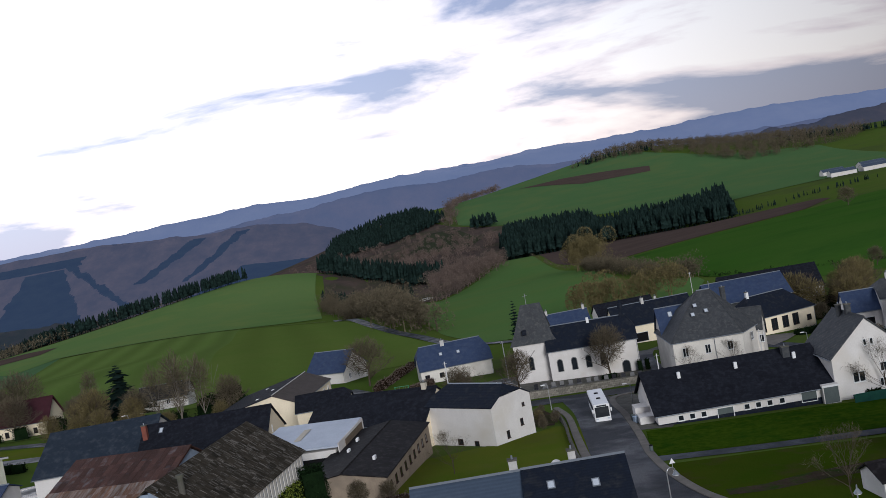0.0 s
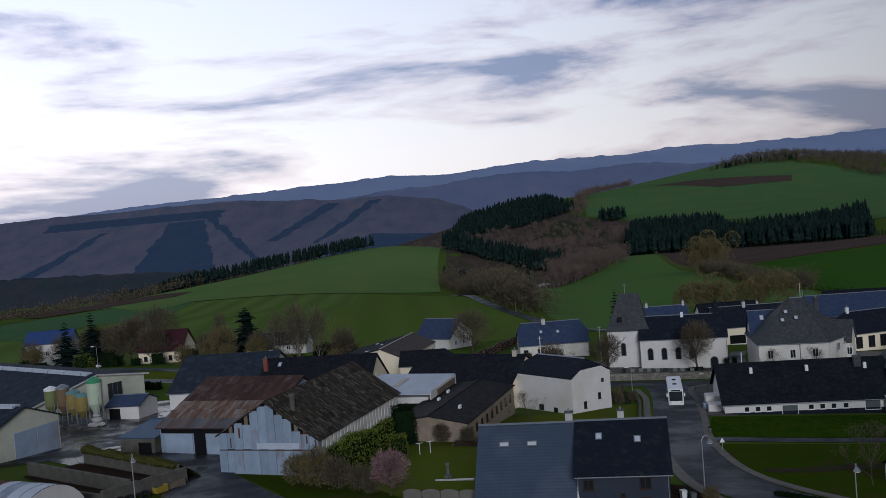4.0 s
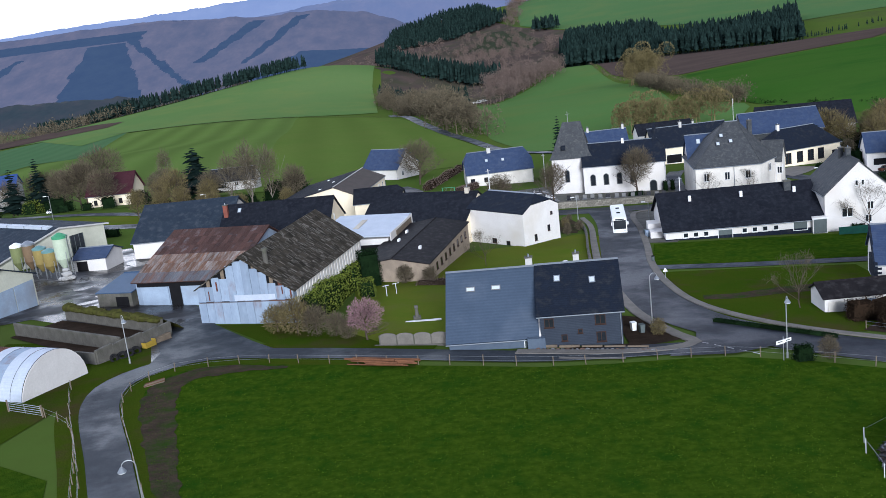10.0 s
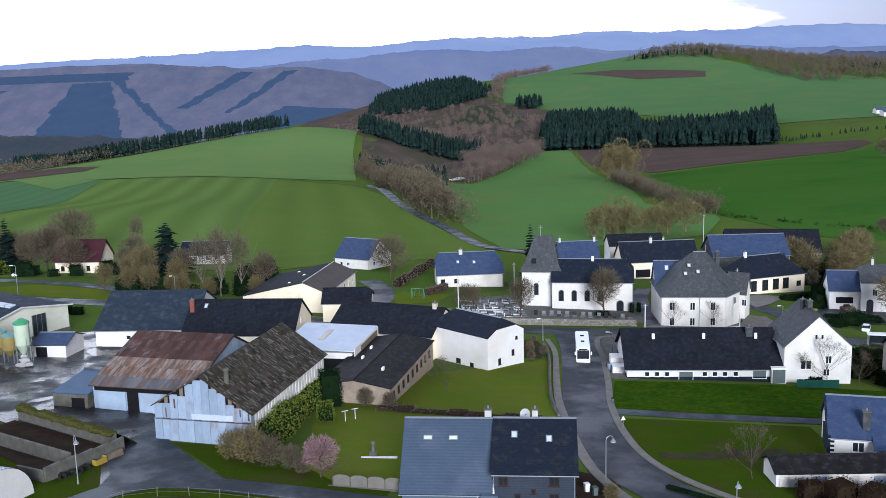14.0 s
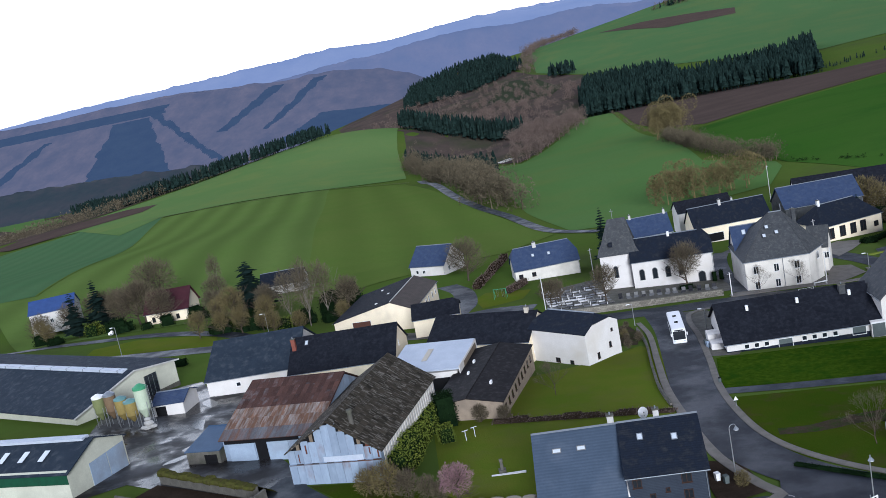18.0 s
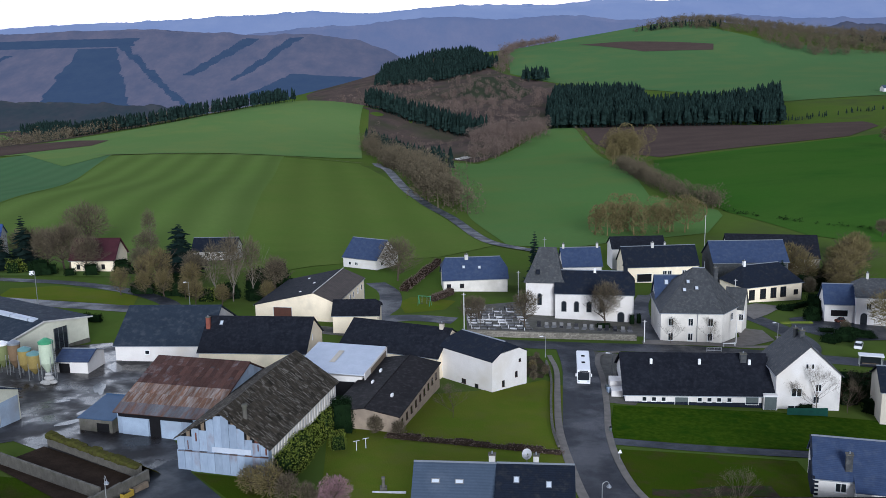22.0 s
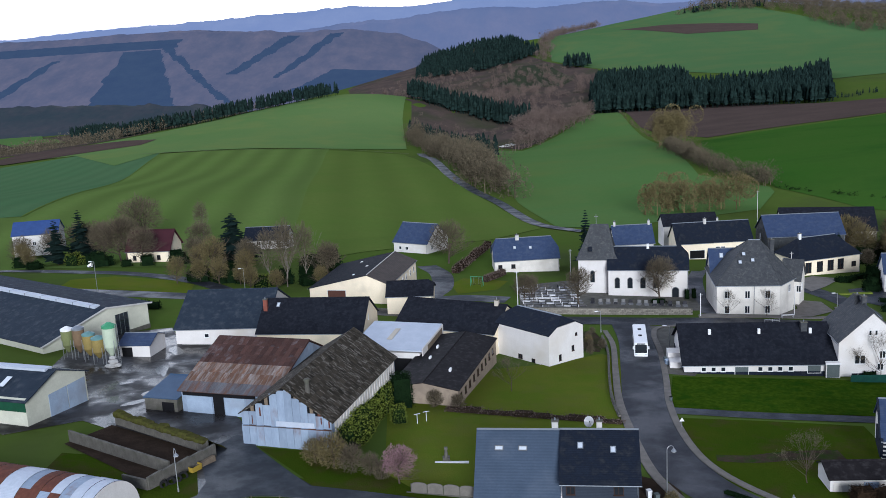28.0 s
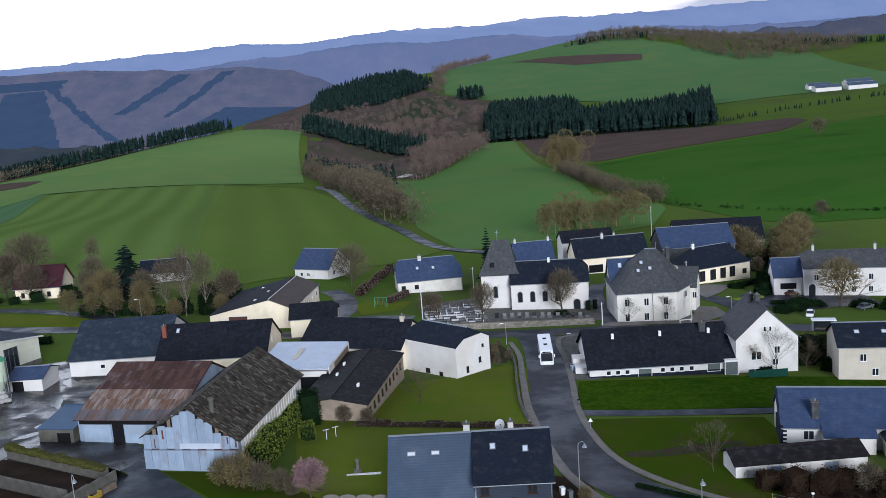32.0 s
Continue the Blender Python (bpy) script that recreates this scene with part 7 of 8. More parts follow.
for i in range(24):
    part("lath", box(1.0 + i * 1.1, -0.12, 0.4, 1.75 + i * 1.1, -0.03, 4.55), OFFWHITE, gab, at=pose(0, 0, 0))

# ---- walls of stone and concrete
def stone_wall(name, pts, height, thick, label, material, seed, stone=(0.62, 0.30), cap=True):
    """A wall of coursed stones along a line, each stone a piece of its own."""
    r = random.Random(seed)
    root = thing(name, *pts[0], None, 0, label, "wall", kind="")
    base = ground(*pts[0])
    line = smooth_line(pts, 1.0)
    bm = bmesh.new()
    for a, b in zip(line, line[1:]):
        t = (b - a).normalized()
        n = Vector((t.y, -t.x)) * (thick / 2 - 0.04)
        za, zb = ground(*a) - base, ground(*b) - base
        vs = [bm.verts.new((*(p + s), z)) for p, s, z in ((a, n, za - 0.5), (b, n, zb - 0.5), (b, n, zb + height), (a, n, za + height), (a, -n, za - 0.5), (b, -n, zb - 0.5), (b, -n, zb + height), (a, -n, za + height))]
        for v in vs:
            v.co.x -= pts[0][0]
            v.co.y -= pts[0][1]
        for f in ((0, 1, 2, 3), (5, 4, 7, 6), (3, 2, 6, 7)):
            bm.faces.new([vs[i] for i in f])
    part("core", bm, CONCRETE, root)
    me = []
    for k in range(4):
        b = box(-stone[0] / 2 + 0.02, -thick / 2 - 0.02, 0, stone[0] / 2 - 0.02, thick / 2 + 0.02, stone[1] - 0.03, bevel=0.03)
        for v in b.verts:
            v.co += Vector((r.gauss(0, 0.012), r.gauss(0, 0.015), r.gauss(0, 0.01)))
        m = bpy.data.meshes.new("stone")
        b.to_mesh(m)
        b.free()
        m.materials.append(material)
        me.append(m)
    total = sum((b - a).length for a, b in zip(line, line[1:]))
    courses = int(height / stone[1])
    for c in range(courses):
        s = stone[0] * 0.5 * (c % 2)
        while s < total - 0.2:
            q, left = line[0], s
            for a, b in zip(line, line[1:]):
                if (b - a).length >= left:
                    q, t = a + (b - a).normalized() * left, b - a
                    break
                left -= (b - a).length
            z = ground(*q) - base
            part("stone", me[r.randrange(4)], None, root, at=pose(q.x - pts[0][0], q.y - pts[0][1], z + c * stone[1], 0, 0, math.degrees(math.atan2(t.y, t.x))))
            s += stone[0]
    if cap:
        for a, b in zip(line[::2], line[2::2]):
            t = b - a
            q = (a + b) / 2
            part("capstone", box(-t.length / 2 + 0.01, -thick / 2 - 0.06, height - 0.02, t.length / 2 - 0.01, thick / 2 + 0.06, height + 0.10), CONCRETE, root,
                 at=pose(q.x - pts[0][0], q.y - pts[0][1], ground(*q) - base, 0, 0, math.degrees(math.atan2(t.y, t.x))))
    return root


stone_wall("churchyard_wall", [(14, 208.2), (26, 206.4), (40, 204.9), (52.3, 203.9)], 1.5, 0.5, "long grey-brown stone wall round the churchyard", STONEWALL, 1, (0.75, 0.36))
stone_wall("garden_wall", [(28.4, 184), (27.4, 172), (24.9, 157), (23.0, 144), (22.4, 134)], 0.8, 0.35, "low pale garden wall beside the road", PAVING, 2, (1.2, 0.38), cap=False)


def post_and_rail(name, pts, label, gap=2.6, h=1.15, material=None, wires=2, r=0.05, group=""):
    root = thing(name, *pts[0], None, 0, label, "fence", group)
    z0 = ground(*pts[0])
    line = smooth_line(pts, 0.5)
    last, spots = None, []
    for q in line:
        if last is None or (q - last).length >= gap:
            spots.append(q)
            last = q
    rr = random.Random(len(pts))
    for q in spots:
        z = ground(*q) - z0
        part("post", rod((q.x - pts[0][0], q.y - pts[0][1], z - 0.3), (q.x - pts[0][0] + rr.gauss(0, 0.05), q.y - pts[0][1] + rr.gauss(0, 0.05), z + h * rr.uniform(0.92, 1.08)), r, 6), material or WOOD, root)
    for k in range(wires):
        for a, b in zip(spots, spots[1:]):
            f = h * (0.9 - 0.4 * k)
            part("wire", rod((a.x - pts[0][0], a.y - pts[0][1], ground(*a) - z0 + f), (b.x - pts[0][0], b.y - pts[0][1], ground(*b) - z0 + f), 0.009, 4), STEEL, root)
    return root


post_and_rail("pasture_fence", [(-21.4, 52), (-29.4, 74), (-35.9, 93), (-35.2, 101), (-31.5, 104.4), (-24, 104.4), (-14.5, 101.4), (-4, 98), (8, 94), (15, 92.9), (23, 92.4), (28.5, 91.4), (34, 88.2), (40.5, 83.7), (50, 76), (62, 67)], "weathered pasture fence of wooden posts and wire", 3.4)
post_and_rail("pasture_fence", [(-27.4, 52), (-34, 73), (-41, 92), (-43.5, 100)], "weathered lane fence of wooden posts and wire", 4.0)
post_and_rail("garden_fence", [(44.5, 97), (49, 92.6), (56, 87), (66, 79)], "low garden fence of posts and wire", 2.2, 1.0)
post_and_rail("rubble_fence", [(29.8, 66.5), (34, 69.3), (42, 71)], "white electric fence posts beside a rubble heap", 3.9, 1.4, WHITEPAINT, 1, 0.035)
post_and_rail("rubble_fence", [(29.0, 64.5), (28.2, 59.5), (28.4, 54)], "white electric fence posts beside a rubble heap", 4.5, 1.3, WHITEPAINT, 1, 0.035)

# concrete panel fence by the grey house
cf = thing("concrete_fence", -9.4, 107.3, None, -16, "pale concrete panel fence with arched tops", "fence")
for i in range(4):
    o = [(0.06, -0.3), (2.04, -0.3), (2.04, 1.25)] + [(1.05 + 0.99 * math.cos(a), 1.25 + 0.3 * math.sin(a)) for a in [math.pi * k / 8 for k in range(1, 8)]] + [(0.06, 1.25)]
    part("panel", prism(o, -0.05, 0.05), PAVING, cf, at=pose(i * 2.12, 0, 0))
for i in range(5):
    part("post", box(i * 2.12 - 0.07, -0.09, -0.4, i * 2.12 + 0.07, 0.09, 1.3, bevel=0.01), CONCRETE, cf)
part("footing", box(-0.7, -0.12, -0.4, 8.6, 0.12, 0.12), CONCRETE, cf)
# garden ornament, bench beam, dish, wash posts
orn = thing("garden_ornament", -4.8, 118.3, None, 0, "grey stone garden ornament on a plinth", "ornament")
part("plinth", box(-0.5, -0.5, -0.2, 0.5, 0.5, 0.5, bevel=0.04), CONCRETE, orn)
part("column", tube(0, 0, 0.5, 1.6, 0.28, 0.18, 8), CONCRETE, orn)
part("top", box(-0.25, -0.25, 1.6, 0.25, 0.25, 1.95, bevel=0.06), CONCRETE, orn)
solid("garden_slab", box(-2.8, -0.25, -0.1, 1.9, 0.25, 0.14, bevel=0.03), MARBLE, pose(-3.6, 117.2, ground(-3.6, 117.2) + 0.05, 0, 0, -6), "long pale stone slab lying on a lawn", "slab")
dish = thing("satellite_dish", 14.9, 116.6, None, 0, "pale satellite dish on a mast", "dish")
part("mast", rod((0, 0, -0.3), (0, 0, 5.6), 0.05), STEEL, dish)
bm = bmesh.new()
bmesh.ops.create_cone(bm, cap_ends=False, segments=20, radius1=0.75, radius2=0.1, depth=0.22)
part("bowl", bm, WHITEPAINT, dish, at=pose(0, -0.2, 6.0, 75, 0, 20))
part("feed_arm", rod((0, -0.3, 5.5), (0.1, -0.9, 6.0), 0.025), STEEL, dish)
for x, y in ((-9.0, 133.5), (-7.6, 134.6)):
    w = thing("washing_post", x, y, None, 20, "white metal washing line post on a lawn", "post", "washing posts")
    part("post", rod((0, 0, -0.3), (0, 0, 1.7), 0.05), WHITEPAINT, w)
    part("arm", rod((-0.5, 0, 1.65), (0.5, 0, 1.65), 0.04), WHITEPAINT, w)

# log pile
logs = thing("log_pile", -13.5, 101.2, None, -24, "pile of long orange-brown logs along a fence", "logs")
rl_ = random.Random(3)
for i in range(16):
    a, b = rl_.uniform(0, 3.5), rl_.uniform(6.5, 9.6)
    y, z = -0.5 + 0.25 * (i % 5) + rl_.gauss(0, 0.06), 0.18 + 0.2 * (i // 5)
    part("log", rod((a, y, z), (b, y + rl_.gauss(0, 0.25), z + rl_.gauss(0, 0.05)), rl_.uniform(0.07, 0.13), 7), LOGS, logs)

# rubble heap
heap = thing("rubble_heap", 36, 64, None, 0, "heap of broken grey stone and rubble", "rubble")
bm = bmesh.new()
n1, n2 = 34, 22
rr = random.Random(8)


def heap_height(u, v):
    """u along the heap, v across it."""
    return max(0.0, (1 - (2 * v - 1) ** 2)) * (1.0 + 0.9 * min(1, u * 5)) * (0.75 + 0.5 * noise.noise(Vector((u * 6, v * 4, 1)))) * min(1, u * 8 + 0.1)


spine = smooth_line([(29.3, 53), (30.0, 60), (32.6, 65), (38, 67.5), (46, 68.2), (60, 66.5)], 1.0)


def heap_at(u, v):
    f = u * (len(spine) - 1.001)
    i = int(f)
    q = spine[i].lerp(spine[i + 1], f - i)
    t = (spine[i + 1] - spine[i]).normalized()
    half = 0.7 + 1.6 * min(1, u * 2.4)
    q = q + Vector((t.y, -t.x)) * (v * (1.8 + 4.6 * min(1, u * 2.4)) - half)
    return Vector((q.x - 36, q.y - 64, ground(*q) - ground(36, 64) + heap_height(u, v) - 0.03))


hv = [[bm.verts.new(heap_at(i / n1, j / n2)) for j in range(n2 + 1)] for i in range(n1 + 1)]
for a, b in zip(hv, hv[1:]):
    for j in range(n2):
        bm.faces.new((a[j], a[j + 1], b[j + 1], b[j]))
part("earth", bm, RUBBLE, heap)
RUBSTONES = [mat("rubble_grey", (0.20, 0.20, 0.215), (0.12, 0.12, 0.13), 2.0, vary=0.5, bump=0.3), mat("rubble_pale", (0.52, 0.52, 0.54), (0.40, 0.40, 0.42), 2.0, vary=0.25, bump=0.2), mat("rubble_brown", (0.16, 0.10, 0.075), (0.10, 0.07, 0.055), 2.0, vary=0.4, bump=0.3)]
stones = []
for k in range(9):
    b = bmesh.new()
    bmesh.ops.create_icosphere(b, subdivisions=1, radius=0.5)
    for v in b.verts:
        v.co = Vector((v.co.x * rr.uniform(0.8, 1.4), v.co.y * rr.uniform(0.6, 1.1), v.co.z * rr.uniform(0.4, 0.9)))
    m = bpy.data.meshes.new("stone")
    b.to_mesh(m)
    b.free()
    m.materials.append(RUBSTONES[(0, 0, 1, 0, 2, 0, 0, 2, 0)[k]])
    stones.append(m)
for i in range(290):
    u, v = rr.random() ** 1.1, rr.random()
    s = rr.uniform(0.22, 0.52) * (1.5 if rr.random() < 0.08 else 1)
    p = heap_at(u, v)
    part("stone", stones[rr.randrange(9)], None, heap, at=pose(p.x, p.y, p.z + 0.06, rr.uniform(-40, 40), rr.uniform(-40, 40), rr.uniform(0, 360)) @ Matrix.Diagonal((s, s, s, 1)))
verts, faces, mats_i = [], [], []
for i in range(7000):
    p = heap_at(rr.random() ** 1.1, rr.random())
    s = rr.uniform(0.06, 0.19)
    k = len(verts)
    for _ in range(4):
        verts.append(tuple(p + Vector((rr.gauss(0, 1), rr.gauss(0, 1), abs(rr.gauss(0, 0.7)))) * s))
    faces += [(k, k + 1, k + 2), (k, k + 1, k + 3), (k + 1, k + 2, k + 3), (k, k + 2, k + 3)]
    mats_i += [0 if rr.random() < 0.7 else (1 if rr.random() < 0.35 else 2)] * 4
chips = mesh_of("chips", verts, faces, RUBSTONES[0])
chips.materials.append(RUBSTONES[1])
chips.materials.append(RUBSTONES[2])
chips.polygons.foreach_set("material_index", mats_i)
tagged(part("chips", chips, None, heap), kind="stuff")

# farm yard: feed silos, bunkers, tunnel shed
def feed_silo(x, y, h, r, body, cap, label):
    s = thing("feed_silo", x, y, None, 0, label, "silo", "feed silos")
    part("tank", tube(0, 0, h * 0.45, h * 0.93, r, r, 20), body, s)
    part("cone", tube(0, 0, h * 0.2, h * 0.45, 0.18, r, 20), body, s)
    part("cap", tube(0, 0, h * 0.93, h, r * 1.03, r * 0.25, 20), cap, s)
    part("band", tube(0, 0, h * 0.88, h * 0.93, r * 1.03, r * 1.03, 20), cap, s)
    for i in range(4):
        a = math.tau * (i + 0.5) / 4
        part("leg", rod((math.cos(a) * r, math.sin(a) * r, -0.3), (math.cos(a) * r, math.sin(a) * r, h * 0.6), 0.07), STEEL, s)
    return s


feed_silo(-67.4, 170.3, 8.6, 1.3, MINT, MINTCAP, "tall pale green feed silo with a green cap")
feed_silo(-77.6, 175.8, 6.6, 1.15, OLIVE, WHITEPAINT, "olive green feed silo with a white cap")
feed_silo(-75.2, 175.3, 6.9, 1.15, BROWNTANK, ZINC, "brown feed silo with a grey cap")
feed_silo(-72.6, 173.4, 6.1, 1.2, OCHRE, TEALCAP, "ochre feed silo with a blue-green cap")
feed_silo(-70.3, 171.7, 5.7, 1.25, OCHRE, TEALCAP, "ochre feed silo with a blue-green cap")
lad = thing("ladder", -65.9, 169.9, None, 0, "steel ladder on a feed silo", "ladder")
for s in (-0.2, 0.2):
    part("rail", rod((s, 0, -0.2), (s, 0, 8.2), 0.035), STEEL, lad)
for i in range(20):
    part("rung", rod((-0.2, 0, 0.3 + i * 0.4), (0.2, 0, 0.3 + i * 0.4), 0.02, 4), STEEL, lad)
sack = thing("feed_sacks", -67.2, 168.6, None, 0, "white plastic feed sacks under a silo", "sacks")
for i, (x, y, z, s) in enumerate(((0, 0, 0.5, 0.8), (0.9, 0.3, 0.45, 0.7), (0.4, 0.1, 1.5, 0.8), (-0.7, 0.4, 0.4, 0.6), (0.3, 0.2, 2.4, 0.55))):
    b = bmesh.new()
    bmesh.ops.create_icosphere(b, subdivisions=2, radius=s)
    for v in b.verts:
        v.co += Vector((noise.noise(v.co * 2 + Vector((i, 0, 0))), noise.noise(v.co * 2 + Vector((0, i, 3))), noise.noise(v.co * 2))) * 0.2
    part("sack", b, PALECHIM, sack, at=pose(x, y, z * 0.8) @ Matrix.Diagonal((1.2, 1.0, 0.62, 1)))
bunk = thing("silage_bunker", -37.4, 121.4, 0.6, 0, "open concrete silage bunker with mossy walls", "bunker")


def bunker_wall(a, b, h, t=0.35, name="wall", material=None):
    a, b = Vector(a), Vector(b)
    n = max(1, int((b - a).length / 2.4))
    for i in range(n):
        p, q = a.lerp(b, i / n), a.lerp(b, (i + 1) / n)
        d = q - p
        m = (p + q) / 2
        part("wall_panel", box(-d.length / 2 + 0.015, -t / 2, -1.2, d.length / 2 - 0.015, t / 2, h, bevel=0.02), material or CONCRETE, bunk, at=pose(m.x + 37.4, m.y - 121.4, ground(*m) - 0.6, 0, 0, math.degrees(math.atan2(d.y, d.x))))


bunker_wall((-37.4, 121.4), (-43.6, 109.8), 1.9, 0.4)
bunker_wall((-42.2, 115.2), (-60.5, 128.6), 1.9)
bunker_wall((-38.6, 122.4), (-56.0, 136.0), 2.1)
bunker_wall((-43.6, 109.8), (-47.5, 112.0), 1.5)
b = bmesh.new()
vv = [b.verts.new((x + 37.4, y - 121.4, ground(x, y) - 0.6 + z)) for x, y, z in ((-38.0, 122.6, 1.9), (-36.2, 124.2, 0.1), (-54.0, 138.4, 0.1), (-56.0, 136.4, 1.9))]
b.faces.new(vv)
bmesh.ops.subdivide_edges(b, edges=b.edges[:], cuts=9, use_grid_fill=True)
for v in b.verts:
    v.co.z += 0.25 * noise.noise(v.co * 0.7)
part("moss_bank", b, MOSS, bunk, "mossy earth bank against the wall")
for i in range(12):
    p = Vector((-38.9, 122.3)).lerp(Vector((-55.6, 135.3)), i / 12)
    q = Vector((-38.9, 122.3)).lerp(Vector((-55.6, 135.3)), (i + 1) / 12)
    b = box(-(q - p).length / 2 - 0.1, -0.75, 1.7, (q - p).length / 2 + 0.1, 0.75, 2.3 + 0.15 * (i % 3), bevel=0.25)
    for v in b.verts:
        v.co += Vector((0, 0.25 * noise.noise(v.co + Vector((i, 0, 0))), 0.2 * noise.noise(v.co * 1.3 + Vector((0, i, 0)))))
    m_ = (p + q) / 2
    part("moss_cushion", b, MOSS, bunk, at=pose(m_.x + 37.4, m_.y - 121.4, ground(*m_) - 0.6, 0, 0, math.degrees(math.atan2(q.y - p.y, q.x - p.x))))
drape("bunker_floor", [(-38, 121.6), (-43.4, 111), (-61, 127.5), (-56.5, 135.5)], DIRT, 0.14, 4, "dark wet floor of a silage bunker", category="floor")
tun = thing("tunnel_shed", -45.7, 101.6, 2.1, 67, "round-roofed tunnel shed of white and rusty sheets", "shed")
prof = [(5.2 * math.cos(a), 4.6 * math.sin(a)) for a in [math.pi * i / 18 for i in range(19)]]
part("end_wall", prism([(-5.15, -1.5)] + [(x * 0.99, z * 0.99) for x, z in prof[::-1]] + [(5.15, -1.5)], -0.05, 0.05), WHITE, tun)
r3 = random.Random(4)
for k in range(16):
    for s in range(3):
        seg = prof[s * 6:s * 6 + 7]
        rust = k > 2 and r3.random() < 0.25 + 0.03 * k
        b = bmesh.new()
        ya, yb_ = 0.1 + k * 1.6, 0.1 + k * 1.6 + 1.57
        o = 1.0 + 0.006 * (k % 2)
        va = [b.verts.new((x * o, ya, z * o)) for x, z in seg]
        vb = [b.verts.new((x * o, yb_, z * o)) for x, z in seg]
        for i in range(6):
            b.faces.new((va[i], va[i + 1], vb[i + 1], vb[i]))
        part("roof_sheet", b, RUSTRED if rust else (PALEROOF if r3.random() < 0.7 else TIN), tun)
for x in (-5.0, 5.0):
    part("side_wall", box(x - 0.12, 0, -1.6, x + 0.12, 25.7, 0.1), CONCRETE, tun)
for i, (x, y, s, m) in enumerate(((-40.6, 112.8, 0.5, RUBBER), (-41.2, 112.0, 0.5, RUBBER), (-40.0, 113.8, 0.5, RUBBER), (-41.9, 110.9, 0.45, RUBBER))):
    b = bmesh.new()
    for j in range(14):
        a0, a1 = math.tau * j / 14, math.tau * (j + 1) / 14
        for q in range(6):
            c0, c1 = math.tau * q / 6, math.tau * (q + 1) / 6
            b.faces.new([b.verts.new(((s + 0.17 * math.cos(c)) * math.cos(a), (s + 0.17 * math.cos(c)) * math.sin(a), 0.17 * math.sin(c))) for a, c in ((a0, c0), (a1, c0), (a1, c1), (a0, c1))])
    bmesh.ops.remove_doubles(b, verts=b.verts, dist=0.001)
    solid("tyre", b, m, pose(x, y, ground(x, y) + 0.32, 30, 20 * i, 0), "old black tractor tyre against a wall", "tyre", "tyres")
cr = thing("crate", -39.0, 116.2, None, 60, "yellow crate beside brown planks", "crate")
for i in range(4):
    part("board", box(-0.9, -0.35, 0.05 + i * 0.2, 0.9, -0.3, 0.22 + i * 0.2), YELLOWPAINT, cr)
part("side", box(-0.9, -0.3, 0, -0.85, 0.4, 0.85), YELLOWPAINT, cr)
part("side", box(0.85, -0.3, 0, 0.9, 0.4, 0.85), YELLOWPAINT, cr)
pl = thing("plank_stack", -38.0, 118.3, None, 60, "stack of weathered brown planks against a wall", "planks")
for i in range(5):
    part("plank", box(-1.6, -0.3 + 0.02 * i, 0.02 + i * 0.16, 1.6, 0.3, 0.15 + i * 0.16), WOOD, pl)

# ---- street furniture
def street_lamp(x, y, h, rot, label="grey steel street lamp with a hanging head", style="hook"):
    s = thing("street_lamp", x, y, None, rot, label, "lamp", "street lamps")
    part("pole", rod((0, 0, -0.4), (0, 0, h), 0.08, 8, r1=0.05), STEEL, s)
    part("base", tube(0, 0, -0.3, 0.6, 0.13, 0.11, 8), STEEL, s)
    if style == "hook":
        b = bmesh.new()
        arc = [(0.5 - 0.5 * math.cos(a), h + 0.45 * math.sin(a)) for a in [math.pi * i / 6 for i in range(7)]]
        for (xa, za), (xb, zb) in zip(arc, arc[1:]):
            rod((xa, 0, za), (xb, 0, zb), 0.035, 6, b)
        part("arm", b, STEEL, s)
        part("head", tube(1.0, 0, h - 0.35, h, 0.34, 0.1, 12), ZINC, s)
        part("lens", tube(1.0, 0, h - 0.42, h - 0.35, 0.28, 0.3, 12), FRAME, s)
    else:
        part("arm", rod((0, 0, h), (0.9, 0, h + 0.12), 0.04), STEEL, s)
        part("head", box(0.5, -0.16, h + 0.05, 1.3, 0.16, h + 0.2, bevel=0.04), WHITEPAINT, s)
    return s


street_lamp(32.7, 89.4, 6.0, 60)
street_lamp(22.7, 104.8, 6.2, 20)
street_lamp(29.0, 189.0, 4.6, 190, "pale street lamp at the junction", "flat")
street_lamp(40.2, 175.6, 4.4, 160, "pale street lamp beside a long building", "flat")
street_lamp(-92.8, 237.5, 9.0, 200, "tall grey street lamp beside a green", "flat")
street_lamp(-55.4, 240.2, 6.0, 200, "grey street lamp among trees", "flat")
street_lamp(-25.6, 62.9, 5.2, 190)
street_lamp(-39.5, 109, 5.8, -60)
street_lamp(84, 201, 5.0, 180, "pale street lamp before the presbytery", "flat")
for x, y, h in ((13.5, 211.5, 9.5), (30.5, 244, 9.0), (53.5, 201.5, 5.5), (74.5, 201.2, 7.0), (109, 330, 12), (88, 240, 8.0), (70.2, 140.0, 0.1)):
    if h > 1:
        p = thing("utility_pole", x, y, None, 0, "pale wooden utility pole", "pole", "utility poles")
        part("pole", rod((0, 0, -0.5), (0, 0, h), 0.13, 8, r1=0.09), MARBLE, p)
        part("crossarm", rod((-0.5, 0, h - 0.4), (0.5, 0, h - 0.4), 0.05), STEEL, p)
sg = thing("sign_post", 32.0, 88.6, None, 20, "white direction sign on a steel post", "sign")
part("post", rod((0, 0, -0.3), (0, 0, 2.6), 0.045), STEEL, sg)
part("board", box(-0.95, -0.06, 1.9, 0.2, -0.03, 2.3, bevel=0.01), WHITEPAINT, sg)
part("board", box(0.1, -0.10, 2.0, 0.95, -0.07, 2.35, bevel=0.01), WHITEPAINT, sg)
for u in (-0.75, 0.25):
    part("lettering", box(u, -0.115, 2.12, u + 0.55, -0.105, 2.2), DARK, sg)
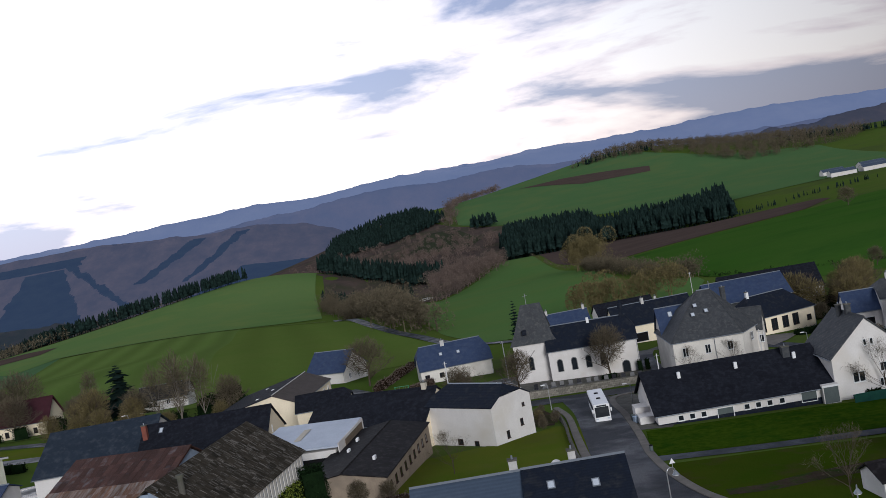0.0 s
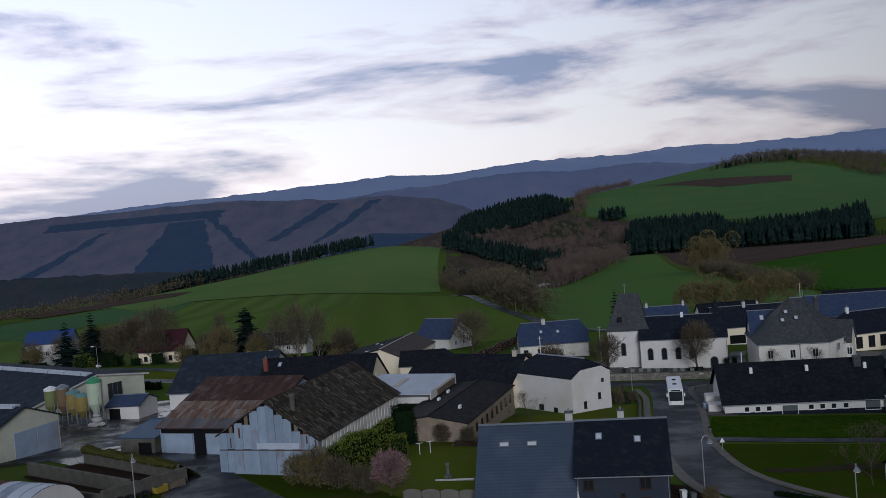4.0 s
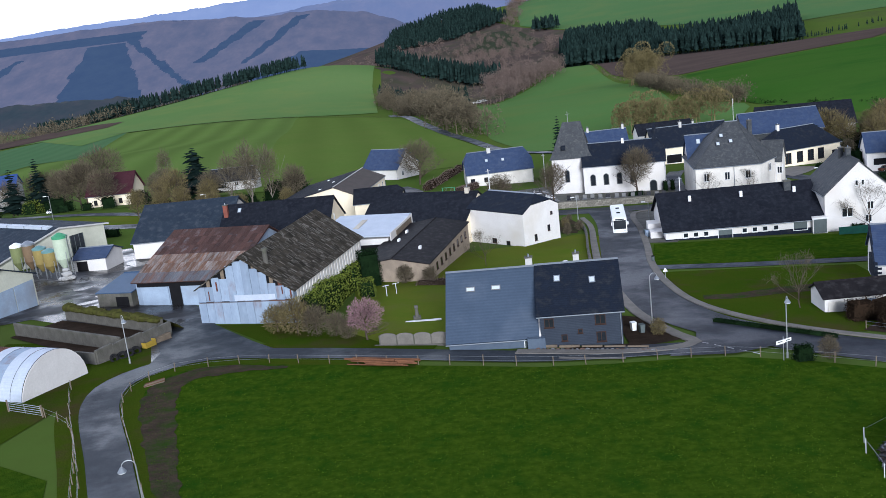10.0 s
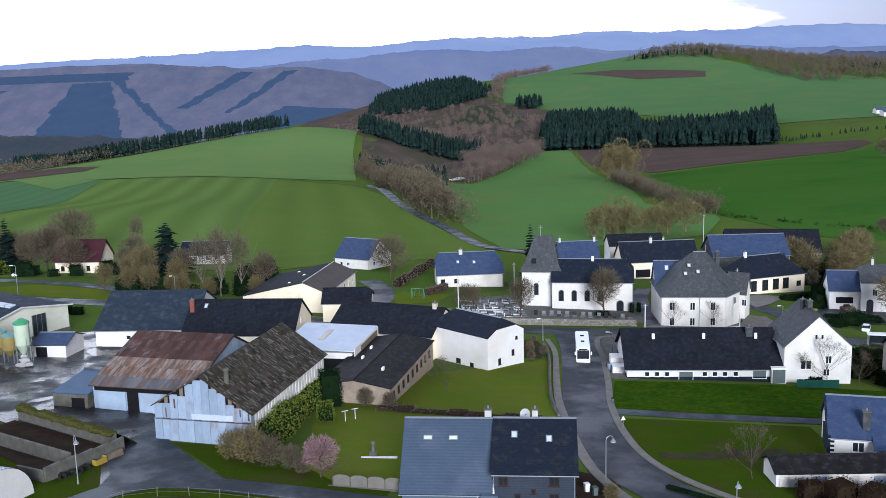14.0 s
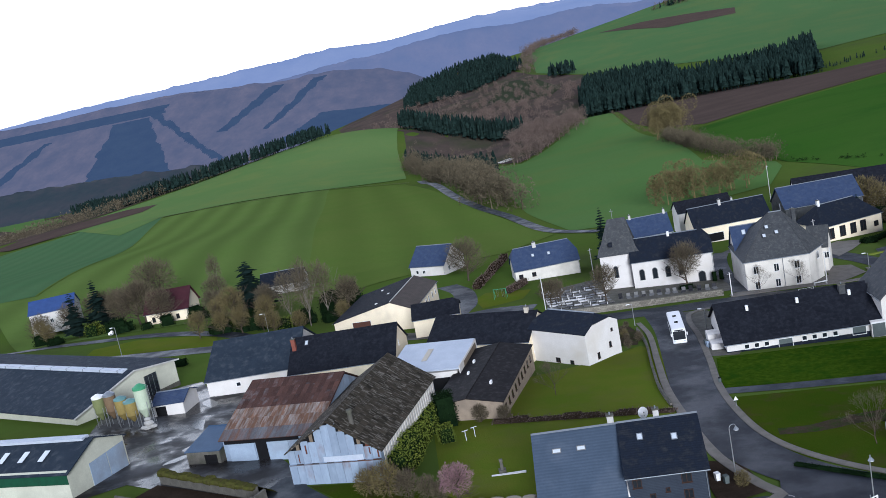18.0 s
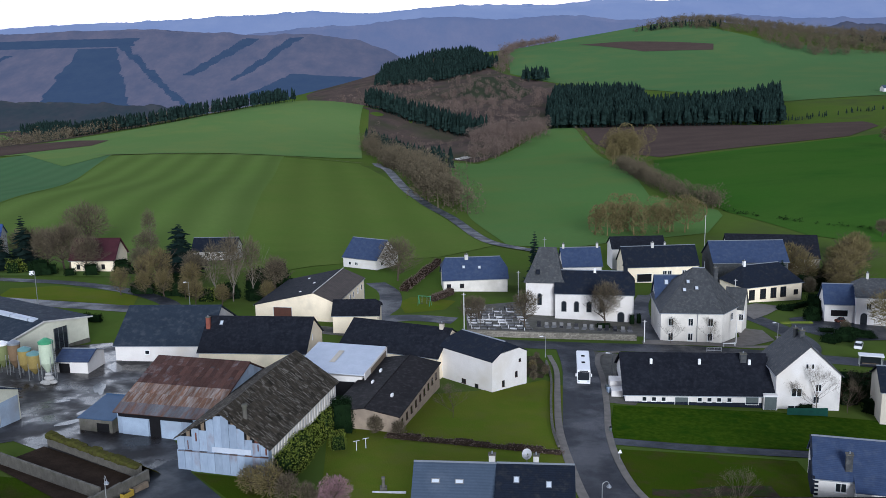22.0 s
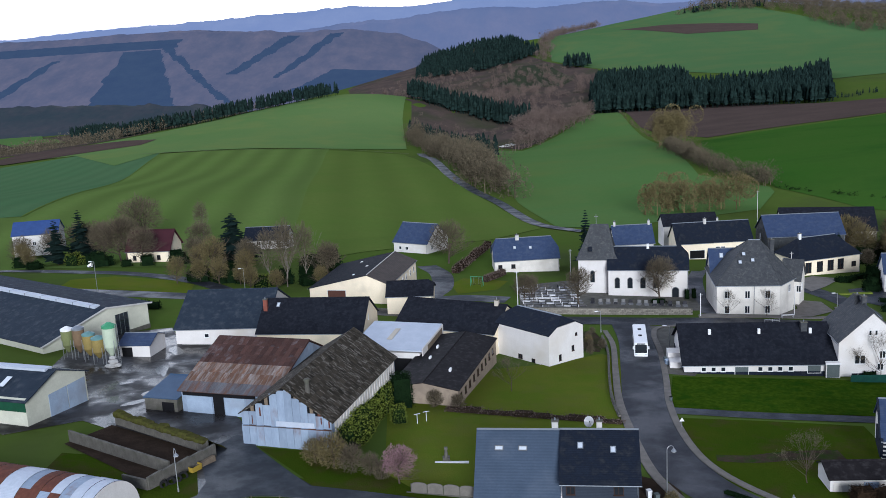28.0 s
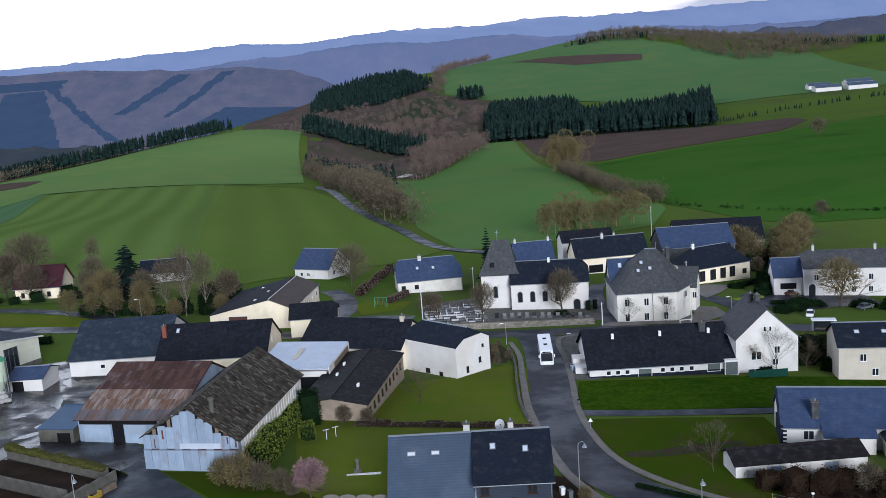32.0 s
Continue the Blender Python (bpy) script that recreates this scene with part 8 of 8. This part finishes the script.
sg2 = thing("road_sign", 30.8, 129.2, None, 0, "white road sign on a short post", "sign")
part("post", rod((0, 0, -0.3), (0, 0, 1.6), 0.04), STEEL, sg2)
part("board", tube(0, 0, 0, 0.04, 0.42, 0.42, 3), WHITEPAINT, sg2, at=pose(0, -0.06, 1.4, 90, 30, 0))
bn = thing("litter_bin", 32.2, 141.8, None, 0, "dark litter bin on a post", "bin")
part("post", rod((0, 0, -0.2), (0, 0, 0.9), 0.04), STEEL, bn)
part("body", tube(0, -0.2, 0.3, 1.0, 0.22, 0.26, 10), GREYDOOR, bn)
part("lid", tube(0, -0.2, 1.0, 1.1, 0.28, 0.2, 10), DARK, bn)
for x, y, m, l in ((20.3, 104.2, WHITEPAINT, "white wheelie bin beside a house"), (36.8, 163.5, BLUEDOOR, "pale blue wheelie bin by a porch"), (36.9, 165.0, GREYDOOR, "dark wheelie bin by a porch"), (21.0, 103.0, GREYDOOR, "dark wheelie bin beside a house")):
    wb = thing("wheelie_bin", x, y, None, 10, l, "bin", "wheelie bins")
    b = bmesh.new()
    lo = [b.verts.new((sx * 0.24, sy * 0.26, 0.08)) for sx, sy in ((-1, -1), (1, -1), (1, 1), (-1, 1))]
    hi = [b.verts.new((sx * 0.3, sy * 0.36, 1.05)) for sx, sy in ((-1, -1), (1, -1), (1, 1), (-1, 1))]
    b.faces.new(lo)
    b.faces.new(hi)
    for i in range(4):
        b.faces.new((lo[i - 1], lo[i], hi[i], hi[i - 1]))
    part("body", b, m, wb)
    part("lid", box(-0.32, -0.4, 1.05, 0.32, 0.38, 1.13, bevel=0.03), m, wb)
    for s in (-0.25, 0.25):
        part("wheel", rod((s - 0.04, 0.3, 0.12), (s + 0.04, 0.3, 0.12), 0.12, 10), RUBBER, wb)
solid("green_net", box(0, -0.05, -0.5, 7.0, 0.05, 1.4), NET, pose(65.5, 150.6, ground(68, 150.6), 0, 0, -6), "dark green garden net fence before a white house", "fence")
sw = thing("swing_frame", 5.3, 240.9, None, -20, "green metal swing frame in a playground", "swing")
for s in (-1.6, 1.6):
    for t in (-0.9, 0.9):
        part("leg", rod((s, t, -0.2), (s, 0, 2.6), 0.06), MINTCAP, sw)
part("beam", rod((-1.8, 0, 2.6), (1.8, 0, 2.6), 0.06), MINTCAP, sw)
for u in (-0.7, 0.7):
    part("seat", box(u - 0.25, -0.12, 0.5, u + 0.25, 0.12, 0.54), RUBBER, sw)
    for s in (-0.2, 0.2):
        part("chain", rod((u + s, 0, 0.52), (u + s, 0, 2.6), 0.015, 4), STEEL, sw)
shl = thing("bus_shelter", 96.5, 182.5, None, -20, "glazed bus shelter with a pale roof", "shelter")
for x in (-2.2, 2.2):
    for y in (-0.8, 0.8):
        part("post", box(x - 0.06, y - 0.06, -0.3, x + 0.06, y + 0.06, 2.4), STEEL, shl)
part("roof", box(-2.5, -1.1, 2.4, 2.5, 1.1, 2.6, bevel=0.05), WHITEPAINT, shl)
part("back_pane", box(-2.1, 0.78, 0.2, 2.1, 0.82, 2.3), GLASS, shl)
part("bench", box(-1.6, 0.3, 0.4, 1.6, 0.7, 0.47), WOOD, shl)
for i in range(2):
    ba = thing("crossing_barrier", 72.0, 198.8 - 0.5 * i, None, 0, "white street barrier rail before the presbytery", "barrier", "barriers")
    part("rail", box(-1.4, -0.03, 0.75, 1.4, 0.03, 0.87), WHITEPAINT, ba)
    for u in (-1.3, 1.3):
        part("post", box(u - 0.04, -0.04, -0.3, u + 0.04, 0.04, 0.95), WHITEPAINT, ba)

# graves
rg = random.Random(21)
gm = {}
for key, m in (("dark", POLISHED), ("pale", MARBLE), ("grey", GREYFRAME)):
    for n, b in (("slab", box(-0.5, -1.0, -0.1, 0.5, 1.0, 0.22, bevel=0.02)), ("headstone", box(-0.45, 0.9, 0.0, 0.45, 1.06, 1.0, bevel=0.04)), ("kerb", box(-0.62, -1.12, -0.2, 0.62, 1.14, 0.1, bevel=0.02))):
        me = bpy.data.meshes.new(n)
        b.to_mesh(me)
        b.free()
        me.materials.append(m)
        gm[key, n] = me
for row in range(9):
    for col in range(8):
        x, y = 16.5 + col * 1.75 + rg.gauss(0, 0.12), 211.5 + row * 3.1 + rg.gauss(0, 0.2)
        if rg.random() < 0.12 or (x > 29 and y > 226):
            continue
        key = rg.choice(("pale", "dark", "dark", "grey", "pale", "grey"))
        gv_ = thing("grave", x, y, None, 78 + rg.gauss(0, 3), {"pale": "pale stone grave with an upright headstone", "dark": "polished dark granite grave with a headstone", "grey": "grey stone grave with a headstone"}[key], "grave", "graves in the churchyard")
        part("kerb", gm["grey", "kerb"], None, gv_)
        part("slab", gm[key, "slab"], None, gv_)
        part("headstone", gm[rg.choice(("pale", "dark", key)), "headstone"], None, gv_)
for i in range(13):
    x, y = 32 + i * 1.75, 217.5 - i * 0.42 + rg.gauss(0, 0.2)
    key = rg.choice(("dark", "dark", "grey", "grey"))
    gv_ = thing("grave", x, y, None, -12 + rg.gauss(0, 4), "old grey grave along the church wall", "grave", "graves in the churchyard")
    part("kerb", gm["grey", "kerb"], None, gv_)
    part("slab", gm[key, "slab"], None, gv_)
    part("headstone", gm[rg.choice(("grey", "dark", key)), "headstone"], None, gv_)

# ---- vehicles
def rounded(x0, y0, z0, x1, y1, z1, b=0.12, seg=3):
    bm = box(x0, y0, z0, x1, y1, z1)
    bmesh.ops.bevel(bm, geom=bm.edges[:], offset=b, segments=seg, affect="EDGES")
    return bm


def wheel(parent, x, y, r=0.5, w=0.3):
    t = part("wheel", rod((x, y - w / 2, r), (x, y + w / 2, r), r, 16), RUBBER, parent)
    part("rim", rod((x, y - w / 2 - 0.01, r), (x, y + w / 2 + 0.01, r), r * 0.55, 12), STEEL, t)


bus = thing("bus", 34.3, 175.2, None, -100, "white touring bus standing on the village road", "bus")
part("body", rounded(-6.0, -1.27, 0.35, 6.0, 1.27, 3.25), WHITEPAINT, bus)
for s in (-1, 1):
    for i in range(6):
        part("side_window", box(-5.6 + i * 1.85, s * 1.275 - 0.01, 1.55, -3.85 + i * 1.85, s * 1.275 + 0.01, 2.7, bevel=0.0), GLASS, bus)
    part("mirror", rounded(6.05, s * 1.45 - 0.12, 2.0, 6.25, s * 1.45 + 0.12, 2.6, 0.05, 1), WHITEPAINT, bus)
    part("stripe", box(-5.9, s * 1.276 - 0.008, 0.75, 5.9, s * 1.276 + 0.008, 0.85), GREYFRAME, bus)
part("windscreen", box(5.99, -1.1, 1.2, 6.03, 1.1, 2.85), GLASS, bus)
part("destination_board", box(6.0, -0.8, 2.9, 6.03, 0.8, 3.12), GLASS, bus)
part("bumper", rounded(5.9, -1.2, 0.35, 6.12, 1.2, 0.8, 0.06, 1), WHITEPAINT, bus)
for y in (-0.9, 0.9):
    part("headlight", box(6.1, y - 0.2, 0.85, 6.14, y + 0.2, 1.05), SKYGLASS, bus)
for x in (-2.5, 1.5):
    part("roof_hatch", rounded(x - 0.4, -0.35, 3.22, x + 0.4, 0.35, 3.34, 0.04, 1), DARK, bus)
for x in (-3.4, 3.6):
    for y in (-1.15, 1.15):
        wheel(bus, x, y)


def car(x, y, rot, paint, label):
    c = thing("car", x, y, None, rot, label, "car", "parked cars")
    part("body", rounded(-2.1, -0.85, 0.3, 2.1, 0.85, 0.95, 0.14), paint, c)
    b = bmesh.new()
    lo = [b.verts.new(p) for p in ((-1.7, -0.8, 0.9), (1.1, -0.8, 0.9), (1.1, 0.8, 0.9), (-1.7, 0.8, 0.9))]
    hi = [b.verts.new(p) for p in ((-1.2, -0.62, 1.45), (0.4, -0.62, 1.45), (0.4, 0.62, 1.45), (-1.2, 0.62, 1.45))]
    b.faces.new(hi)
    for i in range(4):
        b.faces.new((lo[i - 1], lo[i], hi[i], hi[i - 1]))
    part("cabin", b, GLASS, c)
    part("roof", rounded(-1.2, -0.62, 1.43, 0.4, 0.62, 1.49, 0.02, 1), paint, c)
    for wx in (-1.3, 1.35):
        for wy in (-0.78, 0.78):
            wheel(c, wx, wy, 0.31, 0.2)
    for wy in (-0.6, 0.6):
        part("headlight", box(2.06, wy - 0.18, 0.65, 2.12, wy + 0.18, 0.8), SKYGLASS, c)


car(117, 201.5, 20, GREYDOOR, "dark parked car on the parking place")
car(101.5, 198, 60, WHITEPAINT, "white parked car by the street")
car(-109, 283, 10, WHITEPAINT, "white parked car before a house")
car(110, 224, 15, RUSTRED, "red parked car by a white house")

rail = thing("railing", 67, 193.9, None, -3, "low white tube railing before a pavement", "railing")
for x in (-1.6, 0, 1.6):
    part("post", rod((x, 0, -0.1), (x, 0, 1.05), 0.04), WHITEPAINT, rail)
for z in (0.35, 0.68, 1.0):
    part("bar", rod((-1.6, 0, z), (1.6, 0, z), 0.035), WHITEPAINT, rail)
# far farm on the slope
for x, y, w, d, rot in ((649, 1241, 34, 16, -8), (690, 1232, 40, 16, -4), (660, 1282, 30, 14, -6), (720, 1287, 36, 18, -2)):
    z = ground(x, y)
    house("far_farm_hall", x, y, rot, w, d, z, z + 5.5, z + 9.0, WHITE, SHEETGREY, "white farm hall with a grey roof on the far slope", "hall", gutter=False, group="far farm halls")
solid("flower_bed", box(-4, -0.6, 0, 4, 0.6, 0.35, bevel=0.05), LEAF, pose(97.5, 222.4, ground(97.5, 222.4), 0, 0, -2), "low planted bed on the parking place", "flower bed")

# edging of rough stones and sleepers before the grey house
edge = thing("stone_edging", 10, 99.6, None, 0, "row of rough stones and dark sleepers along a forecourt", "edging")
re_ = random.Random(6)
for i in range(26):
    x, y = 8.5 + i * 0.52, 99.8 - i * 0.17 + re_.gauss(0, 0.08)
    s = re_.uniform(0.35, 0.6)
    part("stone", stones[re_.randrange(9)], None, edge, at=pose(x - 10, y - 99.6, ground(x, y) - ground(10, 99.6) + 0.14, 0, 0, re_.uniform(0, 360)) @ Matrix.Diagonal((s, s, s, 1)))
for i in range(5):
    x, y = 9.6 + i * 2.4, 100.6 - i * 0.8
    part("sleeper", box(-1.15, -0.12, -0.2, 1.15, 0.12, 0.3, bevel=0.02), WOOD, edge, at=pose(x - 10, y - 99.6, ground(x, y) - ground(10, 99.6), 0, 0, -18))
gt = thing("field_gate", -45, 92.2, None, -32, "galvanised tubular field gate beside a lane", "gate")
for z in (0.25, 0.5, 0.75, 1.0, 1.2):
    part("bar", rod((-3.4, 0, z), (1.6, 0, z), 0.025), STEEL, gt)
for u in (-3.4, -0.9, 1.6):
    part("upright", rod((u, 0, 0.2), (u, 0, 1.22), 0.03), STEEL, gt)
for u in (-3.6, 1.8):
    part("gate_post", rod((u, 0, -0.3), (u, 0, 1.4), 0.09), WOOD, gt)
post_and_rail("lane_fence", [(-43.2, 91.2), (-39.6, 87.2), (-36.6, 80), (-33, 68), (-29, 55)], "wooden post and wire fence beside a lane", 2.4, 1.1)

pile = thing("pallet_pile", -34.4, 99.6, None, 35, "small pile of old planks and a pallet beside a lane", "planks")
for i in range(6):
    part("plank", box(-1.3 + 0.1 * i, -0.5 + 0.17 * i, 0.02, 1.1 + 0.08 * i, -0.37 + 0.17 * i, 0.16 + 0.03 * (i % 3)), LOGS if i % 2 else WOOD, pile)
for x, y, h in ((60.8, 84.6, 1.5), (48.6, 95.0, 1.3), (66.5, 81.0, 1.4)):
    gp_ = thing("garden_post", x, y, None, 0, "short white-topped garden post", "post", "garden posts")
    part("post", rod((0, 0, -0.3), (0, 0, h), 0.06, 6), WOOD, gp_)
    part("cap", box(-0.16, -0.12, h, 0.16, 0.12, h + 0.22, bevel=0.02), WHITEPAINT, gp_)
